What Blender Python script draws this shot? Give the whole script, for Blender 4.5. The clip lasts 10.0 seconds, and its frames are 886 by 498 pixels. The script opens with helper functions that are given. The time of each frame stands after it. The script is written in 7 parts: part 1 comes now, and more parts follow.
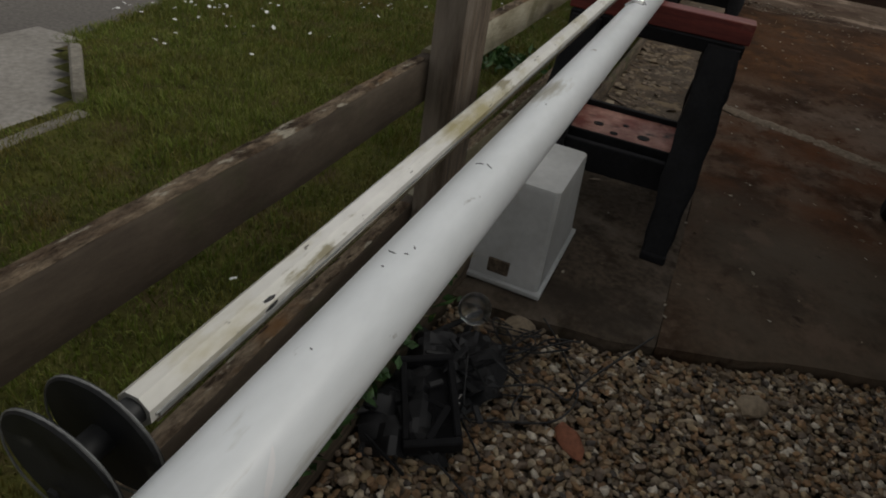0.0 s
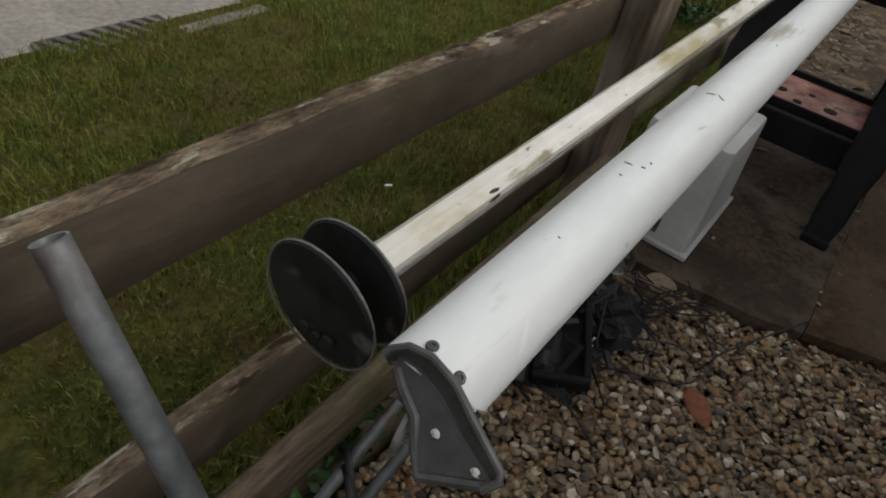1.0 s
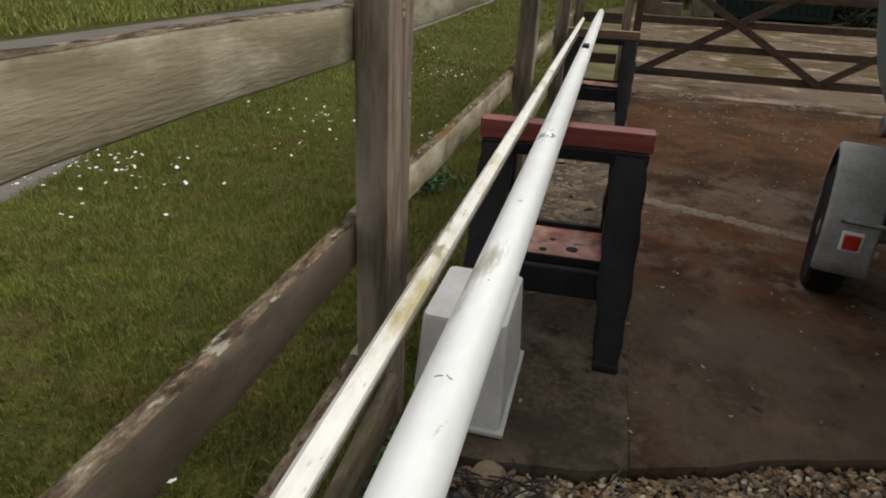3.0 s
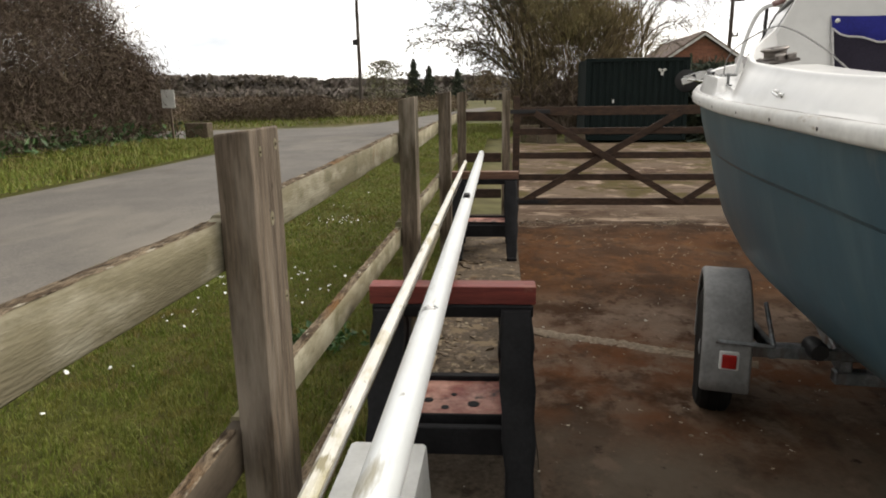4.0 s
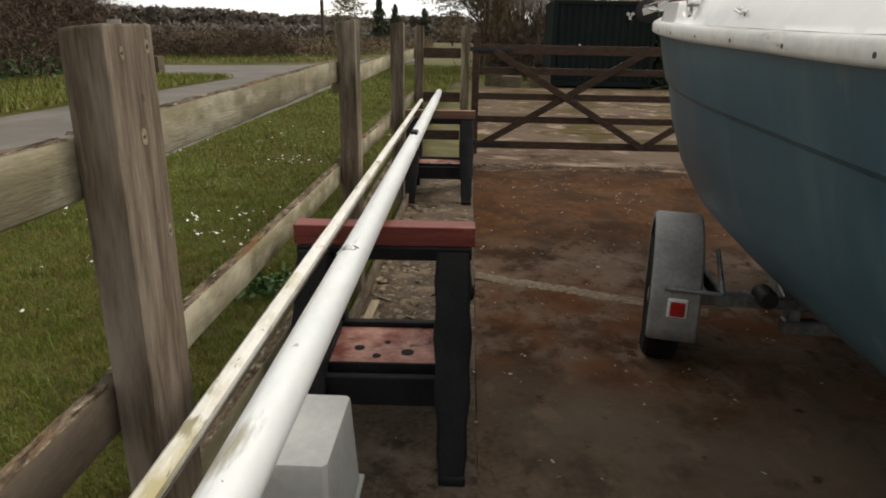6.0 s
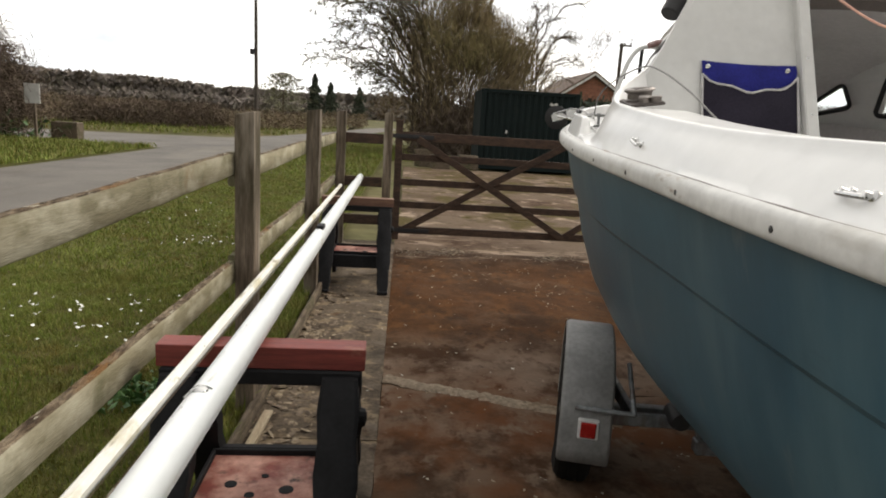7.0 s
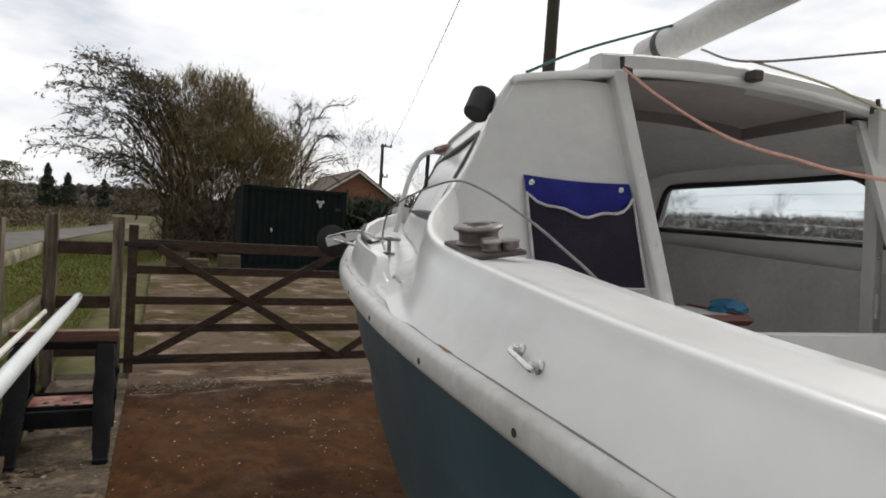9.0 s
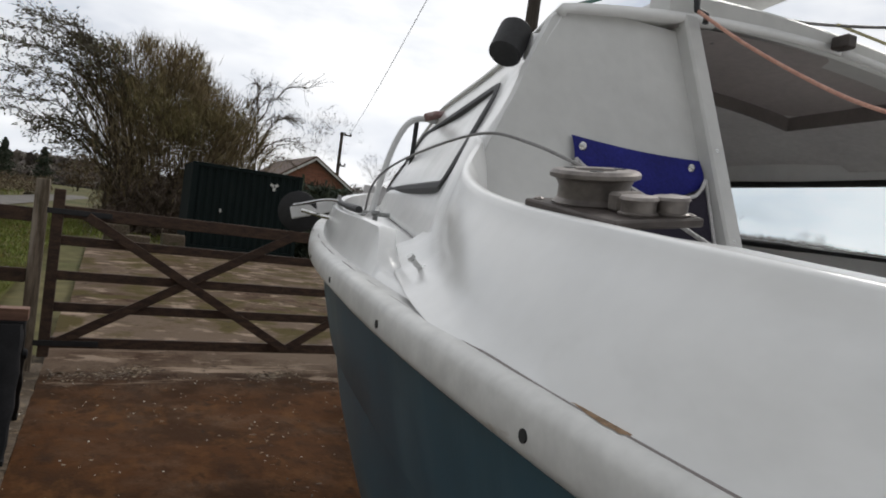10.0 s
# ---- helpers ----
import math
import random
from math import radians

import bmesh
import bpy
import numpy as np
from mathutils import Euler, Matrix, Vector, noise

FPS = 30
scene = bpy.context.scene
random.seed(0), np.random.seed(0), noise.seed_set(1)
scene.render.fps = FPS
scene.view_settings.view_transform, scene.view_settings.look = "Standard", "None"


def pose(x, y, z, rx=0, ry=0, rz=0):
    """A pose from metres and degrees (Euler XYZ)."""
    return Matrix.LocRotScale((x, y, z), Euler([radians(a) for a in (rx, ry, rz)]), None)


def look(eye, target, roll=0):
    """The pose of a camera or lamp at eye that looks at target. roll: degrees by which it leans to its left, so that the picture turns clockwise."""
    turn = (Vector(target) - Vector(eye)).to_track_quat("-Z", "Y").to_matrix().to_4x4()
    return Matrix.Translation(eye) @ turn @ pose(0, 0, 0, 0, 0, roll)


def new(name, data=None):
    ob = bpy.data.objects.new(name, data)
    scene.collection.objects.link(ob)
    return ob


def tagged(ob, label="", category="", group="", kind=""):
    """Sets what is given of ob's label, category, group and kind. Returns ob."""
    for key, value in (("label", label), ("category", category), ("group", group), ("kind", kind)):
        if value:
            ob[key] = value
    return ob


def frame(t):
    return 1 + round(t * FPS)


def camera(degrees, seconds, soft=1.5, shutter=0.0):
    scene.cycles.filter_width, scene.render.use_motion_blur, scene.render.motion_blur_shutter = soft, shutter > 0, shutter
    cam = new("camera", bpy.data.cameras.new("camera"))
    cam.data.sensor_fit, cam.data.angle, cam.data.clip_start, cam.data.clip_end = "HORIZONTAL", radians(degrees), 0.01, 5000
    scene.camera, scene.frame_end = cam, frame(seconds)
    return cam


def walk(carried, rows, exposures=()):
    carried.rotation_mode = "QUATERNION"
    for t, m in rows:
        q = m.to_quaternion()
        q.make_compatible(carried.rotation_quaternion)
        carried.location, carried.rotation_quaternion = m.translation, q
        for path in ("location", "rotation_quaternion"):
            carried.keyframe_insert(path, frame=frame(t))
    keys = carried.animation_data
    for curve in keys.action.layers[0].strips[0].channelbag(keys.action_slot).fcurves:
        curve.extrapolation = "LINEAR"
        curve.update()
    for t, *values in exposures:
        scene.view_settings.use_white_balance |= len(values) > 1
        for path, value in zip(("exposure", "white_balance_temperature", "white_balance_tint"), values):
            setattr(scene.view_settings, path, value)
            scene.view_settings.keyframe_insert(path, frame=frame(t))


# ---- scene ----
cam = camera(69.1, 10.0, soft=1.9)
PATH = [
    (0, (0.541, -1.58, 1.245), (-0.001, -0.014, 0.125), 9.0),
    (0.5, (0.49, -1.634, 1.185), (-0.158, -0.261, -0.117), 12.0),
    (1, (0.459, -1.661, 1.194), (-0.289, -0.34, -0.109), 12.8),
    (1.5, (0.437, -1.624, 1.191), (-0.237, -0.272, -0.118), 11.0),
    (2, (0.416, -1.577, 1.193), (-0.151, -0.18, -0.122), 10.3),
    (2.5, (0.42, -1.518, 1.25), (-0.101, 0.023, 0.085), 5.8),
    (2.6, (0.44, -1.521, 1.263), (-0.082, 0.072, 0.172), 4.9),
    (2.8, (0.441, -1.493, 1.303), (-0.038, 0.187, 0.329), 3.9),
    (3, (0.469, -1.484, 1.339), (0.049, 0.284, 0.503), 2.9),
    (3.2, (0.489, -1.467, 1.377), (0.153, 0.364, 0.645), 2.2),
    (4.3, (0.561, -1.452, 1.512), (0.434, 0.51, 1.145), -1.3),
    (4.5, (0.585, -1.451, 1.526), (0.537, 0.525, 1.224), -1.0),
    (5, (0.623, -1.445, 1.537), (0.792, 0.532, 1.285), 0.3),
    (5.5, (0.595, -1.343, 1.431), (0.65, 0.576, 0.869), 1.4),
    (5.7, (0.6, -1.295, 1.406), (0.529, 0.599, 0.767), 0.9),
    (6.8, (0.74, -1.129, 1.472), (0.76, 0.818, 1.017), 2.5),
    (7, (0.751, -1.032, 1.502), (0.887, 0.925, 1.109), 3.6),
    (7.5, (0.79, -0.838, 1.542), (1.264, 1.086, 1.272), 4.1),
    (8, (0.919, -0.689, 1.586), (1.502, 1.22, 1.451), 3.6),
    (8.5, (0.96, -0.498, 1.602), (1.572, 1.404, 1.511), 4.0),
    (9, (0.905, -0.197, 1.611), (1.712, 1.632, 1.547), 3.5),
    (9.5, (0.922, 0.042, 1.59), (1.814, 1.831, 1.529), 5.2),
    (10, (0.994, 0.302, 1.548), (1.936, 2.066, 1.487), 7.4),
]
walk(cam, [(t, look(eye, target, roll)) for t, eye, target, roll in PATH],
     exposures=[(0.0, -1.3, 6650, 10), (0.5, -1.0, 6650, 10), (1.0, -0.72, 6650, 10), (1.5, -0.5, 6650, 10), (2.5, -0.28, 6700, 10), (3.2, -0.1, 6900, 10), (4.3, 0.17, 7000, 10), (5.0, 0.12, 7050, 10), (5.5, -0.2, 7100, 10), (7.0, 0.17, 7000, 10), (8.0, -0.06, 6850, 10), (9.0, -0.42, 6600, 10), (10.0, -0.55, 6400, 10)])

# ---------------------------------------------------------------- light
SUN_EL, SUN_AZ = radians(42), radians(68)
world = bpy.data.worlds.new("overcast_sky")
scene.world = world
world.use_nodes = True
wn, wl = world.node_tree.nodes, world.node_tree.links
wn.clear()
w_out = wn.new("ShaderNodeOutputWorld")
w_mix = wn.new("ShaderNodeMixShader")
w_blue = wn.new("ShaderNodeBackground")
w_cloud = wn.new("ShaderNodeBackground")
w_sky = wn.new("ShaderNodeTexSky")
w_sky.sky_type, w_sky.sun_disc = "NISHITA", False
w_sky.sun_elevation, w_sky.sun_rotation = SUN_EL, SUN_AZ
w_tc = wn.new("ShaderNodeTexCoord")
w_map = wn.new("ShaderNodeMapping")
w_map.inputs["Scale"].default_value = (1.0, 1.0, 3.2)
w_map.inputs["Location"].default_value = (0.35, 0.1, 0.0)
w_noise = wn.new("ShaderNodeTexNoise")
w_noise.inputs["Scale"].default_value = 2.6
w_noise.inputs["Detail"].default_value = 7
w_noise.inputs["Roughness"].default_value = 0.55
w_ramp = wn.new("ShaderNodeValToRGB")
w_ramp.color_ramp.elements[0].position, w_ramp.color_ramp.elements[0].color = 0.33, (0.62, 0.66, 0.73, 1)
w_ramp.color_ramp.elements[1].position, w_ramp.color_ramp.elements[1].color = 0.56, (1.0, 1.0, 1.0, 1)
w_cov = wn.new("ShaderNodeValToRGB")
w_cov.color_ramp.elements[0].position, w_cov.color_ramp.elements[0].color = 0.2, (0.55, 0.55, 0.55, 1)
w_cov.color_ramp.elements[1].position, w_cov.color_ramp.elements[1].color = 0.42, (1, 1, 1, 1)
wl.new(w_tc.outputs["Generated"], w_map.inputs["Vector"])
wl.new(w_map.outputs["Vector"], w_noise.inputs["Vector"])
wl.new(w_noise.outputs["Fac"], w_ramp.inputs["Fac"])
wl.new(w_noise.outputs["Fac"], w_cov.inputs["Fac"])
wl.new(w_sky.outputs["Color"], w_blue.inputs["Color"])
w_blue.inputs["Strength"].default_value = 0.1
# thin cloud is brighter on one side of the sky
w_dot = wn.new("ShaderNodeVectorMath")
w_dot.operation = "DOT_PRODUCT"
w_dot.inputs[1].default_value = (0.4, 0.9, 0.0)
w_side = wn.new("ShaderNodeMapRange")
w_side.inputs["From Min"].default_value, w_side.inputs["From Max"].default_value = -1.0, 1.0
w_side.inputs["To Min"].default_value, w_side.inputs["To Max"].default_value = 0.56, 1.34
w_tint = wn.new("ShaderNodeMix")
w_tint.data_type, w_tint.blend_type = "RGBA", "MULTIPLY"
w_tint.inputs["Factor"].default_value = 1.0
wl.new(w_tc.outputs["Generated"], w_dot.inputs[0])
wl.new(w_dot.outputs["Value"], w_side.inputs["Value"])
wl.new(w_ramp.outputs["Color"], w_tint.inputs[6])
wl.new(w_side.outputs["Result"], w_tint.inputs[7])
wl.new(w_tint.outputs[2], w_cloud.inputs["Color"])
w_cloud.inputs["Strength"].default_value = 1.2
wl.new(w_cov.outputs["Color"], w_mix.inputs["Fac"])
wl.new(w_blue.outputs["Background"], w_mix.inputs[1])
wl.new(w_cloud.outputs["Background"], w_mix.inputs[2])
wl.new(w_mix.outputs["Shader"], w_out.inputs["Surface"])

sun_data = bpy.data.lights.new("sun", "SUN")
sun_data.energy, sun_data.angle, sun_data.color = 2.2, radians(26), (1.0, 0.96, 0.9)
sun = new("sun", sun_data)
sun.matrix_basis = look((0, 0, 20), (-20 * math.sin(SUN_AZ) / math.tan(SUN_EL), -20 * math.cos(SUN_AZ) / math.tan(SUN_EL), 0))


# ---------------------------------------------------------------- materials
def material(name, c1, c2, scale=6.0, rough=0.7, stretch=(1, 1, 1), fine=60.0, fine_amount=0.25, bump=0.25, bump_dist=0.004,
             spots=(), metal=0.0, vary=0.0, island=0.0, spec=0.5, lo=0.35, hi=0.65, rough_vary=0.1):
    """Two-scale procedural surface. spots: (colour, scale, low, high, stretch) laid over in turn by noise."""
    m = bpy.data.materials.new(name)
    m.use_nodes = True
    n, l = m.node_tree.nodes, m.node_tree.links
    b = n["Principled BSDF"]
    tc = n.new("ShaderNodeTexCoord")

    def noise_at(sc, st, detail=5, loc=0.0):
        mp = n.new("ShaderNodeMapping")
        mp.inputs["Scale"].default_value = st
        mp.inputs["Location"].default_value = (loc, loc * 0.7, loc * 1.3)
        l.new(tc.outputs["Object"], mp.inputs["Vector"])
        t = n.new("ShaderNodeTexNoise")
        t.inputs["Scale"].default_value = sc
        t.inputs["Detail"].default_value = detail
        t.inputs["Roughness"].default_value = 0.6
        l.new(mp.outputs["Vector"], t.inputs["Vector"])
        return t

    def ramp(src, a, z, ca=(0, 0, 0, 1), cz=(1, 1, 1, 1)):
        r = n.new("ShaderNodeValToRGB")
        e = r.color_ramp.elements
        e[0].position, e[0].color, e[1].position, e[1].color = a, ca, z, cz
        l.new(src, r.inputs["Fac"])
        return r

    def mix(fac, a, z, mode="MIX"):
        x = n.new("ShaderNodeMix")
        x.data_type, x.blend_type = "RGBA", mode
        if isinstance(fac, float):
            x.inputs["Factor"].default_value = fac
        else:
            l.new(fac, x.inputs["Factor"])
        for sock, val in ((x.inputs[6], a), (x.inputs[7], z)):
            if isinstance(val, tuple):
                sock.default_value = (*val[:3], 1)
            else:
                l.new(val, sock)
        return x.outputs[2]

    big = noise_at(scale, stretch)
    col = ramp(big.outputs["Fac"], lo, hi, (*c1, 1), (*c2, 1)).outputs["Color"]
    small = noise_at(fine, stretch, 3, 3.1)
    col = mix(fine_amount, col, ramp(small.outputs["Fac"], 0.3, 0.7, (0.25, 0.25, 0.25, 1), (1.75, 1.75, 1.75, 1)).outputs["Color"], "MULTIPLY")
    for k, (sc, sscale, a, z, sst, *zone) in enumerate(spots):
        t = noise_at(sscale, sst, 6, 7.7 + 5.3 * k)
        fac = ramp(t.outputs["Fac"], a, z).outputs["Color"]
        if zone:
            # patch that lies in one stretch of the plan, by y
            sep = n.new("ShaderNodeSeparateXYZ")
            l.new(tc.outputs["Object"], sep.inputs[0])
            for y_out, y_in in ((zone[0][0], zone[0][1]), (zone[0][3], zone[0][2])):
                mr = n.new("ShaderNodeMapRange")
                mr.inputs["From Min"].default_value, mr.inputs["From Max"].default_value = y_out, y_in
                l.new(sep.outputs["Y"], mr.inputs["Value"])
                fac = mix(1.0, fac, mr.outputs["Result"], "MULTIPLY")
        col = mix(fac, col, sc)
    if vary or island:
        src = n.new("ShaderNodeObjectInfo").outputs["Random"] if vary else n.new("ShaderNodeNewGeometry").outputs["Random Per Island"]
        amt = vary or island
        v = ramp(src, 0.0, 1.0, (1 - amt, 1 - amt, 1 - amt, 1), (1 + amt, 1 + amt, 1 + amt, 1))
        col = mix(1.0, col, v.outputs["Color"], "MULTIPLY")
    l.new(col, b.inputs["Base Color"])
    rr = n.new("ShaderNodeMapRange")
    rr.inputs["To Min"].default_value, rr.inputs["To Max"].default_value = max(0.02, rough - rough_vary), min(1.0, rough + rough_vary)
    l.new(big.outputs["Fac"], rr.inputs["Value"])
    l.new(rr.outputs["Result"], b.inputs["Roughness"])
    b.inputs["Metallic"].default_value = metal
    b.inputs["Specular IOR Level"].default_value = spec
    if bump:
        bp = n.new("ShaderNodeBump")
        bp.inputs["Strength"].default_value, bp.inputs["Distance"].default_value = bump, bump_dist
        add = n.new("ShaderNodeMath")
        add.operation = "MULTIPLY_ADD"
        add.inputs[1].default_value = 1.5
        l.new(big.outputs["Fac"], add.inputs[0])
        l.new(small.outputs["Fac"], add.inputs[2])
        l.new(add.outputs[0], bp.inputs["Height"])
        l.new(bp.outputs["Normal"], b.inputs["Normal"])
    return m


def glassy(name, tint=(0.9, 0.95, 0.95), rough=0.03):
    m = bpy.data.materials.new(name)
    m.use_nodes = True
    n, l = m.node_tree.nodes, m.node_tree.links
    b = n["Principled BSDF"]
    b.inputs["Base Color"].default_value = (*tint, 1)
    b.inputs["Roughness"].default_value = rough
    b.inputs["Transmission Weight"].default_value = 1.0
    b.inputs["IOR"].default_value = 1.45
    return m


def palette(name, colours, rough=0.7, bump=0.2, fine=80.0, spec=0.4):
    """A colour for each joined piece, from a short list."""
    m = material(name, (0.5, 0.5, 0.5), (0.5, 0.5, 0.5), bump=bump, fine=fine, rough=rough, spec=spec)
    n, l = m.node_tree.nodes, m.node_tree.links
    b = n["Principled BSDF"]
    g = n.new("ShaderNodeNewGeometry")
    r = n.new("ShaderNodeValToRGB")
    r.color_ramp.interpolation = "CONSTANT"
    e = r.color_ramp.elements
    while len(e) < len(colours):
        e.new(0.5)
    for k, c in enumerate(colours):
        e[k].position, e[k].color = k / len(colours), (*c, 1)
    l.new(g.outputs["Random Per Island"], r.inputs["Fac"])
    t = n.new("ShaderNodeTexNoise")
    t.inputs["Scale"].default_value, t.inputs["Detail"].default_value = fine, 4
    tc = n.new("ShaderNodeTexCoord")
    l.new(tc.outputs["Object"], t.inputs["Vector"])
    rp = n.new("ShaderNodeValToRGB")
    rp.color_ramp.elements[0].position, rp.color_ramp.elements[0].color = 0.3, (0.6, 0.6, 0.6, 1)
    rp.color_ramp.elements[1].position, rp.color_ramp.elements[1].color = 0.7, (1.3, 1.3, 1.3, 1)
    l.new(t.outputs["Fac"], rp.inputs["Fac"])
    x = n.new("ShaderNodeMix")
    x.data_type, x.blend_type = "RGBA", "MULTIPLY"
    x.inputs["Factor"].default_value = 1.0
    l.new(r.outputs["Color"], x.inputs[6])
    l.new(rp.outputs["Color"], x.inputs[7])
    l.new(x.outputs[2], b.inputs["Base Color"])
    return m


def patches(m, colour, scale, low, high):
    """Broad patches of another colour over a finished material."""
    n, l = m.node_tree.nodes, m.node_tree.links
    b = n["Principled BSDF"]
    src = b.inputs["Base Color"].links[0].from_socket
    tc = n.new("ShaderNodeTexCoord")
    t = n.new("ShaderNodeTexNoise")
    t.inputs["Scale"].default_value, t.inputs["Detail"].default_value = scale, 6
    l.new(tc.outputs["Object"], t.inputs["Vector"])
    r = n.new("ShaderNodeMapRange")
    r.inputs["From Min"].default_value, r.inputs["From Max"].default_value = low, high
    l.new(t.outputs["Fac"], r.inputs["Value"])
    x = n.new("ShaderNodeMix")
    x.data_type = "RGBA"
    l.new(r.outputs["Result"], x.inputs["Factor"])
    l.new(src, x.inputs[6])
    x.inputs[7].default_value = (*colour, 1)
    l.new(x.outputs[2], b.inputs["Base Color"])


U = (1, 1, 1)
ALONG_Y, ALONG_Z, ALONG_X = (6, 0.8, 6), (9, 9, 0.7), (0.7, 9, 9)
WOOD = dict(c1=(0.150, 0.132, 0.082), c2=(0.250, 0.222, 0.148), scale=2.0, fine=30, fine_amount=0.12, rough=0.85, bump=0.5, bump_dist=0.006, spec=0.25)
M_RAIL = material("weathered_rail", stretch=ALONG_Y, vary=0.12, spots=[((0.34, 0.315, 0.235), 9, 0.47, 0.64, (1, 0.45, 1)), ((0.07, 0.07, 0.03), 3, 0.56, 0.72, U), ((0.16, 0.09, 0.04), 2.2, 0.62, 0.74, U)], **WOOD)
M_POST = material("weathered_post", (0.075, 0.056, 0.040), (0.190, 0.150, 0.112), 4, 0.85, ALONG_Z, 22, 0.35, 0.5, 0.006, vary=0.12, spots=[((0.05, 0.042, 0.022), 3, 0.5, 0.72, (1, 1, 0.4)), ((0.31, 0.265, 0.215), 6, 0.52, 0.70, (1, 1, 0.18)), ((0.02, 0.016, 0.012), 14, 0.68, 0.74, (1, 1, 0.5))], spec=0.25)
M_RAILD = material("dark_lower_rail", (0.050, 0.038, 0.027), (0.088, 0.070, 0.051), 3, 0.85, (3, 0.9, 3), 26, 0.18, 0.3, 0.005, spots=[((0.15, 0.13, 0.10), 7, 0.62, 0.75, (1, 0.4, 1)), ((0.035, 0.04, 0.015), 3, 0.56, 0.72, U)], spec=0.25)
M_RAILX = material("weathered_cross_rail", stretch=ALONG_X, **WOOD)
M_GATE = material("dark_stained_wood", (0.035, 0.022, 0.016), (0.075, 0.045, 0.03), 5, 0.75, (2, 6, 6), 40, 0.4, 0.4, 0.003, vary=0.1, spec=0.3)
M_BOARD = material("gravel_board_wood", (0.065, 0.050, 0.036), (0.16, 0.125, 0.09), 5, 0.9, ALONG_Y, 26, 0.5, 0.5, 0.005, spots=[((0.05, 0.06, 0.02), 3, 0.5, 0.7, U)], spec=0.2)
M_LICHEN = material("lichen_crust", (0.075, 0.052, 0.034), (0.21, 0.165, 0.115), 34, 0.95, (1, 0.32, 1), 120, 0.6, 1.0, 0.012, spots=[((0.36, 0.33, 0.26), 46, 0.585, 0.64, (1, 0.28, 1)), ((0.17, 0.092, 0.04), 2.5, 0.59, 0.70, U), ((0.040, 0.028, 0.018), 40, 0.56, 0.62, (1, 0.25, 1))], spec=0.1)
M_MAST = material("white_painted_mast", (0.70, 0.735, 0.75), (0.80, 0.83, 0.84), 5, 0.32, (1, 0.35, 1), 50, 0.05, 0.04, 0.001, spots=[((0.60, 0.585, 0.50), 3, 0.62, 0.8, (1, 0.4, 1)), ((0.22, 0.20, 0.17), 30, 0.68, 0.73, (1, 0.35, 1)), ((0.36, 0.34, 0.27), 9, 0.62, 0.72, (1.6, 0.3, 1.6))], spec=0.5)
M_BOOM = material("flaking_white_boom_paint", (0.68, 0.67, 0.61), (0.82, 0.81, 0.77), 6, 0.45, (1, 0.3, 1), 60, 0.10, 0.3, 0.002, spots=[((0.42, 0.37, 0.20), 9, 0.54, 0.68, (1, 0.35, 1)), ((0.30, 0.27, 0.17), 24, 0.60, 0.66, (1, 0.22, 1)), ((0.10, 0.09, 0.07), 60, 0.655, 0.69, (1, 0.3, 1))])
M_ALLOY = material("dull_grey_alloy", (0.20, 0.205, 0.20), (0.32, 0.325, 0.32), 8, 0.45, U, 80, 0.25, 0.15, 0.001, metal=0.55)
M_DARKDISC = material("black_worn_plastic", (0.010, 0.011, 0.012), (0.030, 0.031, 0.032), 9, 0.5, U, 60, 0.3, 0.1, 0.001, spots=[((0.13, 0.13, 0.125), 16, 0.60, 0.72, U), ((0.006, 0.006, 0.006), 22, 0.60, 0.66, U)], spec=0.35)
M_CAST = material("grey_cast_end_fitting", (0.06, 0.063, 0.063), (0.12, 0.124, 0.124), 8, 0.48, U, 70, 0.3, 0.2, 0.001, metal=0.3)
M_STEEL = material("stainless_steel", (0.5, 0.5, 0.49), (0.65, 0.65, 0.64), 20, 0.22, U, 80, 0.1, 0.05, 0.0005, metal=1.0)
M_GALV = material("galvanised_steel", (0.15, 0.165, 0.178), (0.27, 0.285, 0.295), 18, 0.5, U, 50, 0.25, 0.15, 0.001, metal=0.6, spots=[((0.13, 0.085, 0.07), 9, 0.50, 0.66, (1, 1, 0.25)), ((0.10, 0.11, 0.115), 5, 0.5, 0.7, U)])
M_BLACKPL = material("black_plastic", (0.007, 0.007, 0.008), (0.016, 0.016, 0.018), 6, 0.7, U, 60, 0.3, 0.15, 0.001, spots=[((0.04, 0.037, 0.032), 9, 0.64, 0.9, U)], spec=0.2)
M_REDTOP = material("red_painted_timber", (0.13, 0.022, 0.018), (0.23, 0.045, 0.034), 6, 0.55, ALONG_X, 40, 0.3, 0.25, 0.002, spots=[((0.30, 0.15, 0.10), 8, 0.6, 0.72, (0.5, 1, 1))])
M_BROWNTOP = material("brown_worn_timber", (0.13, 0.065, 0.045), (0.22, 0.12, 0.08), 6, 0.65, ALONG_X, 40, 0.4, 0.25, 0.002)
M_PINK = material("faded_red_plastic_tray", (0.22, 0.05, 0.035), (0.52, 0.28, 0.22), 7, 0.6, U, 40, 0.2, 0.1, 0.001, spots=[((0.05, 0.025, 0.02), 11, 0.56, 0.66, U)], lo=0.4, hi=0.6)
M_BOX = material("white_plastic_crate", (0.50, 0.51, 0.50), (0.62, 0.63, 0.62), 4, 0.55, U, 40, 0.08, 0.06, 0.001, spots=[((0.36, 0.34, 0.28), 5, 0.6, 0.8, U)])
M_GELW = material("white_gelcoat", (0.73, 0.73, 0.72), (0.82, 0.82, 0.81), 1.6, 0.2, U, 18, 0.035, 0.03, 0.001, spots=[((0.57, 0.57, 0.55), 2.2, 0.56, 0.85, (1, 1, 2))], spec=0.5, rough_vary=0.07)
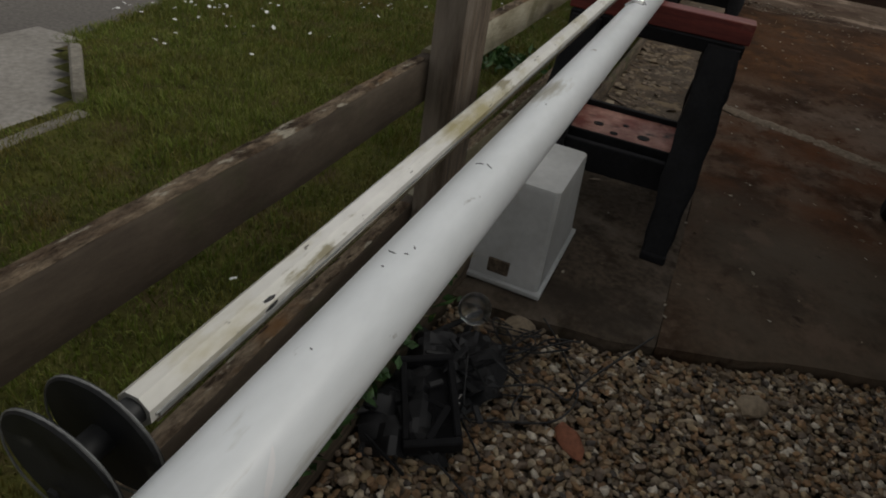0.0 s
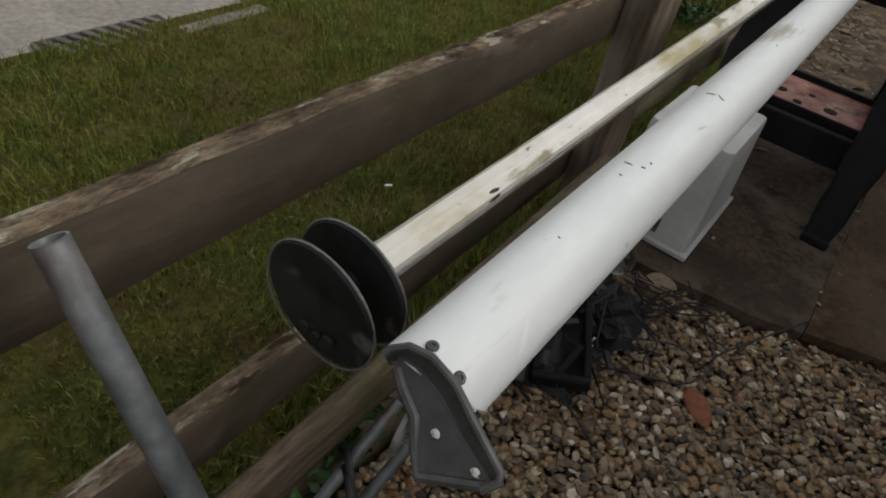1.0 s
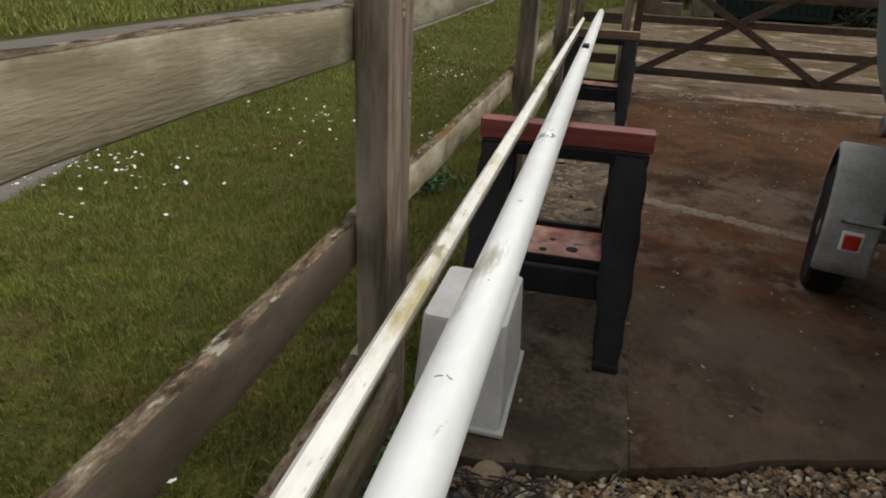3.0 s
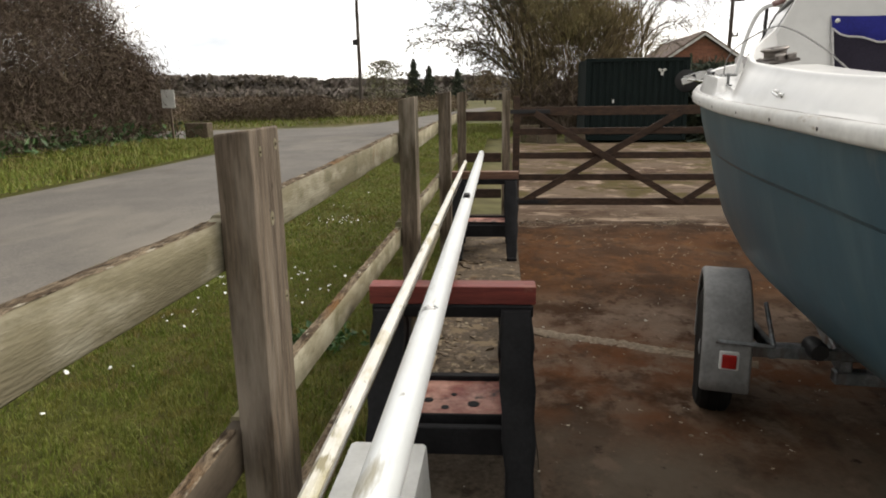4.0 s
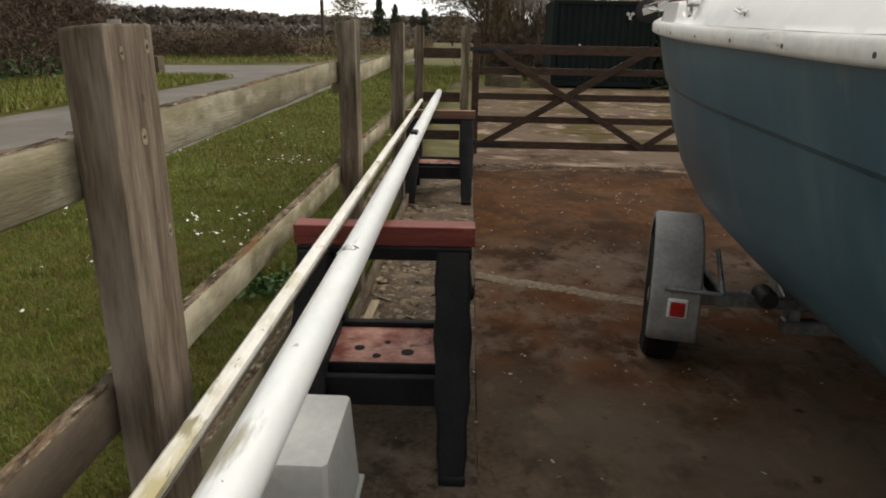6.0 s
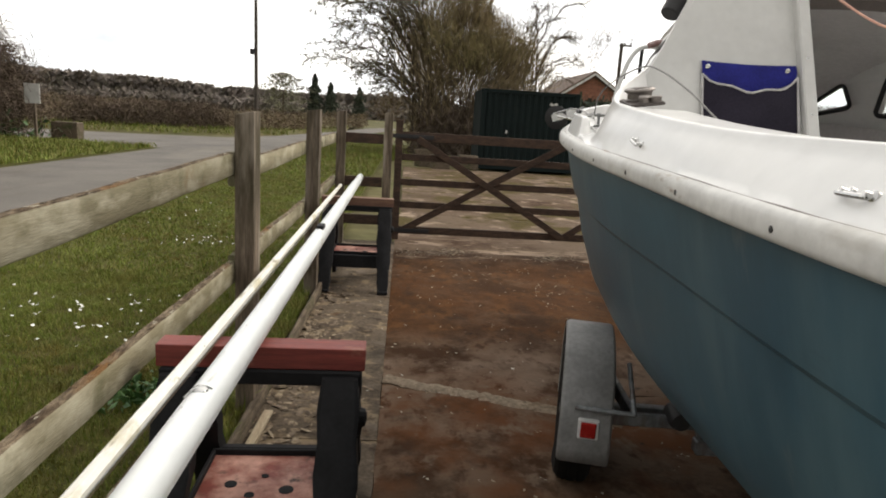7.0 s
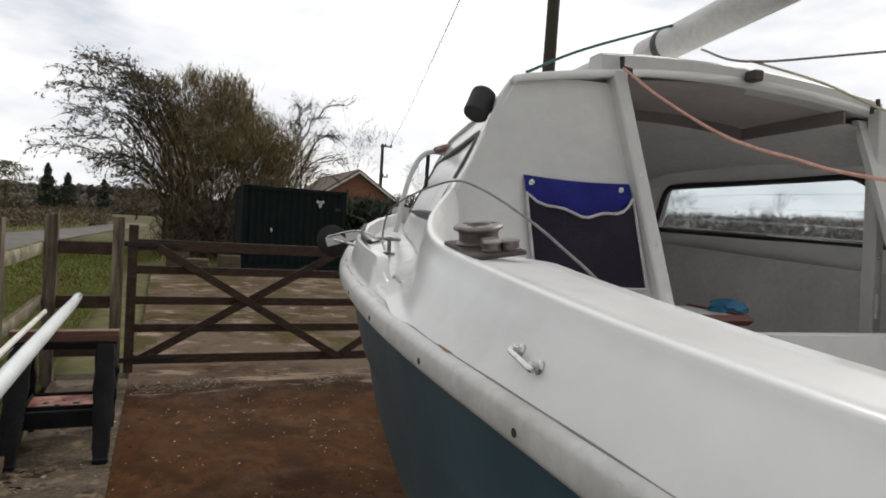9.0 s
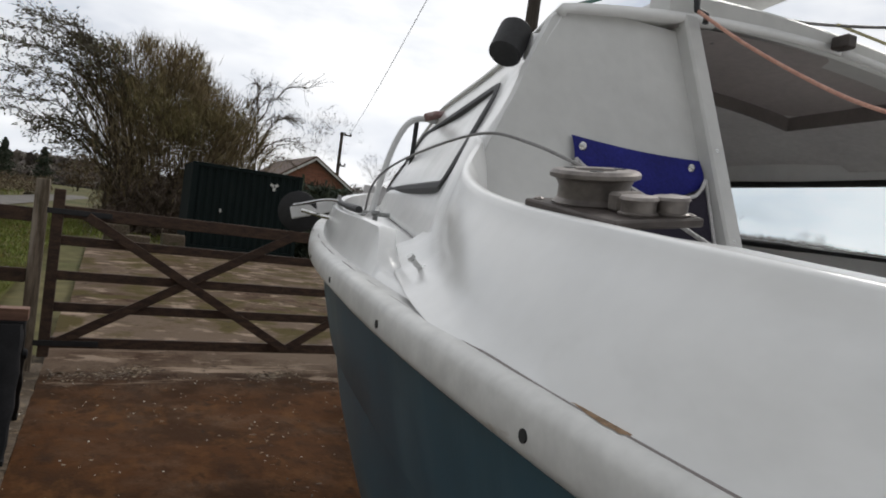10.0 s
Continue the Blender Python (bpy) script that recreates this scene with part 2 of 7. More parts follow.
M_GELM = material("matt_white_moulding", (0.52, 0.52, 0.505), (0.62, 0.62, 0.60), 2.0, 0.4, U, 22, 0.05, 0.05, 0.001, spec=0.4)
M_LINER = material("grey_cabin_lining", (0.57, 0.55, 0.55), (0.66, 0.64, 0.635), 3, 0.7, U, 40, 0.1, 0.1, 0.001)
M_HULL = material("chalky_teal_hull_paint", (0.027, 0.072, 0.103), (0.045, 0.108, 0.145), 1.4, 0.36, (1, 1, 0.6), 14, 0.12, 0.08, 0.002, spots=[((0.088, 0.156, 0.182), 2.6, 0.50, 0.76, (1.8, 1.8, 0.22)), ((0.13, 0.16, 0.165), 5.0, 0.62, 0.76, (2.2, 2.2, 0.15)), ((0.085, 0.105, 0.108), 0.8, 0.50, 0.70, (1, 1, 1.2)), ((0.022, 0.05, 0.07), 3.2, 0.6, 0.8, (0.5, 0.5, 1.4))], rough_vary=0.12)
M_RUB = material("dirty_cream_rubbing_strake", (0.55, 0.545, 0.525), (0.70, 0.695, 0.675), 4, 0.38, U, 45, 0.12, 0.15, 0.001, spots=[((0.40, 0.37, 0.32), 7, 0.55, 0.75, (1, 0.4, 1)), ((0.26, 0.19, 0.12), 14, 0.66, 0.74, (1, 0.3, 1))])
M_RUBBER = material("black_rubber", (0.012, 0.012, 0.013), (0.025, 0.025, 0.027), 10, 0.6, U, 80, 0.3, 0.1, 0.001)
M_TYRE = material("dusty_tyre_rubber", (0.006, 0.006, 0.006), (0.014, 0.014, 0.013), 8, 0.85, U, 60, 0.3, 0.3, 0.002, spots=[((0.03, 0.027, 0.024), 8, 0.62, 0.85, U)], spec=0.12)
M_GUARD = material("grey_plastic_mudguard", (0.17, 0.17, 0.17), (0.25, 0.25, 0.25), 5, 0.6, U, 50, 0.2, 0.15, 0.001, spots=[((0.33, 0.32, 0.31), 5, 0.55, 0.8, U)])
M_REDLENS = material("red_lamp_lens", (0.30, 0.012, 0.01), (0.42, 0.02, 0.016), 20, 0.25, U, 60, 0.1, 0.05, 0.001)
M_WHITEPL = material("white_plastic", (0.62, 0.62, 0.62), (0.72, 0.72, 0.71), 8, 0.4, U, 60, 0.05, 0.03, 0.001)
M_BLUE = material("royal_blue_canvas", (0.009, 0.011, 0.124), (0.017, 0.020, 0.186), 6, 0.75, U, 160, 0.3, 0.3, 0.002, spec=0.2)
M_NAVY = material("dark_navy_canvas", (0.011, 0.009, 0.017), (0.020, 0.017, 0.028), 5, 0.8, U, 160, 0.3, 0.3, 0.003, spec=0.2)
M_PIPING = material("grey_binding_tape", (0.38, 0.37, 0.37), (0.50, 0.49, 0.48), 20, 0.8, U, 120, 0.2, 0.2, 0.001)
M_WINCH = material("tarnished_bronze_winch", (0.17, 0.152, 0.14), (0.30, 0.27, 0.25), 14, 0.5, U, 60, 0.3, 0.2, 0.001, metal=0.6)
M_TUFNOL = material("stained_brown_winch_pad", (0.038, 0.030, 0.026), (0.085, 0.068, 0.060), 10, 0.6, U, 60, 0.3, 0.2, 0.001)
M_VARNISH = material("varnished_mahogany", (0.11, 0.022, 0.012), (0.18, 0.04, 0.02), 6, 0.3, ALONG_X, 40, 0.3, 0.1, 0.001)
M_ROPEP = material("faded_pink_rope", (0.50, 0.26, 0.20), (0.62, 0.36, 0.28), 60, 0.85, U, 300, 0.3, 0.5, 0.002)
M_ROPEY = material("pale_yellow_rope", (0.46, 0.42, 0.24), (0.58, 0.54, 0.34), 60, 0.85, U, 300, 0.3, 0.5, 0.002)
M_ROPEG = material("dark_green_line", (0.02, 0.075, 0.065), (0.03, 0.11, 0.09), 60, 0.8, U, 300, 0.3, 0.4, 0.002)
M_WIRE = material("grey_wire_rope", (0.14, 0.135, 0.13), (0.22, 0.215, 0.21), 60, 0.5, U, 300, 0.3, 0.4, 0.001, metal=0.4)
M_CABLE = material("black_cable_sheath", (0.008, 0.008, 0.009), (0.018, 0.018, 0.02), 20, 0.55, U, 80, 0.2, 0.1, 0.001)
M_CLOTHB = material("blue_cloth", (0.03, 0.13, 0.25), (0.06, 0.22, 0.36), 20, 0.9, U, 120, 0.3, 0.5, 0.004)
M_SOIL = material("grassy_soil", (0.046, 0.050, 0.012), (0.088, 0.086, 0.022), 7, 0.95, U, 60, 0.5, 0.6, 0.02, spots=[((0.075, 0.055, 0.026), 6, 0.52, 0.70, U)], spec=0.1)
M_FIELD = material("rough_field", (0.07, 0.075, 0.03), (0.13, 0.11, 0.055), 0.15, 0.95, U, 2.0, 0.4, 0.3, 0.05, spec=0.1)
M_ASPHALT = material("worn_asphalt", (0.098, 0.090, 0.081), (0.150, 0.137, 0.122), 0.5, 0.85, U, 45, 0.35, 0.4, 0.004, spots=[((0.20, 0.18, 0.15), 0.35, 0.54, 0.7, (1, 0.4, 1)), ((0.10, 0.088, 0.075), 1.1, 0.56, 0.72, (1.4, 0.5, 1))], spec=0.3)
M_APRON = material("pale_concrete_apron", (0.21, 0.195, 0.17), (0.30, 0.28, 0.25), 2, 0.9, U, 40, 0.3, 0.4, 0.004, spots=[((0.09, 0.08, 0.06), 6, 0.62, 0.74, U)])
M_KERB = material("old_kerb_concrete", (0.16, 0.145, 0.115), (0.26, 0.24, 0.20), 5, 0.9, U, 40, 0.4, 0.5, 0.005)
M_IRON = material("rusty_cast_iron", (0.10, 0.095, 0.085), (0.18, 0.17, 0.15), 10, 0.7, U, 60, 0.3, 0.3, 0.002, metal=0.4)
M_PEBBLE = palette("river_gravel", [(0.258, 0.178, 0.102), (0.347, 0.259, 0.161), (0.17, 0.129, 0.089), (0.422, 0.337, 0.226), (0.224, 0.173, 0.122), (0.292, 0.178, 0.089), (0.218, 0.161, 0.105), (0.524, 0.433, 0.31), (0.166, 0.111, 0.067), (0.245, 0.145, 0.074), (0.122, 0.09, 0.064), (0.381, 0.28, 0.161), (0.626, 0.554, 0.446), (0.075, 0.061, 0.05), (0.326, 0.198, 0.105), (0.279, 0.218, 0.149), (0.204, 0.152, 0.109)], 0.6, 0.2, 60)
M_BEDSOIL = material("gravel_bed_earth", (0.035, 0.028, 0.02), (0.075, 0.06, 0.042), 20, 0.95, U, 90, 0.5, 0.6, 0.01, spec=0.1)
M_CHIP = material("broken_fibreglass", (0.16, 0.10, 0.055), (0.30, 0.20, 0.12), 60, 0.9, U, 200, 0.4, 0.5, 0.002)
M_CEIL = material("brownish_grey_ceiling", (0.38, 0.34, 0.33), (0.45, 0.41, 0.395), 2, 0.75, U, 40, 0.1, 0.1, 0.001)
M_SCRAPE = material("bare_white_scrape", (0.86, 0.86, 0.86), (0.90, 0.90, 0.90), 20, 0.35, U, 60, 0.03, 0.05, 0.001)
# dirt of the strake seam; on the hatch lip this brown paints in shade
M_LIP = material("seam_dirt_and_lip_shade", (0.17, 0.148, 0.14), (0.22, 0.195, 0.185), 4, 0.6, U, 60, 0.1, 0.1, 0.001)
M_HORN = material("faded_red_horn_plastic", (0.22, 0.12, 0.11), (0.36, 0.27, 0.26), 30, 0.5, U, 80, 0.2, 0.05, 0.001, lo=0.45, hi=0.55)
M_REDSTONE = material("broken_brick_stone", (0.24, 0.085, 0.045), (0.33, 0.13, 0.07), 14, 0.85, U, 90, 0.3, 0.4, 0.003)
M_BUFFSTONE = material("buff_stone", (0.22, 0.165, 0.108), (0.33, 0.26, 0.18), 14, 0.85, U, 90, 0.3, 0.4, 0.003)
M_CLEAR = glassy("clear_plastic", (0.85, 0.87, 0.87), 0.15)
M_PANE = glassy("window_acrylic")
M_GRASS = palette("grass_blades", [(0.102, 0.142, 0.014), (0.13, 0.175, 0.021), (0.081, 0.12, 0.011), (0.148, 0.182, 0.028), (0.18, 0.166, 0.04), (0.111, 0.156, 0.018), (0.203, 0.174, 0.066)], 0.6, 0.0, 40, 0.3)
patches(M_GRASS, (0.170, 0.120, 0.034), 5.5, 0.50, 0.72)
patches(M_GRASS, (0.120, 0.100, 0.026), 1.7, 0.52, 0.76)
patches(M_GRASS, (0.190, 0.235, 0.045), 0.7, 0.45, 0.80)
M_WEED = palette("weed_leaves", [(0.04, 0.10, 0.025), (0.06, 0.13, 0.035), (0.03, 0.075, 0.02)], 0.5, 0.1, 60)
M_PETAL = material("daisy_petals", (0.72, 0.72, 0.70), (0.80, 0.80, 0.78), 30, 0.6, U, 60, 0.05, 0.0)
M_BARK = material("grey_brown_bark", (0.055, 0.042, 0.03), (0.11, 0.09, 0.065), 4, 0.9, U, 20, 0.4, 0.5, 0.02, spec=0.1)
M_LEAF = palette("olive_spring_leaves", [(0.21, 0.185, 0.075), (0.25, 0.215, 0.095), (0.18, 0.15, 0.075), (0.22, 0.175, 0.10), (0.28, 0.24, 0.115)], 0.7, 0.0, 4, 0.2)
M_TWIG = palette("bare_twigs", [(0.11, 0.08, 0.058), (0.14, 0.105, 0.075), (0.17, 0.135, 0.09), (0.12, 0.10, 0.06)], 0.85, 0.0, 4, 0.1)
M_HEDGE = palette("dark_hedge_twigs", [(0.10, 0.072, 0.056), (0.13, 0.10, 0.078), (0.16, 0.125, 0.10), (0.11, 0.09, 0.06), (0.075, 0.055, 0.042)], 0.9, 0.0, 3, 0.1)
M_LEAFG = palette("grey_green_willow_leaves", [(0.13, 0.12, 0.085), (0.17, 0.16, 0.11), (0.11, 0.10, 0.075), (0.15, 0.15, 0.08)], 0.7, 0.0, 4, 0.2)
M_WILLOW = palette("willow_twigs", [(0.19, 0.145, 0.09), (0.24, 0.19, 0.11), (0.16, 0.12, 0.08), (0.24, 0.19, 0.105), (0.29, 0.235, 0.13)], 0.9, 0.0, 2, 0.1)
M_SCRUB = palette("brown_scrub_twigs", [(0.115, 0.080, 0.055), (0.15, 0.11, 0.075), (0.10, 0.075, 0.052), (0.13, 0.11, 0.06), (0.17, 0.135, 0.09)], 0.9, 0.0, 2, 0.1)
M_WOODS = palette("far_woodland", [(0.165, 0.140, 0.122), (0.185, 0.160, 0.145), (0.155, 0.140, 0.115), (0.145, 0.128, 0.118)], 0.95, 0.0, 0.5, 0.05)
M_CONIFER = palette("conifer_needles", [(0.05, 0.06, 0.042), (0.065, 0.078, 0.052), (0.055, 0.068, 0.052)], 0.9, 0.0, 2, 0.1)
M_CONT = material("dark_green_container_paint", (0.004, 0.0095, 0.0095), (0.007, 0.014, 0.014), 2, 0.75, U, 20, 0.2, 0.1, 0.002, spots=[((0.015, 0.02, 0.017), 3, 0.62, 0.8, (1, 1, 0.4))], spec=0.2)
M_BRICK = material("red_brick", (0.21, 0.085, 0.055), (0.30, 0.13, 0.085), 8, 0.85, U, 30, 0.3, 0.3, 0.004, vary=0.2)
M_MORTAR = material("mortar_wall", (0.20, 0.12, 0.09), (0.27, 0.17, 0.13), 6, 0.9, U, 30, 0.3, 0.3, 0.004)
M_ROOF = material("brown_roof_tiles", (0.09, 0.06, 0.045), (0.15, 0.10, 0.075), 3, 0.85, U, 20, 0.3, 0.3, 0.01, vary=0.15)
M_POLE = material("creosoted_pole", (0.035, 0.028, 0.022), (0.075, 0.06, 0.048), 4, 0.85, ALONG_Z, 20, 0.4, 0.4, 0.01)
M_SIGN = material("white_sign_board", (0.55, 0.55, 0.53), (0.66, 0.66, 0.64), 3, 0.6, U, 20, 0.1, 0.05, 0.002)
M_LITTER = palette("pale_leaf_litter", [(0.35, 0.31, 0.24), (0.46, 0.43, 0.36), (0.25, 0.20, 0.14), (0.16, 0.12, 0.08)], 0.8, 0.2, 60)
M_FLAKE = palette("crust_flakes", [(0.20, 0.15, 0.10), (0.14, 0.10, 0.066), (0.28, 0.22, 0.15), (0.09, 0.066, 0.046), (0.16, 0.12, 0.085)], 0.85, 0.3, 60)
M_OFFCUT = material("pale_sawn_offcut", (0.34, 0.27, 0.18), (0.46, 0.38, 0.27), 5, 0.8, ALONG_Y, 30, 0.3, 0.2, 0.002)


def ground_material(name, base1, base2, spots):
    return material(name, base1, base2, 1.3, 0.9, U, 45, 0.5, 0.55, 0.006, spots=spots, spec=0.12)


M_DRIVE = ground_material("damp_stained_concrete", (0.070, 0.046, 0.029), (0.130, 0.087, 0.058), [
    ((0.172, 0.118, 0.084), 1.3, 0.36, 0.56, (0.7, 1.2, 1), (1.3, 1.9, 2.9, 3.4)),
    ((0.069, 0.028, 0.009), 0.9, 0.30, 0.50, (0.8, 1.2, 1), (2.8, 3.5, 5.4, 6.3)),
    ((0.040, 0.018, 0.007), 2.2, 0.47, 0.62, U),
    ((0.098, 0.044, 0.015), 5.0, 0.50, 0.68, (1.5, 1, 1), (2.8, 3.5, 5.4, 6.3)),
    ((0.038, 0.016, 0.006), 9.0, 0.53, 0.70, (1.5, 1, 1)),
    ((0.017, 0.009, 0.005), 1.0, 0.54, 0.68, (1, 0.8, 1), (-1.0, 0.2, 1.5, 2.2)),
    ((0.125, 0.080, 0.053), 2.6, 0.56, 0.66, (1.4, 1, 1), (-2.0, -1.0, 2.7, 3.3)),
    ((0.300, 0.225, 0.165), 2.0, 0.53, 0.58, (0.7, 2.4, 1), (5.7, 6.0, 6.6, 7.2)),
    ((0.118, 0.084, 0.058), 0.7, 0.36, 0.58, (0.6, 1.2, 1), (5.9, 6.6, 30.0, 40.0)),
    ((0.260, 0.195, 0.145), 2.2, 0.54, 0.62, (1.0, 1.3, 1), (6.2, 6.8, 16.0, 20.0)),
    ((0.063, 0.047, 0.013), 1.3, 0.49, 0.58, (1.2, 1.2, 1), (7.0, 8.0, 40.0, 50.0)),
    ((0.100, 0.037, 0.012), 1.2, 0.45, 0.58, U, (0.8, 1.4, 2.1, 2.7)),
    ((0.110, 0.086, 0.062), 1.4, 0.36, 0.62, U, (-3.0, -2.0, 0.9, 1.5)),
    ((0.026, 0.016, 0.010), 8, 0.64, 0.72, U),
    ((0.140, 0.099, 0.070), 4.5, 0.57, 0.66, (1.4, 1, 1), (-2.0, -1.0, 2.6, 3.2)),
    ((0.031, 0.019, 0.012), 3.3, 0.57, 0.78, (1.3, 1, 1)),
    ((0.251, 0.172, 0.128), 30, 0.74, 0.78, U)])
M_MORTARLINE = ground_material("pale_mortar", (0.15, 0.115, 0.082), (0.24, 0.19, 0.14), [((0.10, 0.062, 0.034), 5.0, 0.52, 0.68, U), ((0.06, 0.04, 0.024), 16.0, 0.60, 0.70, U)])
M_STRIP = ground_material("worn_concrete_strip", (0.066, 0.050, 0.036), (0.125, 0.098, 0.073),
                          [((0.20, 0.15, 0.098), 7.0, 0.53, 0.61, (1, 1.2, 1), (0.9, 1.5, 7.0, 8.0)), ((0.17, 0.14, 0.11), 3.0, 0.5, 0.75, (1, 1.2, 1)), ((0.04, 0.028, 0.018), 8.0, 0.56, 0.68, U), ((0.05, 0.04, 0.03), 2.5, 0.56, 0.7, U), ((0.10, 0.05, 0.02), 3, 0.63, 0.74, U)])


# ---------------------------------------------------------------- mesh helpers
def link_mesh(name, bm, mat, smooth=False, angle=None):
    me = bpy.data.meshes.new(name)
    bmesh.ops.recalc_face_normals(bm, faces=bm.faces)
    if smooth:
        for f in bm.faces:
            f.smooth = True
        if angle:
            for e in bm.edges:
                if len(e.link_faces) == 2 and e.calc_face_angle(0) > radians(angle):
                    e.smooth = False
    bm.to_mesh(me)
    bm.free()
    me.materials.append(mat)
    return new(name, me)


def thing(name, label, category, base=(0, 0, 0), group="", kind=""):
    e = new(name)
    e.empty_display_size = 0.1
    e.matrix_basis = Matrix.Translation(base)
    return tagged(e, label, category, group, kind)


def part(name, bm, mat, parent, label="", smooth=False, angle=40):
    ob = link_mesh(name, bm, mat, smooth, angle) if isinstance(bm, bmesh.types.BMesh) else new(name, bm)
    ob.parent = parent
    if parent.parent is None:
        ob.matrix_parent_inverse = parent.matrix_basis.inverted()
    if label:
        ob["label"] = label
    return ob


def solo(name, bm, mat, label, category, group="", kind="", smooth=False, angle=40):
    return tagged(link_mesh(name, bm, mat, smooth, angle), label, category, group, kind)


def raw(name, verts, faces, mat, smooth=False):
    me = bpy.data.meshes.new(name)
    me.from_pydata(verts, [], faces)
    me.materials.append(mat)
    if smooth:
        me.polygons.foreach_set("use_smooth", [True] * len(me.polygons))
    me.update()
    return me


def BM():
    return bmesh.new()


def box(bm, x0, x1, y0, y1, z0, z1, bev=0.0, m=None, seg=1):
    r = bmesh.ops.create_cube(bm, size=1.0)
    vs = r["verts"]
    for v in vs:
        v.co = Vector((x0 + (v.co.x + 0.5) * (x1 - x0), y0 + (v.co.y + 0.5) * (y1 - y0), z0 + (v.co.z + 0.5) * (z1 - z0)))
    if bev:
        es = list({e for v in vs for e in v.link_edges})
        out = bmesh.ops.bevel(bm, geom=es, offset=bev, segments=seg, affect="EDGES", profile=0.6)
        vs = list({v for f in out["faces"] for v in f.verts} | {v for v in vs if v.is_valid})
    if m is not None:
        for v in vs:
            v.co = m @ v.co
    return vs


def beam(bm, a, b, w, h, bev=0.003, up=(0, 0, 1)):
    """A squared timber from a to b: w across, h in the upward sense."""
    a, b = Vector(a), Vector(b)
    d = (b - a).normalized()
    side = d.cross(Vector(up)).normalized()
    top = side.cross(d)
    m = Matrix((side, d, top)).transposed().to_4x4()
    m.translation = a
    return box(bm, -w / 2, w / 2, 0, (b - a).length, -h / 2, h / 2, bev, m)


def tube(bm, pts, r, seg=8, caps=True, squash=1.0):
    """A round tube along points; r is one radius or a list."""
    pts = [Vector(p) for p in pts]
    rings = []
    ref = None
    for i, p in enumerate(pts):
        d = (pts[min(i + 1, len(pts) - 1)] - pts[max(i - 1, 0)]).normalized()
        if ref is None:
            ref = d.orthogonal().normalized() if abs(d.z) > 0.9 else Vector((0, 0, 1))
        s = d.cross(ref).normalized()
        ref = s.cross(d).normalized()
        rr = r[i] if isinstance(r, (list, tuple)) else r
        rings.append([bm.verts.new(p + rr * (math.cos(2 * math.pi * k / seg) * s + squash * math.sin(2 * math.pi * k / seg) * ref)) for k in range(seg)])
    for a, b in zip(rings, rings[1:]):
        for k in range(seg):
            bm.faces.new((a[k], a[(k + 1) % seg], b[(k + 1) % seg], b[k]))
    if caps:
        bm.faces.new(rings[0][::-1])
        bm.faces.new(rings[-1])
    return rings


def lathe(bm, profile, centre, axis=(0, 0, 1), seg=20):
    """Profile of (radius, height) turned round an axis."""
    q = Vector((0, 0, 1)).rotation_difference(Vector(axis).normalized())
    rings = []
    for rad, h in profile:
        rings.append([bm.verts.new(Vector(centre) + q @ Vector((rad * math.cos(2 * math.pi * k / seg), rad * math.sin(2 * math.pi * k / seg), h))) for k in range(seg)])
    for a, b in zip(rings, rings[1:]):
        for k in range(seg):
            bm.faces.new((a[k], a[(k + 1) % seg], b[(k + 1) % seg], b[k]))
    bm.faces.new(rings[0][::-1])
    bm.faces.new(rings[-1])


def loft(bm, rows, skip=None, closed=False):
    g = [[bm.verts.new(p) for p in row] for row in rows]
    n = len(g[0])
    for i in range(len(g) - 1):
        for j in range(n if closed else n - 1):
            if skip and skip(i, j):
                continue
            a, b, c, d = g[i][j], g[i][(j + 1) % n], g[i + 1][(j + 1) % n], g[i + 1][j]
            try:
                bm.faces.new((a, b, c, d))
            except ValueError:
                pass
    return g


def plate(bm, outline, thick):
    """A flat plate with a given outline (list of points), thickened along its normal by the vector thick."""
    a = [bm.verts.new(p) for p in outline]
    b = [bm.verts.new(Vector(p) + Vector(thick)) for p in outline]
    bm.faces.new(a)
    bm.faces.new(b[::-1])
    for k in range(len(a)):
        bm.faces.new((a[k], b[k], b[(k + 1) % len(a)], a[(k + 1) % len(a)]))


def curve_pts(ctrl, n=24):
    """A smooth run of points through the control points."""
    c = [Vector(p) for p in ctrl]
    c = [2 * c[0] - c[1]] + c + [2 * c[-1] - c[-2]]
    out = []
    for i in range(1, len(c) - 2):
        p0, p1, p2, p3 = c[i - 1:i + 3]
        for k in range(n):
            t = k / n
            out.append(0.5 * ((2 * p1) + (p2 - p0) * t + (2 * p0 - 5 * p1 + 4 * p2 - p3) * t * t + (3 * p1 - p0 - 3 * p2 + p3) * t ** 3))
    out.append(c[-2])
    return out


def smooth_interp(v, xs, ys, w=0.22):
    return float(np.mean(np.interp(v + np.linspace(-w, w, 9), xs, ys)))


def roughen(bm, amount, scale=6.0, seed=0.0):
    for v in bm.verts:
        n3 = noise.noise_vector(v.co * scale + Vector((seed, seed * 1.7, -seed)))
        v.co += n3 * amount


# ---------------------------------------------------------------- setting: ground, road, drive
def sheet(bm, x0, x1, y0, y1, nx, ny, fz):
    rows = []
    for i in range(nx + 1):
        x = x0 + (x1 - x0) * i / nx
        rows.append([(x, y0 + (y1 - y0) * j / ny, fz(x, y0 + (y1 - y0) * j / ny)) for j in range(ny + 1)])
    loft(bm, rows)


bm = BM()
xs_ = [-900, -200, -60, -20, -3.2, 0, 6, 20, 60, 200, 900]
ys_ = [-300, -60, -20, 0, 10, 20, 40, 60, 120, 300, 900, 1500]
loft(bm, [[(x, y, -0.06 + max(0.0, y - 60) * 0.003) for y in ys_] for x in xs_])
solo("ground", bm, M_FIELD, "rough brown and green field reaching the horizon", "ground", kind="structure")

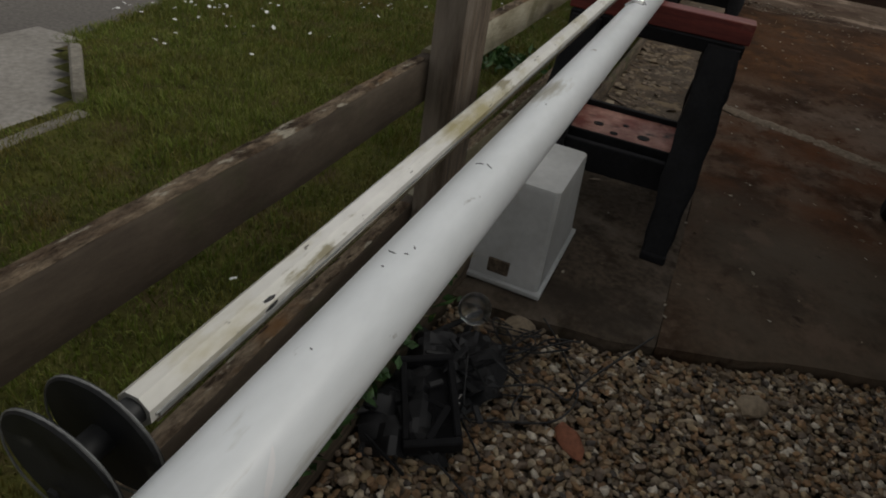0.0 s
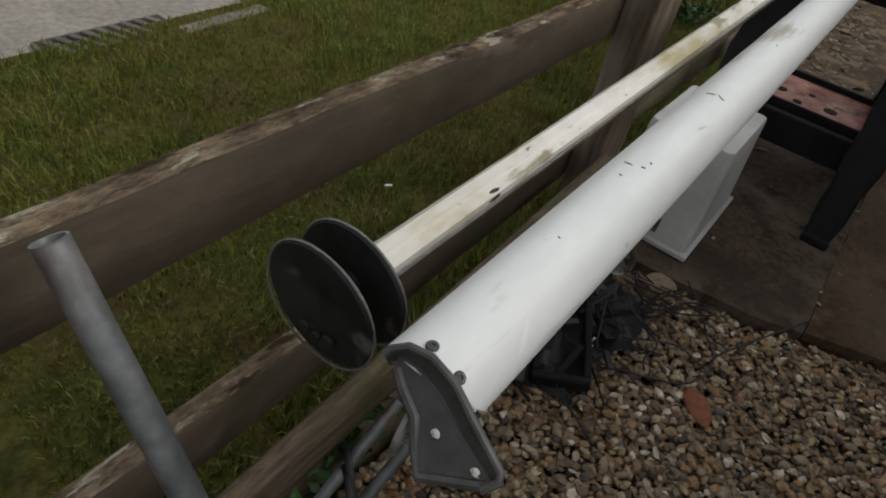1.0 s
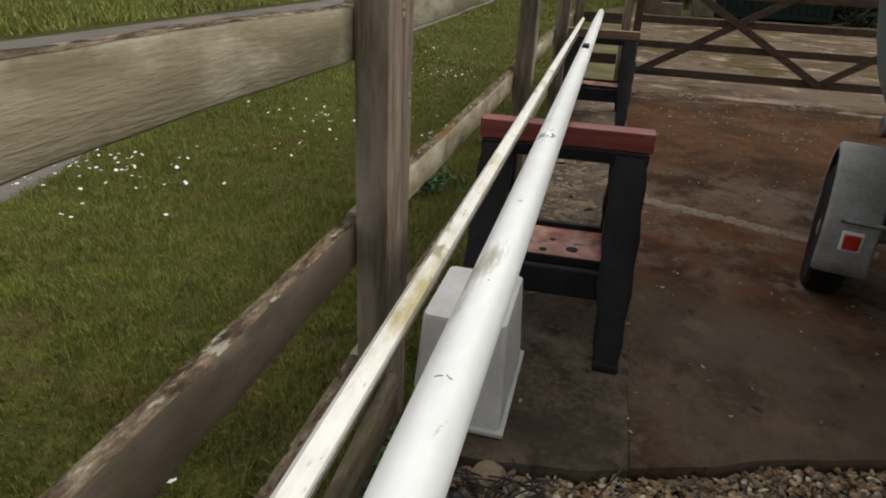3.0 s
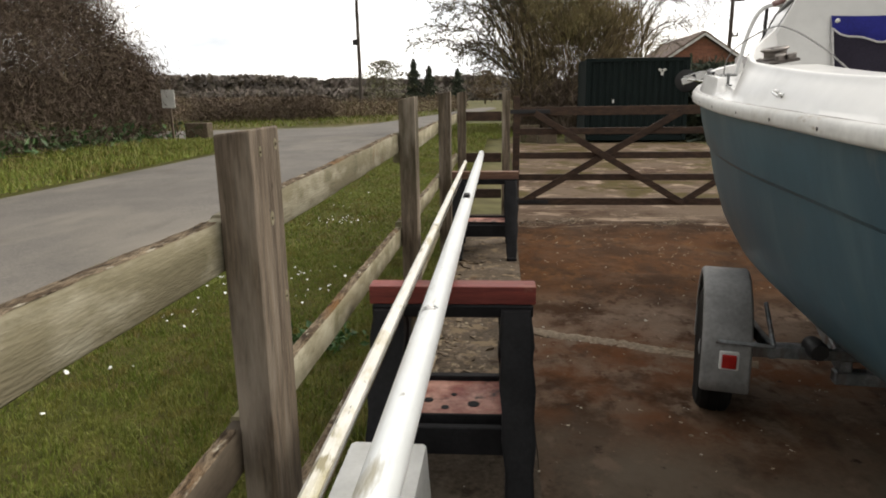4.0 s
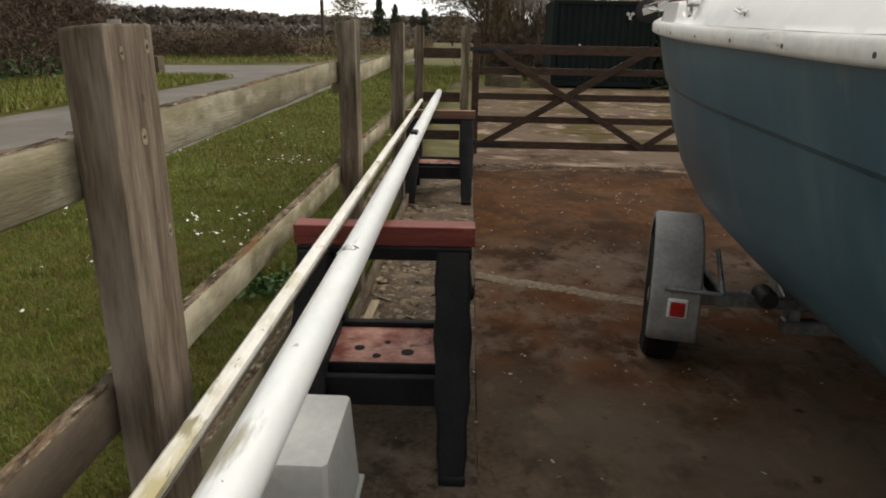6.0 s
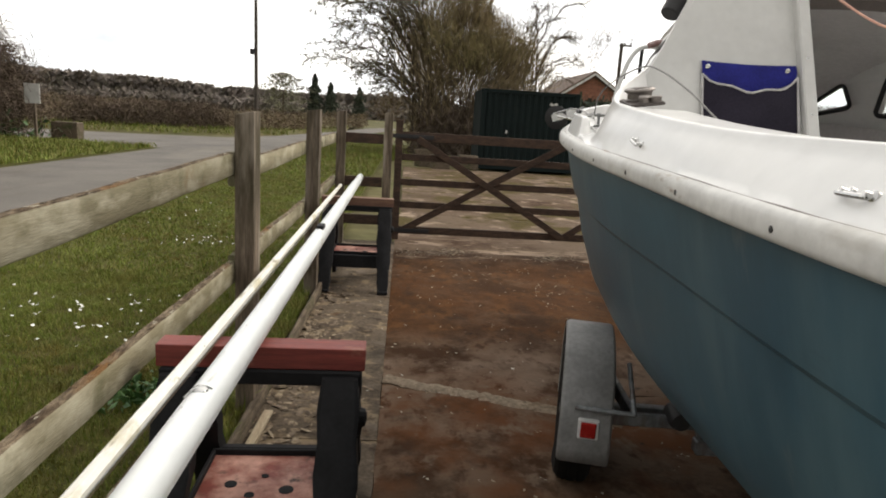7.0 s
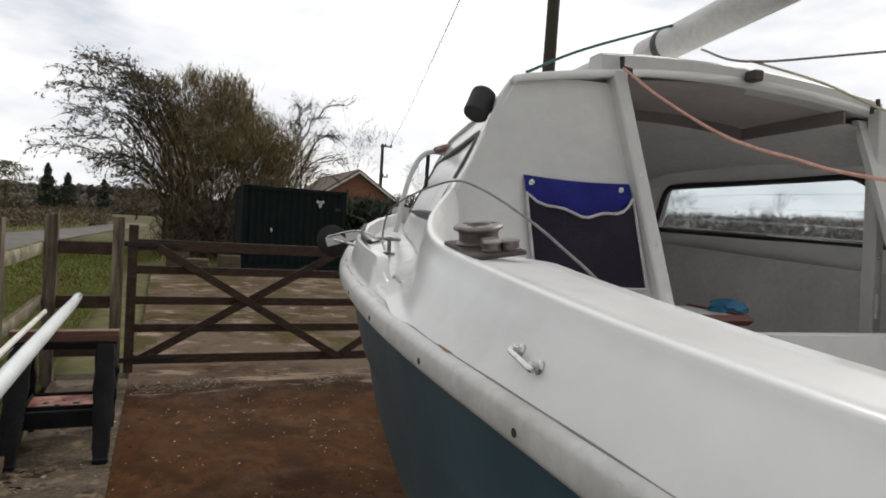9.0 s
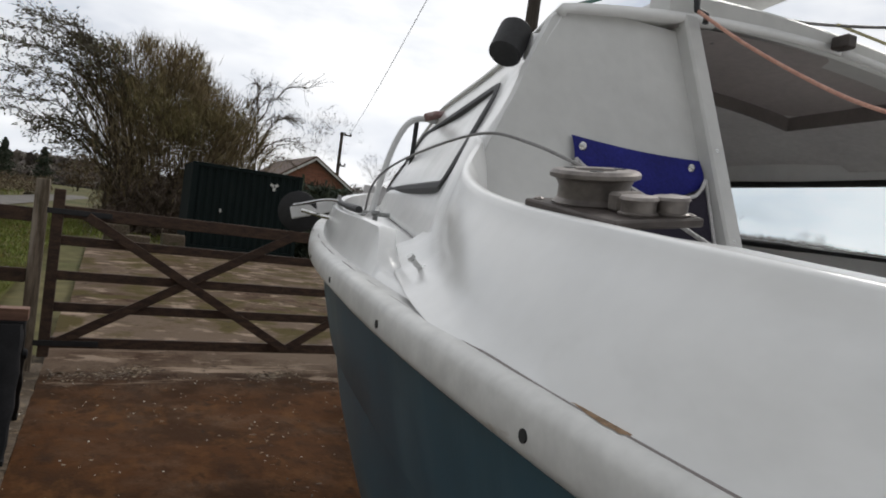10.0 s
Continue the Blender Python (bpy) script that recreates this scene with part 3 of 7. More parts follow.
# road strip that bends to the right far away, and a side road
bm = BM()
cl = [(-25, -2.3, -7.6), (-6, -2.3, -7.5), (4, -2.6, -7.5), (10, -2.7, -7.5), (20, -3.0, -7.5), (28, -3.6, -7.4), (40, -3.1, -6.5), (55, -2.1, -5.0), (75, -0.3, -3.6), (110, 2.8, -1.1), (170, 11, 6)]
loft(bm, [[(b, y, -0.012), ((a * 0.3 + b * 0.7), y, 0.008), ((a + b) / 2, y, 0.014), (a * 0.7 + b * 0.3, y, 0.008), (a, y, -0.012)] for y, a, b in cl])
loft(bm, [[(-6.6, 21.0, -0.016), (-6.4, 38.5, -0.016)], [(-8.2, 21.8, -0.016), (-8.2, 32.2, -0.016)], [(-11, 22.6, -0.016), (-11, 30.8, -0.016)], [(-16, 24, -0.016), (-16, 29.4, -0.016)], [(-60, 36, -0.016), (-60, 41, -0.016)]])
solo("road", bm, M_ASPHALT, "worn grey asphalt lane with a side turning", "road", kind="structure", smooth=True)

# lawn verge between fence and road, with a notch for the drain apron
bm = BM()


def lawn_z(x, y):
    return 0.045 + 0.015 * noise.noise(Vector((x * 0.9, y * 0.9, 3))) - 0.07 * max(0.0, 1 - (x - lawn_edge(y)) / 0.3)


def lawn_edge(y):
    return float(np.interp(y, [-4, 0.7, 1.5, 3.7, 5.6, 28], [-2.6, -2.6, -2.75, -3.3, -3.05, -3.8]))


def in_apron(x, y):
    return x < lawn_edge(y) or (x < -1.745 and -1.5 < y < min(0.70, 0.17 + (-1.745 - x) * 0.82))


n_x, n_y = 60, 370
rows = [[(lawn_edge(-9.0 + 37.0 * j / n_y) * (1 - i / n_x) + 0.04 * i / n_x, -9.0 + 37.0 * j / n_y, 0) for j in range(n_y + 1)] for i in range(n_x + 1)]
rows = [[(x, y, lawn_z(x, y)) for x, y, _ in r] for r in rows]
loft(bm, rows, skip=lambda i, j: in_apron(rows[i][j][0] + 0.04, rows[i][j][1] + 0.1))
solo("lawn", bm, M_SOIL, "mown grass verge between the fence and the lane", "lawn", kind="structure", smooth=True)

bm = BM()
sheet(bm, -2.75, -1.70, -1.7, 0.80, 10, 14, lambda x, y: 0.012 + 0.01 * noise.noise(Vector((x * 2, y * 2, 0))))
solo("pavement", bm, M_APRON, "pale broken concrete apron beside the road drain", "pavement", kind="structure", smooth=True)
kerb = thing("kerb", "old concrete kerb stones beside the grass verge", "kerb", (-1.9, -0.2, 0), kind="structure")
for k, (xa, ya, xb, yb, w, h) in enumerate(((-1.76, 0.20, -2.22, 0.58, 0.055, 0.10), (-1.66, -0.28, -1.68, 0.15, 0.075, 0.05))):
    bm = BM()
    beam(bm, (xa, ya, h / 2 - 0.02), (xb, yb, h / 2 - 0.02), w, h + 0.04, 0.01)
    roughen(bm, 0.006, 14, k)
    part("kerb_stone", bm, M_KERB, kerb)
drain = thing("road_drain", "slotted cast iron drain grating set in concrete", "drain", (-1.76, -0.48, 0))
bm = BM()
box(bm, -1.86, -1.66, -0.74, -0.24, -0.02, 0.03, 0.006)
part("drain_frame", bm, M_KERB, drain)
for k in range(9):
    bm = BM()
    beam(bm, (-1.83, -0.715 + k * 0.05, 0.034), (-1.69, -0.665 + k * 0.05, 0.034), 0.024, 0.02, 0.003)
    part("grating_bar", bm, M_IRON, drain)
bm = BM()
box(bm, -1.845, -1.675, -0.73, -0.25, 0.012, 0.032)
part("drain_shadow_gap", bm, M_RUBBER, drain, "dark opening below the bars")

# drive: earth bed, concrete strip by the fence, mossy concrete beyond
bm = BM()
sheet(bm, -0.02, 6.5, -9.0, 7.0, 20, 40, lambda x, y: -0.045)
solo("gravel_bed", bm, M_BEDSOIL, "dark earth bed below the gravel", "soil", kind="structure")


def slab_edge(x):
    """The ragged near edge of the concrete."""
    return float(np.interp(x, [0.0, 0.23, 0.57, 0.95, 1.32, 2.2, 6.4], [-0.06, -0.05, 0.0, 0.13, 0.29, 0.42, 0.7])) + 0.03 * noise.noise(Vector((x * 5, 0, 1)))


def slab(name, x0, x1, y0, y1, mat, parent, seed, ragged=False, top=0.02):
    bm = BM()
    nx, ny = max(4, int((x1 - x0) / 0.12)), max(4, int((y1 - y0) / 0.12))
    rows = []
    for i in range(nx + 1):
        x = x0 + (x1 - x0) * i / nx
        ya = slab_edge(x) if ragged else y0
        col = []
        for j in range(ny + 1):
            y = ya + (y1 - ya) * j / ny
            edge = min(i, nx - i, j, ny - j) == 0
            jit = 0.008 * noise.noise(Vector((x * 7, y * 7, seed))) if edge else 0.0
            z = top + 0.007 * noise.noise(Vector((x * 1.7, y * 1.7, seed))) + 0.003 * noise.noise(Vector((x * 9, y * 9, seed))) - (0.008 if edge else 0)
            col.append((x + jit, y + jit, z))
        rows.append(col)
    g = loft(bm, rows)
    rim = [r[0] for r in g] + g[-1][1:] + [r[-1] for r in g[-2::-1]] + g[0][-2:0:-1]
    low = [bm.verts.new((v.co.x, v.co.y, -0.06)) for v in rim]
    for k in range(len(rim)):
        bm.faces.new((rim[k], low[k], low[(k + 1) % len(rim)], rim[(k + 1) % len(rim)]))
    return part(name, bm, mat, parent, smooth=True, angle=60)


drive = thing("driveway", "stained concrete driveway slabs, partly covered in rusty moss", "driveway", (2, 3, 0), kind="structure")
slab("slab", 0.06, 0.6895, 0, 1.75, M_STRIP, drive, 1, True)
slab("slab", 0.06, 0.6895, 1.758, 4.2, M_STRIP, drive, 2)
slab("slab", 0.06, 0.6895, 4.206, 6.5, M_STRIP, drive, 3)
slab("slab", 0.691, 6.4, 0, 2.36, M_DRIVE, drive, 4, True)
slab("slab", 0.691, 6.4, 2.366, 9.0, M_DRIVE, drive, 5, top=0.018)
slab("slab", 0.75, 6.4, 9.006, 19.0, M_DRIVE, drive, 7)

# ragged pale mortar ridge along the joint
bm = BM()
tube(bm, [(x, 2.47 - 0.37 * (x - 0.7) + 0.03 * noise.noise(Vector((x * 6, 2, 0))), 0.016) for x in np.linspace(0.70, 1.95, 60)], [0.055 + 0.034 * noise.noise(Vector((k * 0.7, 5, 0))) for k in range(60)], 9, squash=0.22)
solo("mortar_joint", bm, M_MORTARLINE, "uneven pale mortar line across the concrete", "joint", kind="structure", smooth=True)


# ---------------------------------------------------------------- scattered stuff
def scatter(name, count, where, size, mat, label, category, flat=0.6, seed=1, sub=1, lift=0.35):
    """Many small rounded stones joined in one mesh."""
    rng = np.random.default_rng(seed)
    bm = BM()
    bmesh.ops.create_icosphere(bm, subdivisions=sub, radius=1.0)
    bv = np.array([v.co[:] for v in bm.verts])
    bf = np.array([[v.index for v in f.verts] for f in bm.faces])
    bm.free()
    V, F = [], []
    k = 0
    for _ in range(count):
        p = where(rng)
        if p is None:
            continue
        s = size * rng.uniform(0.6, 1.5) * np.array([rng.uniform(0.9, 1.6), rng.uniform(0.7, 1.05), flat * rng.uniform(0.7, 1.2)])
        dent = 1 + 0.24 * np.sin(bv @ rng.normal(0, 2.2, 3) + rng.uniform(0, 6))[:, None]
        a, tilt = rng.uniform(0, 6.28), rng.normal(0, 0.35)
        ca, sa, ct, st = math.cos(a), math.sin(a), math.cos(tilt), math.sin(tilt)
        R = np.array([[ca, -sa, 0], [sa, ca, 0], [0, 0, 1]]) @ np.array([[1, 0, 0], [0, ct, -st], [0, st, ct]])
        V.append((bv * dent * s) @ R.T + np.array(p) + np.array([0, 0, s[2] * lift]))
        F.append(bf + k)
        k += len(bv)
    me = raw(name, np.concatenate(V).tolist(), np.concatenate(F).tolist(), mat, False)
    return tagged(new(name, me), label, category, kind="stuff")


def on_gravel(rng):
    x, y = rng.uniform(0.07, 1.75), rng.uniform(-1.75, 0.38)
    if y > slab_edge(x) - 0.01:
        return None
    return (x, y, -0.046 + rng.uniform(0, 0.034))


scatter("gravel", 36000, on_gravel, 0.0090, M_PEBBLE, "loose brown and buff rounded gravel", "gravel", 0.62, 4)


def on_drive(rng):
    x, y = rng.uniform(0.1, 3.2), rng.uniform(0.2, 6.3)
    return None if y < slab_edge(x) + 0.03 or rng.uniform() < 0.35 else (x, y, 0.018)


scatter("leaf_litter", 900, on_drive, 0.006, M_LITTER, "small pale chips and leaf litter on the concrete", "litter", 0.35, 8)


def strip_rubble(rng):
    y = rng.uniform(1.0, 4.6)
    return (min(0.62, max(0.08, 0.22 + 0.13 * rng.normal())), y, 0.018)




def moss_edge(rng):
    if rng.uniform() < 0.10:
        return (2.10 + rng.normal(0, 0.05), rng.uniform(3.4, 4.6), 0.014)
    x = rng.uniform(0.74, 3.0)
    return (x, 6.15 + 0.12 * math.sin(x * 5) + rng.normal(0, 0.10), 0.016) if 0.74 < x < 1.5 or x > 2.3 else None


scatter("peeled_flakes", 900, moss_edge, 0.013, M_FLAKE, "pale crumbs of concrete along the edge of the moss", "flakes", 0.14, 12)
scatter("peeled_flakes", 900, strip_rubble, 0.019, M_FLAKE, "flaked pale pieces of concrete crust", "flakes", 0.12, 9)


def grass(name, count, x0, x1, y0, y1, h, w, seed, label, keep=None):
    rng = np.random.default_rng(seed)
    x, y = rng.uniform(x0, x1, count), rng.uniform(y0, y1, count)
    ok = np.array([not in_apron(a, b) for a, b in zip(x, y)])
    if keep is not None:
        ok &= np.array([keep(a, b) for a, b in zip(x, y)])
    x, y = x[ok], y[ok]
    n = len(x)
    patch = np.array([noise.noise(Vector((a * 1.6, b * 1.6, 9.0))) for a, b in zip(x, y)])
    z = np.array([lawn_z(a, b) for a, b in zip(x, y)]) - 0.004
    tuft = np.array([noise.noise(Vector((a * 6.5, b * 6.5, 4.0))) for a, b in zip(x, y)])
    hh = h * rng.uniform(0.5, 1.5, n) * (1 + 0.5 * patch) * (1 + 0.7 * tuft)
    ww = w * rng.uniform(0.7, 1.4, n)
    a = rng.uniform(0, 6.28, n)
    lean = rng.uniform(0.1, 0.9, n)
    b = rng.uniform(0, 6.28, n)
    c0 = np.stack([x, y, z], 1)
    side = np.stack([np.cos(a), np.sin(a), 0 * a], 1) * ww[:, None]
    bend = np.stack([np.cos(b), np.sin(b), 0 * b], 1) * (lean * hh)[:, None]
    upv = np.stack([0 * a, 0 * a, hh], 1)
    mid = c0 + 0.35 * bend + 0.6 * upv
    tip = c0 + bend + upv * (1 - 0.25 * lean)[:, None]
    V = np.stack([c0 - side, c0 + side, mid + 0.7 * side, mid - 0.7 * side, tip], 1).reshape(-1, 3)
    k = 5 * np.arange(n)
    F = np.stack([k, k + 1, k + 2, k + 3], 1).tolist() + np.stack([k + 3, k + 2, k + 4], 1).tolist()
    me = raw(name, V.tolist(), F, M_GRASS)
    return tagged(new(name, me), label, "grass", kind="stuff")


grass("grass", 150000, -3.1, 0.03, -1.5, 4.5, 0.034, 0.0019, 11, "short green and straw coloured lawn grass")
grass("grass", 60000, -3.1, 0.0, 4.5, 14.0, 0.036, 0.0042, 12, "short green lawn grass along the verge")
grass("grass", 14000, -3.2, 0.0, 14.0, 28.0, 0.07, 0.010, 13, "short green lawn grass along the far verge")
grass("grass", 2600, -0.12, 0.05, -1.6, 6.2, 0.085, 0.0026, 14, "longer grass tufts along the foot of the fence")

# daisies in loose patches
rng = np.random.default_rng(21)
V, F = [], []
spots_ = [(-1.28, 5.8, 0.22, 26), (-0.98, 3.5, 0.25, 14), (-1.05, 2.95, 0.22, 18), (-1.8, 3.3, 0.3, 30), (-1.6, 2.6, 0.2, 8), (-2.23, 1.63, 0.25, 34), (-2.65, 1.58, 0.2, 20), (-2.0, 0.97, 0.1, 3), (-1.2, 1.9, 0.5, 5), (-0.455, -0.449, 0.005, 1), (-1.9, 7.5, 0.8, 30)]
for cx, cy, sp, num in spots_:
    for _ in range(num):
        px, py = cx + rng.normal(0, sp), cy + rng.normal(0, sp * 0.8)
        pz = lawn_z(px, py) + rng.uniform(0.035, 0.055)
        r = rng.uniform(0.009, 0.015)
        tl = rng.normal(0, 0.35, 2)
        k = len(V)
        V.append((px, py, pz + 0.003))
        for q in range(10):
            rr = r if q % 2 == 0 else r * 0.72
            ax, ay = rr * math.cos(q * 0.628), rr * math.sin(q * 0.628)
            V.append((px + ax, py + ay, pz + tl[0] * ax + tl[1] * ay))
        for q in range(10):
            F.append((k, k + 1 + q, k + 1 + (q + 1) % 10))
tagged(new("daisies", raw("daisies", V, F, M_PETAL)), "small white daisies scattered in the lawn", "flowers", kind="stuff")


def leaves(name, count, place, size, mat, label, category, seed, parent=None, long=1.0):
    """Many small folded leaves joined in one mesh."""
    rng = np.random.default_rng(seed)
    V, F = [], []
    for _ in range(count):
        c = np.array(place(rng))
        d = rng.normal(0, 1, 3)
        d /= np.linalg.norm(d)
        e = np.cross(d, rng.normal(0, 1, 3))
        e /= np.linalg.norm(e)
        f_ = np.cross(d, e)
        s = size * rng.uniform(0.6, 1.4)
        k = len(V)
        V += [tuple(c - d * s * long), tuple(c + e * s * 0.5 + f_ * s * 0.12), tuple(c + d * s * long), tuple(c - e * s * 0.5 + f_ * s * 0.12)]
        F += [(k, k + 1, k + 2), (k, k + 2, k + 3)]
    me = raw(name, V, F, mat)
    if parent is not None:
        return part(name, me, mat, parent)
    return tagged(new(name, me), label, category, kind="stuff")


leaves("weeds", 800, lambda r: (0.035 + r.normal(0, 0.025), r.uniform(-1.55, -0.1), 0.06 + abs(r.normal(0, 0.05))), 0.022, M_WEED, "small green weeds growing between the fence boards", "weeds", 5)
leaves("weeds", 160, lambda r: (-0.55 + r.normal(0, 0.12), 2.05 + r.normal(0, 0.1), 0.08 + abs(r.normal(0, 0.02))), 0.03, M_WEED, "low broad leaved weeds in the lawn", "weeds", 6)


# ---------------------------------------------------------------- fence and gate
fence = thing("post_and_rail_fence", "weathered grey timber fence of posts and three rails", "fence", (0, 2, 0))
# each post: near face along y, left and right side, height, depth
POSTS = [(-2.25, -0.075, 0.010, 1.41, 0.15), (-0.153, -0.066, 0.013, 1.417, 0.175), (1.95, -0.011, 0.078, 1.479, 0.13), (4.12, -0.014, 0.088, 1.515, 0.13), (6.20, 0.003, 0.103, 1.530, 0.11)]
for y, xl, xr, top, deep in POSTS:
    bm = BM()
    vs = box(bm, xl, xr, y, y + deep, -0.1, top, 0.006, seg=2)
    for v in bm.verts:
        if v.co.z > 1.0:
            v.co.z += 0.18 * (v.co.x - (xl + xr) / 2) + 0.006 * noise.noise(v.co * 30)
        v.co += 0.004 * noise.noise_vector(v.co * 3)
    post_ob = part("post", bm, M_POST, fence)
    if abs(y + 0.153) < 0.01:
        for kx, ky, kz, kr in ((xr, -0.057, 1.222, 0.011), (xr, -0.10, 1.375, 0.008), (xr, -0.005, 1.385, 0.009), (xr, 0.0, 1.02, 0.010)):
            bm = BM()
            lathe(bm, [(kr, -0.004), (kr, 0.0025), (kr * 0.8, 0.0035), (kr * 0.45, 0.0020), (kr * 0.2, 0.0020)], (kx, ky, kz), (1, 0, 0), 12)
            for v in bm.verts:
                v.co.z = kz + (v.co.z - kz) * 1.5
            part("knot", bm, M_RAIL, post_ob, "pale raised knot with a dark heart", smooth=True)
            bm = BM()
            lathe(bm, [(kr * 0.36, 0.001), (kr * 0.30, 0.0042)], (kx, ky, kz), (1, 0, 0), 8)
            part("knot_heart", bm, M_BOARD, post_ob)


def rail(bm, y0, y1, z0, z1, h, xa=-0.094, xb=-0.094, w=0.042, seed=0.0):
    """A sawn rail with a gently uneven top."""
    rows = []
    for k in range(25):
        t = k / 24
        y = y0 + (y1 - y0) * t
        x = xa + (xb - xa) * t
        z = z0 + (z1 - z0) * t + 0.006 * noise.noise(Vector((y * 2.2, seed, 0)))
        hh = h + 0.004 * noise.noise(Vector((y * 5, seed, 4)))
        ww = w * (1 + 0.06 * noise.noise(Vector((y * 3, seed, 8)))) / 2
        c = 0.006
        rows.append([(x - ww + c, y, z), (x + ww - c, y, z), (x + ww, y, z - c), (x + ww, y, z - hh + c), (x + ww - c, y, z - hh), (x - ww + c, y, z - hh), (x - ww, y, z - hh + c), (x - ww, y, z - c)])
    g = loft(bm, rows, closed=True)
    bm.faces.new(g[0][::-1])
    bm.faces.new(g[-1])


RAILS = [[(1.230, 1.232), (1.238, 1.298), (1.245, 1.275), (1.275, 1.29)], [(0.828, 0.738), (0.748, 0.79), (0.81, 0.80), (0.80, 0.82)], [(0.42, 0.325), (0.33, 0.36), (0.36, 0.38), (0.38, 0.39)]]
for i in range(len(POSTS) - 1):
    for lev in range(3):
        (za, zb), h = RAILS[lev][i], 0.112 if i == 0 else 0.102
        ya, yb = POSTS[i][0] + 0.05, POSTS[i + 1][0] + 0.07
        xa, xb = POSTS[i][1] - 0.023, POSTS[i + 1][1] - 0.023
        if i == 0 and lev:
            xa = 0.0
        bm = BM()
        rail(bm, ya, yb, za, zb, h, xa, xb, seed=i * 3.1 + lev)
        # the two lower rails of the first bay get a darker brown
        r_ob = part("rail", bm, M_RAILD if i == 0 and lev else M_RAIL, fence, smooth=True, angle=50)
        # crust of lichen and split grain along the top
        bm = BM()
        rows = []
        for k in range(60):
            y = ya + 0.05 + (yb - ya - 0.12) * k / 59
            x = xa + (xb - xa) * (y - ya) / (yb - ya)
            z = za + (zb - za) * ((y - ya) / (yb - ya)) + 0.006 * noise.noise(Vector((y * 2.2, i * 3.1 + lev, 0)))
            rows.append([(x + q * 0.017, y, z + 0.0015 + 0.004 * max(0.0, noise.noise(Vector((q * 2.1 + lev, y * 16, i * 2.0)))) - (0.002 if abs(q) == 1 else 0)) for q in (-1, -0.6, -0.2, 0.2, 0.6, 1)])
        loft(bm, rows)
        part("lichen_crust", bm, M_LICHEN, r_ob, "pale lichen and splits on the top edge", smooth=True)

bm = BM()
rail(bm, -1.95, -0.19, 0.225, 0.36, 0.13, 0.05, 0.045, 0.03, seed=20)
solo("loose_rail", bm, M_BOARD, "rough loose timber rail resting beside the fence foot", "board", smooth=True, angle=50)
bm = BM()
rail(bm, -2.2, 6.15, 0.10, 0.10, 0.16, 0.032, 0.125, 0.03, seed=22)
solo("edging_board", bm, M_BOARD, "low timber edging board beside the concrete strip", "board", smooth=True, angle=50)

corner = thing("corner_fence", "short weathered fence panel beside the gate post", "fence", (0.3, 6.25, 0))
bm = BM()
box(bm, 0.525, 0.618, 6.2, 6.32, -0.1, 1.54, 0.006, seg=2)
part("gate_post", bm, M_POST, corner)
for z in (1.30, 0.82, 0.39):
    bm = BM()
    beam(bm, (0.0, 6.26, z - 0.05), (0.52, 6.26, z - 0.05), 0.04, 0.11)
    part("rail", bm, M_GATE, corner)

gate = thing("five_bar_gate", "dark brown stained wooden five bar field gate, closed", "gate", (2.4, 6.25, 0))
GX0, GX1, GY = 0.657, 4.30, 6.25
bm = BM()
box(bm, GX0 - 0.005, GX0 + 0.075, GY - 0.035, GY + 0.035, 0.13, 1.475, 0.006, seg=2)
part("hanging_stile", bm, M_GATE, gate)
bm = BM()
box(bm, GX1 - 0.07, GX1, GY - 0.035, GY + 0.035, 0.13, 1.36, 0.006, seg=2)
part("closing_stile", bm, M_GATE, gate)
for z, h in ((1.30, 0.10), (1.07, 0.075), (0.79, 0.075), (0.535, 0.075), (0.245, 0.085)):
    bm = BM()
    beam(bm, (GX0 + 0.06, GY, z), (GX1 - 0.04, GY, z), 0.035, h)
    part("bar", bm, M_GATE, gate)
for y, a, b in ((GY - 0.030, (0.76, 0.24), (2.55, 1.28)), (GY - 0.055, (0.90, 1.28), (2.62, 0.24)), (GY - 0.030, (2.62, 0.24), (4.2, 1.28))):
    bm = BM()
    beam(bm, (a[0], y, a[1]), (b[0], y, b[1]), 0.024, 0.075)
    part("brace", bm, M_GATE, gate)
for z in (1.30, 0.245):
    bm = BM()
    box(bm, GX0 - 0.11, GX0 + 0.42, GY - 0.045, GY - 0.037, z - 0.022, z + 0.022, 0.002)
    part("hinge_strap", bm, M_CABLE, gate)
bm = BM()
box(bm, 4.36, 4.5, 6.18, 6.32, -0.1, 1.5, 0.008, seg=2)
solo("shutting_post", bm, M_POST, "weathered timber post at the closing side of the gate", "post")


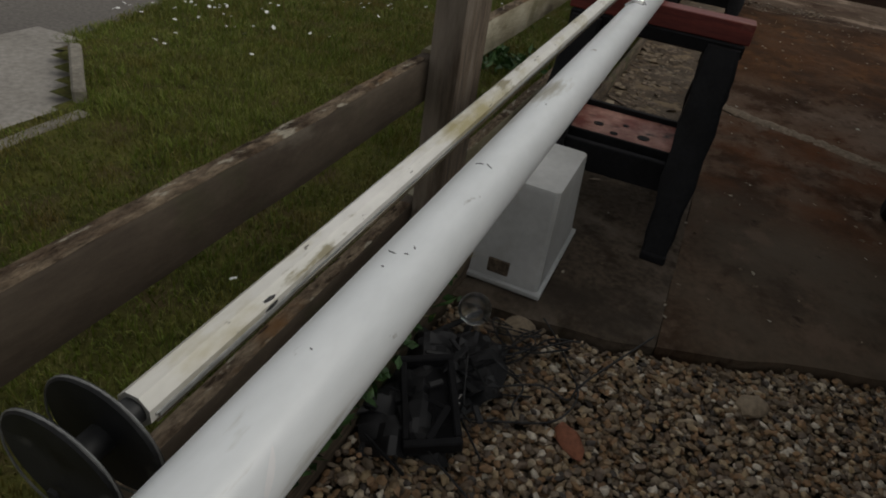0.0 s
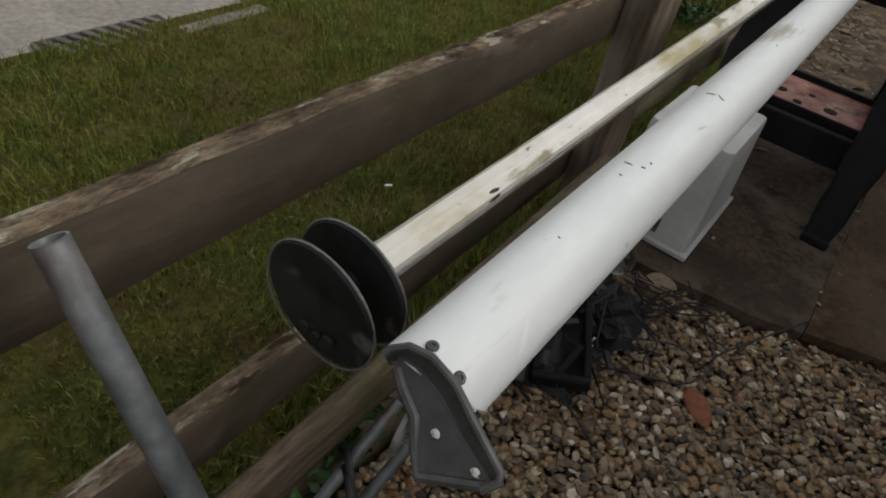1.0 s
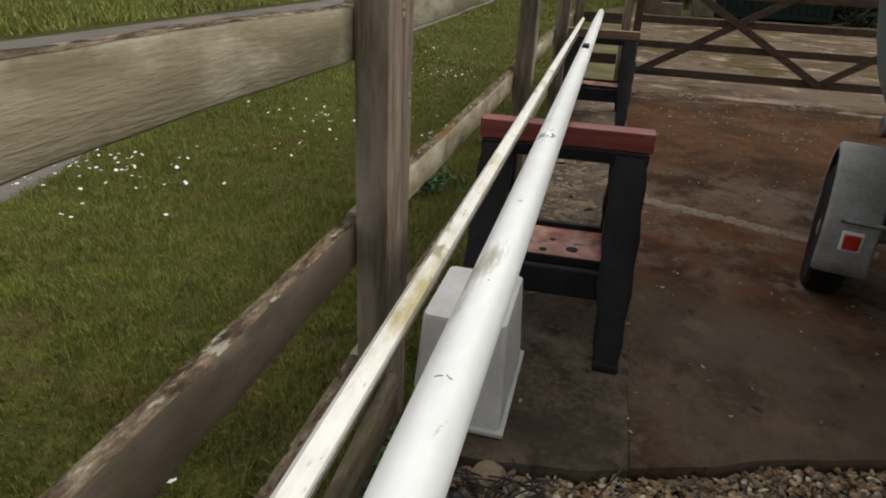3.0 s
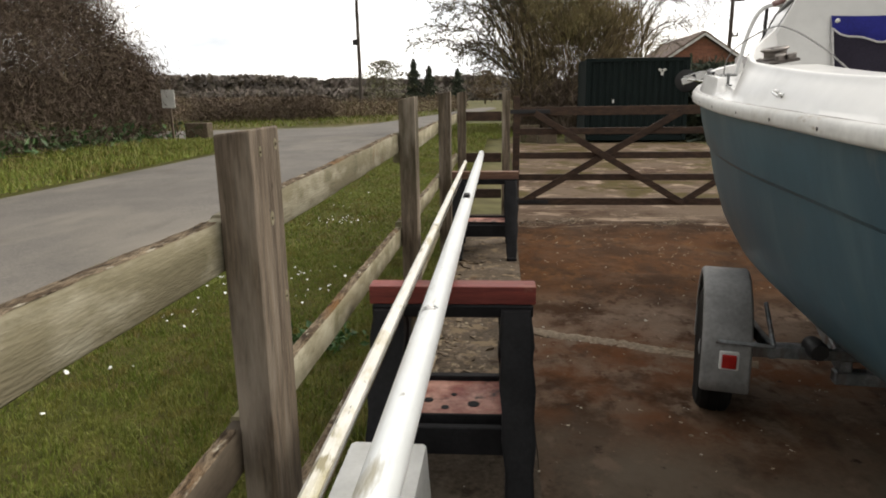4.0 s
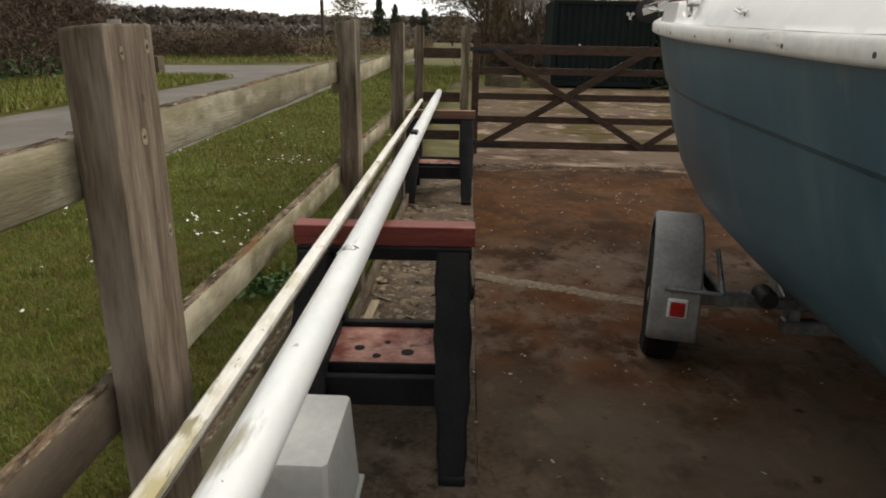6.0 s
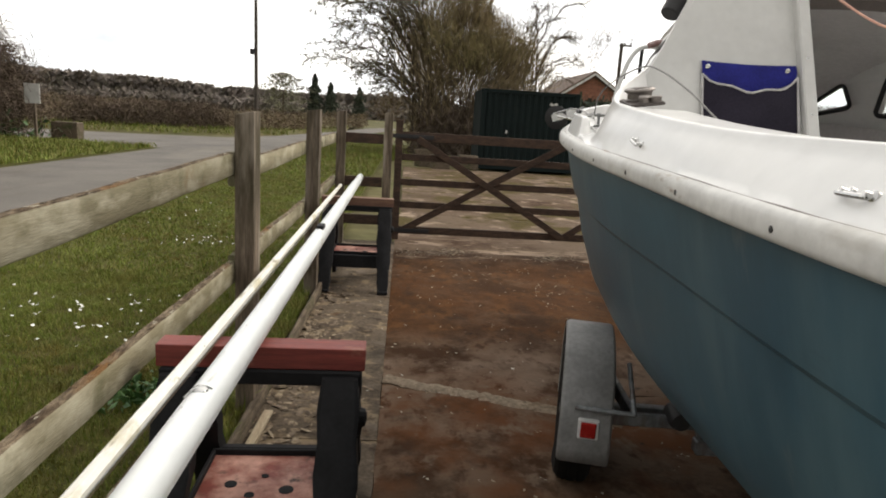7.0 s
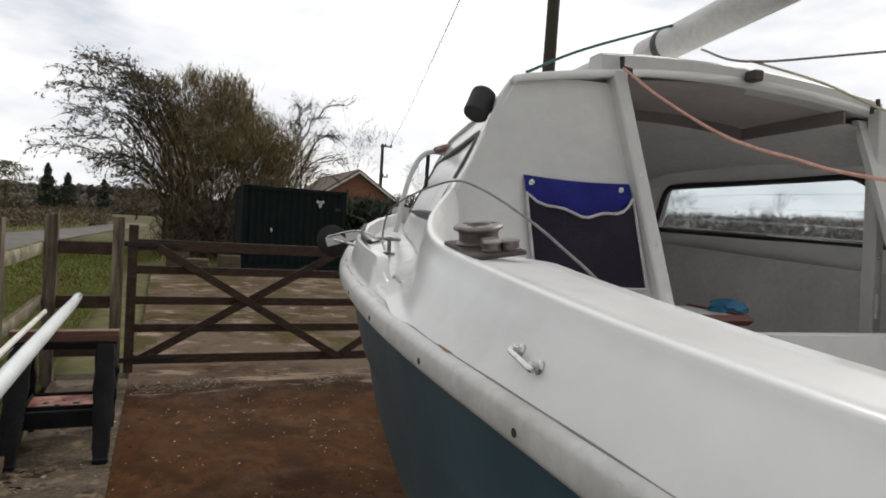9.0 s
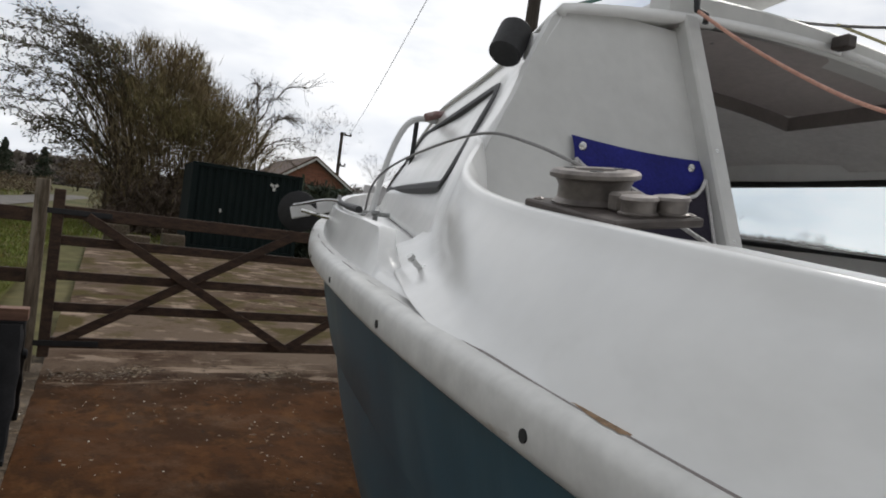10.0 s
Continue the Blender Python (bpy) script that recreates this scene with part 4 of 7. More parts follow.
# ---------------------------------------------------------------- sawhorses
def sawhorse(name, label, top_mat):
    """Folding plastic trestle with a timber top, built round its own middle."""
    h = thing(name, label, "sawhorse", (0, 0, 0), group="sawhorses under the mast")
    bm = BM()
    box(bm, -0.315, 0.315, -0.045, 0.045, 0.705, 0.775, 0.004, seg=2)
    part("top_bar", bm, top_mat, h)
    bm = BM()
    box(bm, -0.305, 0.305, -0.055, 0.055, 0.655, 0.704, 0.006)
    part("top_channel", bm, M_BLACKPL, h)
    for sx in (-1, 1):
        for sy in (-1, 1):
            bm = BM()
            rows = []
            for k in range(9):
                t = k / 8
                z = 0.69 * (1 - t) + 0.0
                yy = sy * (0.035 + 0.34 * t)
                wx = 0.054 + 0.012 * math.sin(t * 3.1) - 0.018 * t
                wy = 0.038 + 0.012 * (1 - t)
                cx = sx * (0.240 + 0.008 * t)
                bulge = 0.008 * (k % 2)
                rows.append([(cx + a * (wx + bulge), yy + b * wy, z) for a, b in ((-1, -0.8), (-0.8, -1), (0.8, -1), (1, -0.8), (1, 0.8), (0.8, 1), (-0.8, 1), (-1, 0.8))])
            g = loft(bm, rows, closed=True)
            bm.faces.new(g[0][::-1])
            bm.faces.new(g[-1])
            leg = part("leg", bm, M_BLACKPL, h, smooth=True, angle=35)
            bm = BM()
            box(bm, sx * 0.248 - 0.045, sx * 0.248 + 0.045, sy * 0.375 - 0.04, sy * 0.375 + 0.04, 0.0, 0.03, 0.008, seg=2)
            part("foot", bm, M_BLACKPL, leg)
    for sy in (-1, 1):
        bm = BM()
        box(bm, -0.22, 0.22, sy * 0.225 - 0.016, sy * 0.225 + 0.016, 0.19, 0.30, 0.004)
        part("cross_panel", bm, M_BLACKPL, h)
    bm = BM()
    box(bm, -0.195, 0.195, -0.165, 0.165, 0.288, 0.297, 0.003)
    tray = part("tray", bm, M_PINK, h, "faded red tool tray")
    for x0, x1, y0, y1 in ((-0.205, 0.205, -0.175, -0.163), (-0.205, 0.205, 0.163, 0.175), (-0.205, -0.193, -0.163, 0.163), (0.193, 0.205, -0.163, 0.163)):
        bm = BM()
        box(bm, x0, x1, y0, y1, 0.275, 0.318, 0.003)
        part("tray_rim", bm, M_BLACKPL, tray, "black rim")
    for x0, y0, w in ((-0.1, -0.02, 0.05), (0.0, 0.03, 0.03), (0.08, -0.05, 0.06), (-0.03, -0.08, 0.04)):
        bm = BM()
        lathe(bm, [(w * 0.4, 0), (w * 0.4, 0.003)], (x0, y0, 0.2965), seg=10)
        part("recess", bm, M_BLACKPL, tray, "round tool recess")
    for sx in (-1, 1):
        bm = BM()
        lathe(bm, [(0.03, 0), (0.034, 0.006), (0.03, 0.024), (0.012, 0.03)], (sx * 0.295, 0.10, 0.48), (sx, 0, 0), 12)
        part("latch_knob", bm, M_BLACKPL, h)
    return h


s1 = sawhorse("sawhorse", "black plastic sawhorse with a red painted top and faded tray", M_REDTOP)
s2 = sawhorse("sawhorse", "black plastic sawhorse with a worn brown top bar", M_BROWNTOP)
s1.matrix_basis = pose(0.347, 0.905, 0.014, 0, 0, 1.5)
s2.matrix_basis = pose(0.37, 4.66, 0.014, 0, 0, 1.0)


# ---------------------------------------------------------------- mast, boom and small things round them
mast = thing("aluminium_mast", "long white painted mast lying across two sawhorses", "mast", (0.32, 2.3, 0.83))
MA, MB = Vector((0.335, -1.445, 0.838)), Vector((0.288, 6.13, 0.832))


def mast_at(y):
    t = (y - MA.y) / (MB.y - MA.y)
    return MA + (MB - MA) * t


bm = BM()
rows = []
for k in range(41):
    c = MA + (MB - MA) * (k / 40)
    rr = 1.0 if k < 34 else 1.0 - 0.035 * (k - 34)
    cut = 0.85 if k == 0 else 0.0
    rows.append([(c.x + 0.0385 * rr * math.cos(a), c.y + cut * 0.0425 * (1 - math.sin(a)), c.z + 0.0425 * rr * math.sin(a)) for a in np.linspace(0, 2 * math.pi, 32, endpoint=False)])
g = loft(bm, rows, closed=True)
bm.faces.new(g[0][::-1])
bm.faces.new(g[-1])
part("tube", bm, M_MAST, mast, smooth=True, angle=60)
bm = BM()
beam(bm, MA + Vector((0.020, 0.05, -0.037)), MB + Vector((0.018, -0.2, -0.033)), 0.010, 0.016, 0.003)
part("sail_track", bm, M_MAST, mast, "raised sail track along the mast")
# heel casting: a tongue with a raised rim along its outer edge, held by two bolts
NRM = Vector((0, -0.75, 0.66)).normalized()
outline = [MA + Vector(p) for p in ((-0.019, -0.006, 0.045), (-0.017, -0.002, 0.049), (-0.008, 0.003, 0.055), (0.008, 0.005, 0.057), (0.028, 0.002, 0.054), (0.051, -0.006, 0.045), (0.078, -0.015, 0.035), (0.080, -0.018, 0.031), (0.074, -0.024, 0.024), (0.037, -0.038, 0.008), (0.027, -0.030, 0.017), (0.016, -0.020, 0.029), (0.000, -0.014, 0.036), (-0.010, -0.009, 0.042))]
mid = sum(outline, Vector()) / len(outline)
inner = []
for k in range(8):
    d_ = Vector((-0.4, -0.66, -0.6)) if k > 1 else Vector((0.5, -0.5, -0.5))
    inner.append(outline[k] + d_.normalized() * (0.004 + 0.009 * math.sin(math.pi * k / 7.5)) - NRM * 0.008)
bm = BM()
plate(bm, inner + [p - NRM * 0.008 for p in outline[8:]], NRM * -0.005)
shoe = part("end_plate", bm, M_CAST, mast, "grey cast heel plate")
bm = BM()
out2 = [p + Vector((0.003, 0.004, -0.012)) for p in outline[:8]]
loft(bm, [inner, [p + NRM * 0.001 for p in outline[:8]], out2])
part("plate_rim", bm, M_CAST, shoe, "raised curved rim of the casting", smooth=True, angle=60)
bm = BM()
tube(bm, outline[:9], 0.0028, 8, True)
part("plate_lip", bm, M_CAST, shoe, smooth=True)
bm = BM()
tube(bm, [p - NRM * 0.009 for p in outline[8:]], 0.004, 8, True)
part("plate_edge", bm, M_CAST, shoe, smooth=True)
bm = BM()
lathe(bm, [(0.016, 0), (0.017, 0.002), (0.016, 0.005), (0.004, 0.006)], MA + Vector((0.012, -0.012, 0.0)), (-1, -0.3, 0.1), 18)
part("heel_washer", bm, M_ALLOY, shoe, "pale round washer below the plate", smooth=True)
for p in ((0.033, -0.017, 0.026), (0.065, -0.019, 0.023)):
    bm = BM()
    lathe(bm, [(0.0058, 0), (0.0058, 0.001), (0.0032, 0.002), (0.0034, 0.006), (0.002, 0.007)], MA + Vector(p) - NRM * 0.008, NRM, 12)
    part("bolt", bm, M_STEEL, shoe, "bright steel bolt", smooth=True)
for y, a in ((-1.4225, 94), (-1.4240, 55)):
    c = mast_at(y)
    d = Vector((math.cos(radians(a)), 0, math.sin(radians(a))))
    bm = BM()
    lathe(bm, [(0.0047, -0.002), (0.0047, 0.0014), (0.0040, 0.0022), (0.0020, 0.0020), (0.0016, 0.0008)], c + Vector((d.x * 0.0383, 0, d.z * 0.0423)), d, 12)
    part("screw", bm, M_CAST, mast, "dark screw head", smooth=True)
bm = BM()
c = mast_at(0.34)
lathe(bm, [(0.019, -0.004), (0.018, 0.002), (0.012, 0.007), (0.003, 0.009)], (c.x - 0.002, 0.345, c.z + 0.0405), (0, 0, 1), 14)
tube(bm, curve_pts([(c.x - 0.030, 0.325, c.z + 0.030), (c.x - 0.012, 0.335, c.z + 0.046), (c.x + 0.006, 0.35, c.z + 0.047), (c.x + 0.020, 0.36, c.z + 0.036)], 8), 0.0032, 6)
part("halyard_fitting", bm, M_STEEL, mast, "small silver fitting on top", smooth=True)
bm = BM()
c = mast_at(2.524)
box(bm, c.x - 0.016, c.x + 0.022, 2.47, 2.57, 0.870, 0.893, 0.005, seg=2)
part("cleat", bm, M_BLACKPL, mast, "small black cleat")
c = mast_at(5.95)
for s in (-1, 1):
    bm = BM()
    plate(bm, [c + Vector((s * 0.022, y, z)) for y, z in ((-0.05, -0.03), (0.17, -0.02), (0.19, 0.0), (0.17, 0.03), (-0.05, 0.03))], (0.004 * s, 0, 0))
    part("masthead_cheek", bm, M_ALLOY, mast)
for y, a0, a1, bend in ((-1.104, 97, 112, 0.004), (-1.098, 80, 86, -0.002), (-1.085, 78, 82, 0.003), (-1.13, 96, 101, 0.001), (-0.866, 74, 88, 0.006), (-0.864, 92, 108, -0.002), (-0.60, 80, 84, 0.002), (-1.26, 88, 92, 0.001)):
    bm = BM()
    c = mast_at(y)
    tube(bm, [(c.x + 0.0386 * math.cos(radians(a)), y + bend * ((a - a0) / (a1 - a0)) ** 2, c.z + 0.0426 * math.sin(radians(a))) for a in np.linspace(a0, a1, 6)], [0.0003, 0.0006, 0.0008, 0.0005, 0.0007, 0.0003], 5)
    part("scratch", bm, M_CABLE, mast, "thin dark scratch in the paint")

bm = BM()
c = mast_at(-1.33)
loft(bm, [[(c.x + 0.0389 * math.cos(radians(a)), -1.345 - 0.030 * (50 - a) / 42 + w * (0.0045 * math.sin(radians((a - 8) * 4.2)) + 0.0006), c.z + 0.0429 * math.sin(radians(a))) for w in (-1, 0, 1)] for a in np.linspace(50, 8, 12)])
part("scrape", bm, M_SCRAPE, mast, "bright white scrape mark", smooth=True)

boom = thing("roller_boom", "flaking white wooden boom with two black end discs", "boom", (0.19, 2.0, 0.80))
BA, BB = Vector((0.210, -1.330, 0.806)), Vector((0.142, 5.40, 0.806))
bm = BM()
rows = []
for k in range(31):
    c = BA + (BB - BA) * (k / 30)
    r = 0.0185 if k < 26 else 0.0185 - 0.0006 * (k - 26)
    rows.append([(c.x + r * math.cos(a), c.y, c.z + r * math.sin(a)) for a in np.linspace(0, 2 * math.pi, 8, endpoint=False) + math.pi / 8])
g = loft(bm, rows, closed=True)
bm.faces.new(g[0][::-1])
bm.faces.new(g[-1])
spar = part("spar", bm, M_BOOM, boom, "octagonal painted timber")
for dz in (-0.002, -0.012):
    bm = BM()
    beam(bm, (BA.x + 0.0168, -1.325, BA.z + dz * 0.7), (BA.x - 0.021, 4.0, BA.z + dz * 0.7), 0.0024, 0.0032, 0.0008)
    part("groove_strip", bm, M_ALLOY if dz > -0.01 else M_BOARD, spar, "thin dull strip beside the luff groove")
for dz, dx, mat_, r_ in ((-0.0035, 0.0178, M_ALLOY, 0.0022), (-0.0085, 0.0166, M_BOARD, 0.0014), (-0.0125, 0.0140, M_ALLOY, 0.0020)):
    bm = BM()
    tube(bm, [(BA.x + dx - 0.0006 * k, BA.y + 0.008 + 0.058 * k, BA.z + dz + 0.0004 * math.sin(k * 2.0)) for k in range(5)], [r_, r_, r_, r_ * 0.9, r_ * 0.3], 6)
    part("groove_edge", bm, mat_, spar, "bare metal edge of the luff groove", smooth=True)
bm = BM()
lathe(bm, [(0.001, -0.0005), (0.0065, 0.0002), (0.004, 0.0010), (0.001, 0.0012)], (BA.x + 0.0135, -1.096, BA.z + 0.0065), (0.9, -0.1, 0.45), 9)
for v in bm.verts:
    v.co.y = -1.096 + (v.co.y + 1.066) * 2.4
part("gouge", bm, M_RUBBER, spar, "dark gouge where the groove ends")
bm = BM()
lathe(bm, [(0.013, 0), (0.013, 0.075)], (BA.x, BA.y - 0.07, BA.z), (0, 1, 0), 16)
part("hub", bm, M_DARKDISC, boom, smooth=True)
for y in (-1.400, -1.362):
    bm = BM()
    lathe(bm, [(0.0585, 0.0), (0.061, 0.002), (0.061, 0.0045), (0.0585, 0.006)], (BA.x, y, BA.z - 0.002), (0.02, 1, 0.05), 40)
    disc = part("disc", bm, M_DARKDISC, boom, "round black worn disc", smooth=True, angle=30)
    bm = BM()
    tube(bm, [(BA.x + 0.0606 * math.cos(a), y + 0.0005 + 0.0006 * math.sin(3 * a), BA.z - 0.002 + 0.0606 * math.sin(a)) for a in np.linspace(0, 2 * math.pi, 49)], 0.0011, 5, False)
    part("worn_edge", bm, M_ALLOY, disc, "pale worn edge of the disc", smooth=True)
    if y < -1.38:
        for a, rr in ((250, 0.006), (275, 0.005), (300, 0.006)):
            bm = BM()
            lathe(bm, [(rr, 0), (rr * 0.9, 0.003)], (BA.x + 0.033 * math.cos(radians(a)), y - 0.0025, BA.z + 0.033 * math.sin(radians(a))), (0, -1, 0), 10)
            part("disc_hole", bm, M_RUBBER, disc, "dark drilled hole")
bm = BM()
tube(bm, [(0.235 + 0.010 * math.cos(a), -1.345, 0.785 + 0.010 * math.sin(a)) for a in np.linspace(0, 6.28, 14)], 0.002, 6)
part("wire_ring", bm, M_STEEL, boom)

# white crate standing upside down
crate = thing("white_crate", "scuffed white plastic crate standing upside down on the concrete", "crate", (0.17, 0.24, 0.02))
cx0, cx1, cy0, cy1 = 0.022, 0.306, 0.055, 0.50
bm = BM()
rows = []
for z, q in ((0.03, 0.0), (0.29, 0.82), (0.345, 0.97), (0.358, 1.10)):
    xa, xb, ya, yb = cx0 + 0.014 * q, cx1 - 0.016 * q, cy0 + 0.062 * q, cy1 - 0.028 * q
    c = 0.012
    rows.append([(x, y, z) for x, y in ((xa + c, ya), (xb - c, ya), (xb, ya + c), (xb, yb - c), (xb - c, yb), (xa + c, yb), (xa, yb - c), (xa, ya + c))])
g = loft(bm, rows, closed=True)
bm.faces.new(g[-1])
part("body", bm, M_BOX, crate, smooth=True, angle=30)
bm = BM()
box(bm, cx0 - 0.010, cx1 + 0.012, cy0 - 0.014, cy1 + 0.02, 0.02, 0.036, 0.005, seg=2)
part("flange", bm, M_BOX, crate)
bm = BM()
box(bm, 0.13, 0.20, cy0 + 0.002, cy0 + 0.012, 0.055, 0.105, 0.002)
part("hand_hole", bm, M_BOARD, crate, "dark hand hole in the side")

# galvanised pipe leaning by the fence
pipe = thing("galvanised_pipe", "grey galvanised steel tube leaning beside the fence", "pipe", (0.3, -1.55, 0))
PA, PB = Vector((0.0705, -1.527, 0.8565)), Vector((0.552, -1.510, -0.03))
bm = BM()
tube(bm, [PA, PB], 0.0140, 20, False)
tube(bm, [PA - (PA - PB).normalized() * 0.001, PB], 0.0115, 20, False)
d = (PA - PB).normalized()
part("tube", bm, M_GALV, pipe, smooth=True)
bm = BM()
rows = []
side = d.orthogonal().normalized()
other = d.cross(side)
for r_, h_ in ((0.0140, -0.001), (0.0143, 0.0005), (0.0115, 0.0005), (0.0112, -0.004)):
    rows.append([PA + d * h_ + r_ * (math.cos(a) * side + math.sin(a) * other) for a in np.linspace(0, 2 * math.pi, 20, endpoint=False)])
loft(bm, rows, closed=True)
part("open_end", bm, M_GALV, pipe, "worn open end of the tube", smooth=True)
bm = BM()
lathe(bm, [(0.005, -0.001), (0.005, 0.001)], PA - d * 0.38 + Vector((0.012, -0.017, 0.004)), (0.5, -0.8, 0.3), 10)
part("pin_hole", bm, M_RUBBER, pipe, "small dark hole")

# short galvanised legs and clamps lying on the gravel below the mast end
clamp = thing("clamp_bracket", "old grey steel rods with black clamps lying on gravel", "bracket", (0.2, -1.25, 0))
for a, b in (((0.10, -1.06, 0.215), (0.085, -1.44, -0.02)), ((0.168, -1.11, 0.205), (0.14, -1.42, -0.02))):
    bm = BM()
    tube(bm, [a, b], 0.012, 10)
    part("rod", bm, M_GALV, clamp, smooth=True)
for off in (0.0, 0.03):
    bm = BM()
    tube(bm, curve_pts([(0.075 + off, -1.17 - off, 0.17), (0.11 + off, -1.20 - off, 0.20), (0.15 + off, -1.23 - off, 0.18), (0.20 + off, -1.25 - off, 0.13)], 8), 0.007, 8)
    part("clamp", bm, M_CABLE, clamp, smooth=True)

# heap of black scrap with cables and a clear plastic lid
scrap = thing("scrap_heap", "heap of black broken plastic and cables on the gravel", "scrap", (0.24, -0.43, 0))
rng = np.random.default_rng(17)
for k in range(20):
    bm = BM()
    c = Vector((0.185 + rng.normal(0, 0.06), -0.45 + rng.normal(0, 0.12), 0.02 + abs(rng.normal(0, 0.028))))
    m = Matrix.Translation(c) @ Euler(rng.uniform(-0.55, 0.55, 3).tolist()).to_matrix().to_4x4() @ Matrix.Rotation(rng.uniform(0, 6), 4, "Z")
    a, b, h = rng.uniform(0.02, 0.095), rng.uniform(0.004, 0.016), rng.uniform(0.0015, 0.005)
    box(bm, -a, a, -b, b, -h, h, 0.003, m)
    part("fragment", bm, M_BLACKPL if k % 2 else M_CABLE, scrap)
# crumpled black plastic sheets
for k, (cx, cy, w, l_, rot) in enumerate(((0.16, -0.56, 0.11, 0.13, 0.4), (0.20, -0.40, 0.10, 0.12, 1.1), (0.13, -0.33, 0.09, 0.11, 2.0), (0.245, -0.29, 0.08, 0.09, 0.2))):
    bm = BM()
    rows = []
    for i in range(15):
        line = []
        for j in range(15):
            p = Vector(((i / 14 - 0.5) * 2 * w, (j / 14 - 0.5) * 2 * l_, 0))
            n1, n2 = noise.noise(p * 16 + Vector((k * 7.0, 0, 0))), noise.noise(p * 38 + Vector((0, k * 5.0, 2)))
            line.append(Matrix.Rotation(rot, 3, "Z") @ (p * (1 + 0.18 * n1)) + Vector((cx, cy, max(-0.012, 0.045 + 0.045 * n1 + 0.018 * n2 - 2.6 * p.length_squared))))
        rows.append(line)
    loft(bm, rows)
    part("crumpled_sheet", bm, M_CABLE, scrap, "crumpled glossy black plastic", smooth=True, angle=25)
# a black plastic frame lying askew on top
bm = BM()
m = Matrix.Translation((0.205, -0.53, 0.045)) @ Euler((0.16, -0.12, 0.5)).to_matrix().to_4x4()
for x0, x1, y0, y1 in ((-0.07, 0.07, -0.13, -0.11), (-0.07, 0.07, 0.11, 0.13), (-0.07, -0.052, -0.11, 0.11), (0.052, 0.07, -0.11, 0.11)):
    box(bm, x0, x1, y0, y1, -0.022, 0.022, 0.004, m)
box(bm, -0.052, 0.052, -0.11, 0.11, -0.018, -0.012, 0.0, m)
part("frame", bm, M_BLACKPL, scrap, "black plastic frame lying askew")
# loops of cable beside the lid
for k in range(5):
    bm = BM()
    cx, cy, ra, rb = 0.325 + rng.normal(0, 0.03), -0.19 + rng.normal(0, 0.045), rng.uniform(0.05, 0.095), rng.uniform(0.035, 0.07)
    t0, turn = rng.uniform(0, 6.28), rng.uniform(3.6, 6.6)
    tube(bm, curve_pts([(cx + ra * math.cos(t0 + turn * q / 7), cy + rb * math.sin(t0 + turn * q / 7), 0.02 + 0.022 * (1 + math.sin(t0 * 3 + q * 1.1))) for q in range(8)], 5), 0.0024, 6)
    part("cable", bm, M_CABLE, scrap, smooth=True)
for k in range(14):
    bm = BM()
    c = Vector((0.27 + rng.normal(0, 0.06), -0.31 + rng.normal(0, 0.11), 0.03))
    pts = [c]
    for q in range(4):
        pts.append(pts[-1] + Vector((rng.normal(0.02, 0.06), rng.normal(0.02, 0.06), rng.normal(0, 0.025))))
        pts[-1].z = max(-0.01, pts[-1].z)
    tube(bm, curve_pts(pts, 6), 0.0028, 6)
    part("cable", bm, M_CABLE, scrap, smooth=True)
bm = BM()
tube(bm, curve_pts([(0.28, -0.5, 0.0), (0.40, -0.45, 0.005), (0.50, -0.38, 0.0), (0.53, -0.27, 0.005), (0.48, -0.17, 0.0), (0.42, -0.10, 0.02), (0.36, -0.04, 0.03)], 8), 0.0028, 6)
part("cable", bm, M_CABLE, scrap, smooth=True)
for p in ((0.27, -0.53, 0.05), (0.262, -0.50, 0.048)):
    bm = BM()
    tube(bm, [p, (p[0] + 0.006, p[1] + 0.02, p[2] + 0.012)], 0.0025, 6)
    part("metal_pin", bm, M_STEEL, scrap, "bright metal pin")
bm = BM()
lathe(bm, [(0.012, 0.0), (0.040, 0.004), (0.047, 0.02), (0.049, 0.045), (0.046, 0.047), (0.042, 0.02), (0.03, 0.008), (0.01, 0.005)], (0.165, -0.145, 0.05), (0.3, -0.6, 0.6), 24)
solo("plastic_lid", bm, M_CLEAR, "cloudy clear plastic pot lid on the scrap", "lid", smooth=True)


def stone(name, c, r, mat, label, seed, flat=0.5):
    bm = BM()
    bmesh.ops.create_icosphere(bm, subdivisions=3, radius=1.0)
    for v in bm.verts:
        v.co = Vector((v.co.x * r[0], v.co.y * r[1], v.co.z * r[2])) * (1 + 0.22 * noise.noise(v.co * 1.6 + Vector((seed, 0, 0))))
        v.co = Matrix.Rotation(seed, 3, "Z") @ v.co + Vector(c)
    return solo(name, bm, mat, label, "stone", smooth=True)


stone("brick_fragment", (0.548, -0.42, -0.006), (0.056, 0.032, 0.017), M_REDSTONE, "flat orange brick fragment lying in the gravel", 2.3)
stone("buff_stone", (0.30, -0.10, 0.0), (0.06, 0.045, 0.03), M_BUFFSTONE, "large buff stone at the edge of the concrete", 1.1)
stone("buff_stone", (0.98, -0.03, -0.01), (0.05, 0.04, 0.022), M_BUFFSTONE, "large buff stone at the edge of the concrete", 4.0)
stone("buff_stone", (0.13, 0.62, 0.03), (0.03, 0.022, 0.018), M_BUFFSTONE, "small pale stone on the concrete strip", 3.0)
for (x0, y0, x1, y1, w) in ((0.130, 1.585, 0.146, 1.975, 0.042), (0.21, 1.40, 0.245, 1.62, 0.03)):
    bm = BM()
    beam(bm, (x0, y0, 0.034), (x1, y1, 0.036), w, 0.018, 0.002)
    solo("timber_offcut", bm, M_OFFCUT, "pale sawn timber offcut lying on the concrete", "offcut", group="timber offcuts")


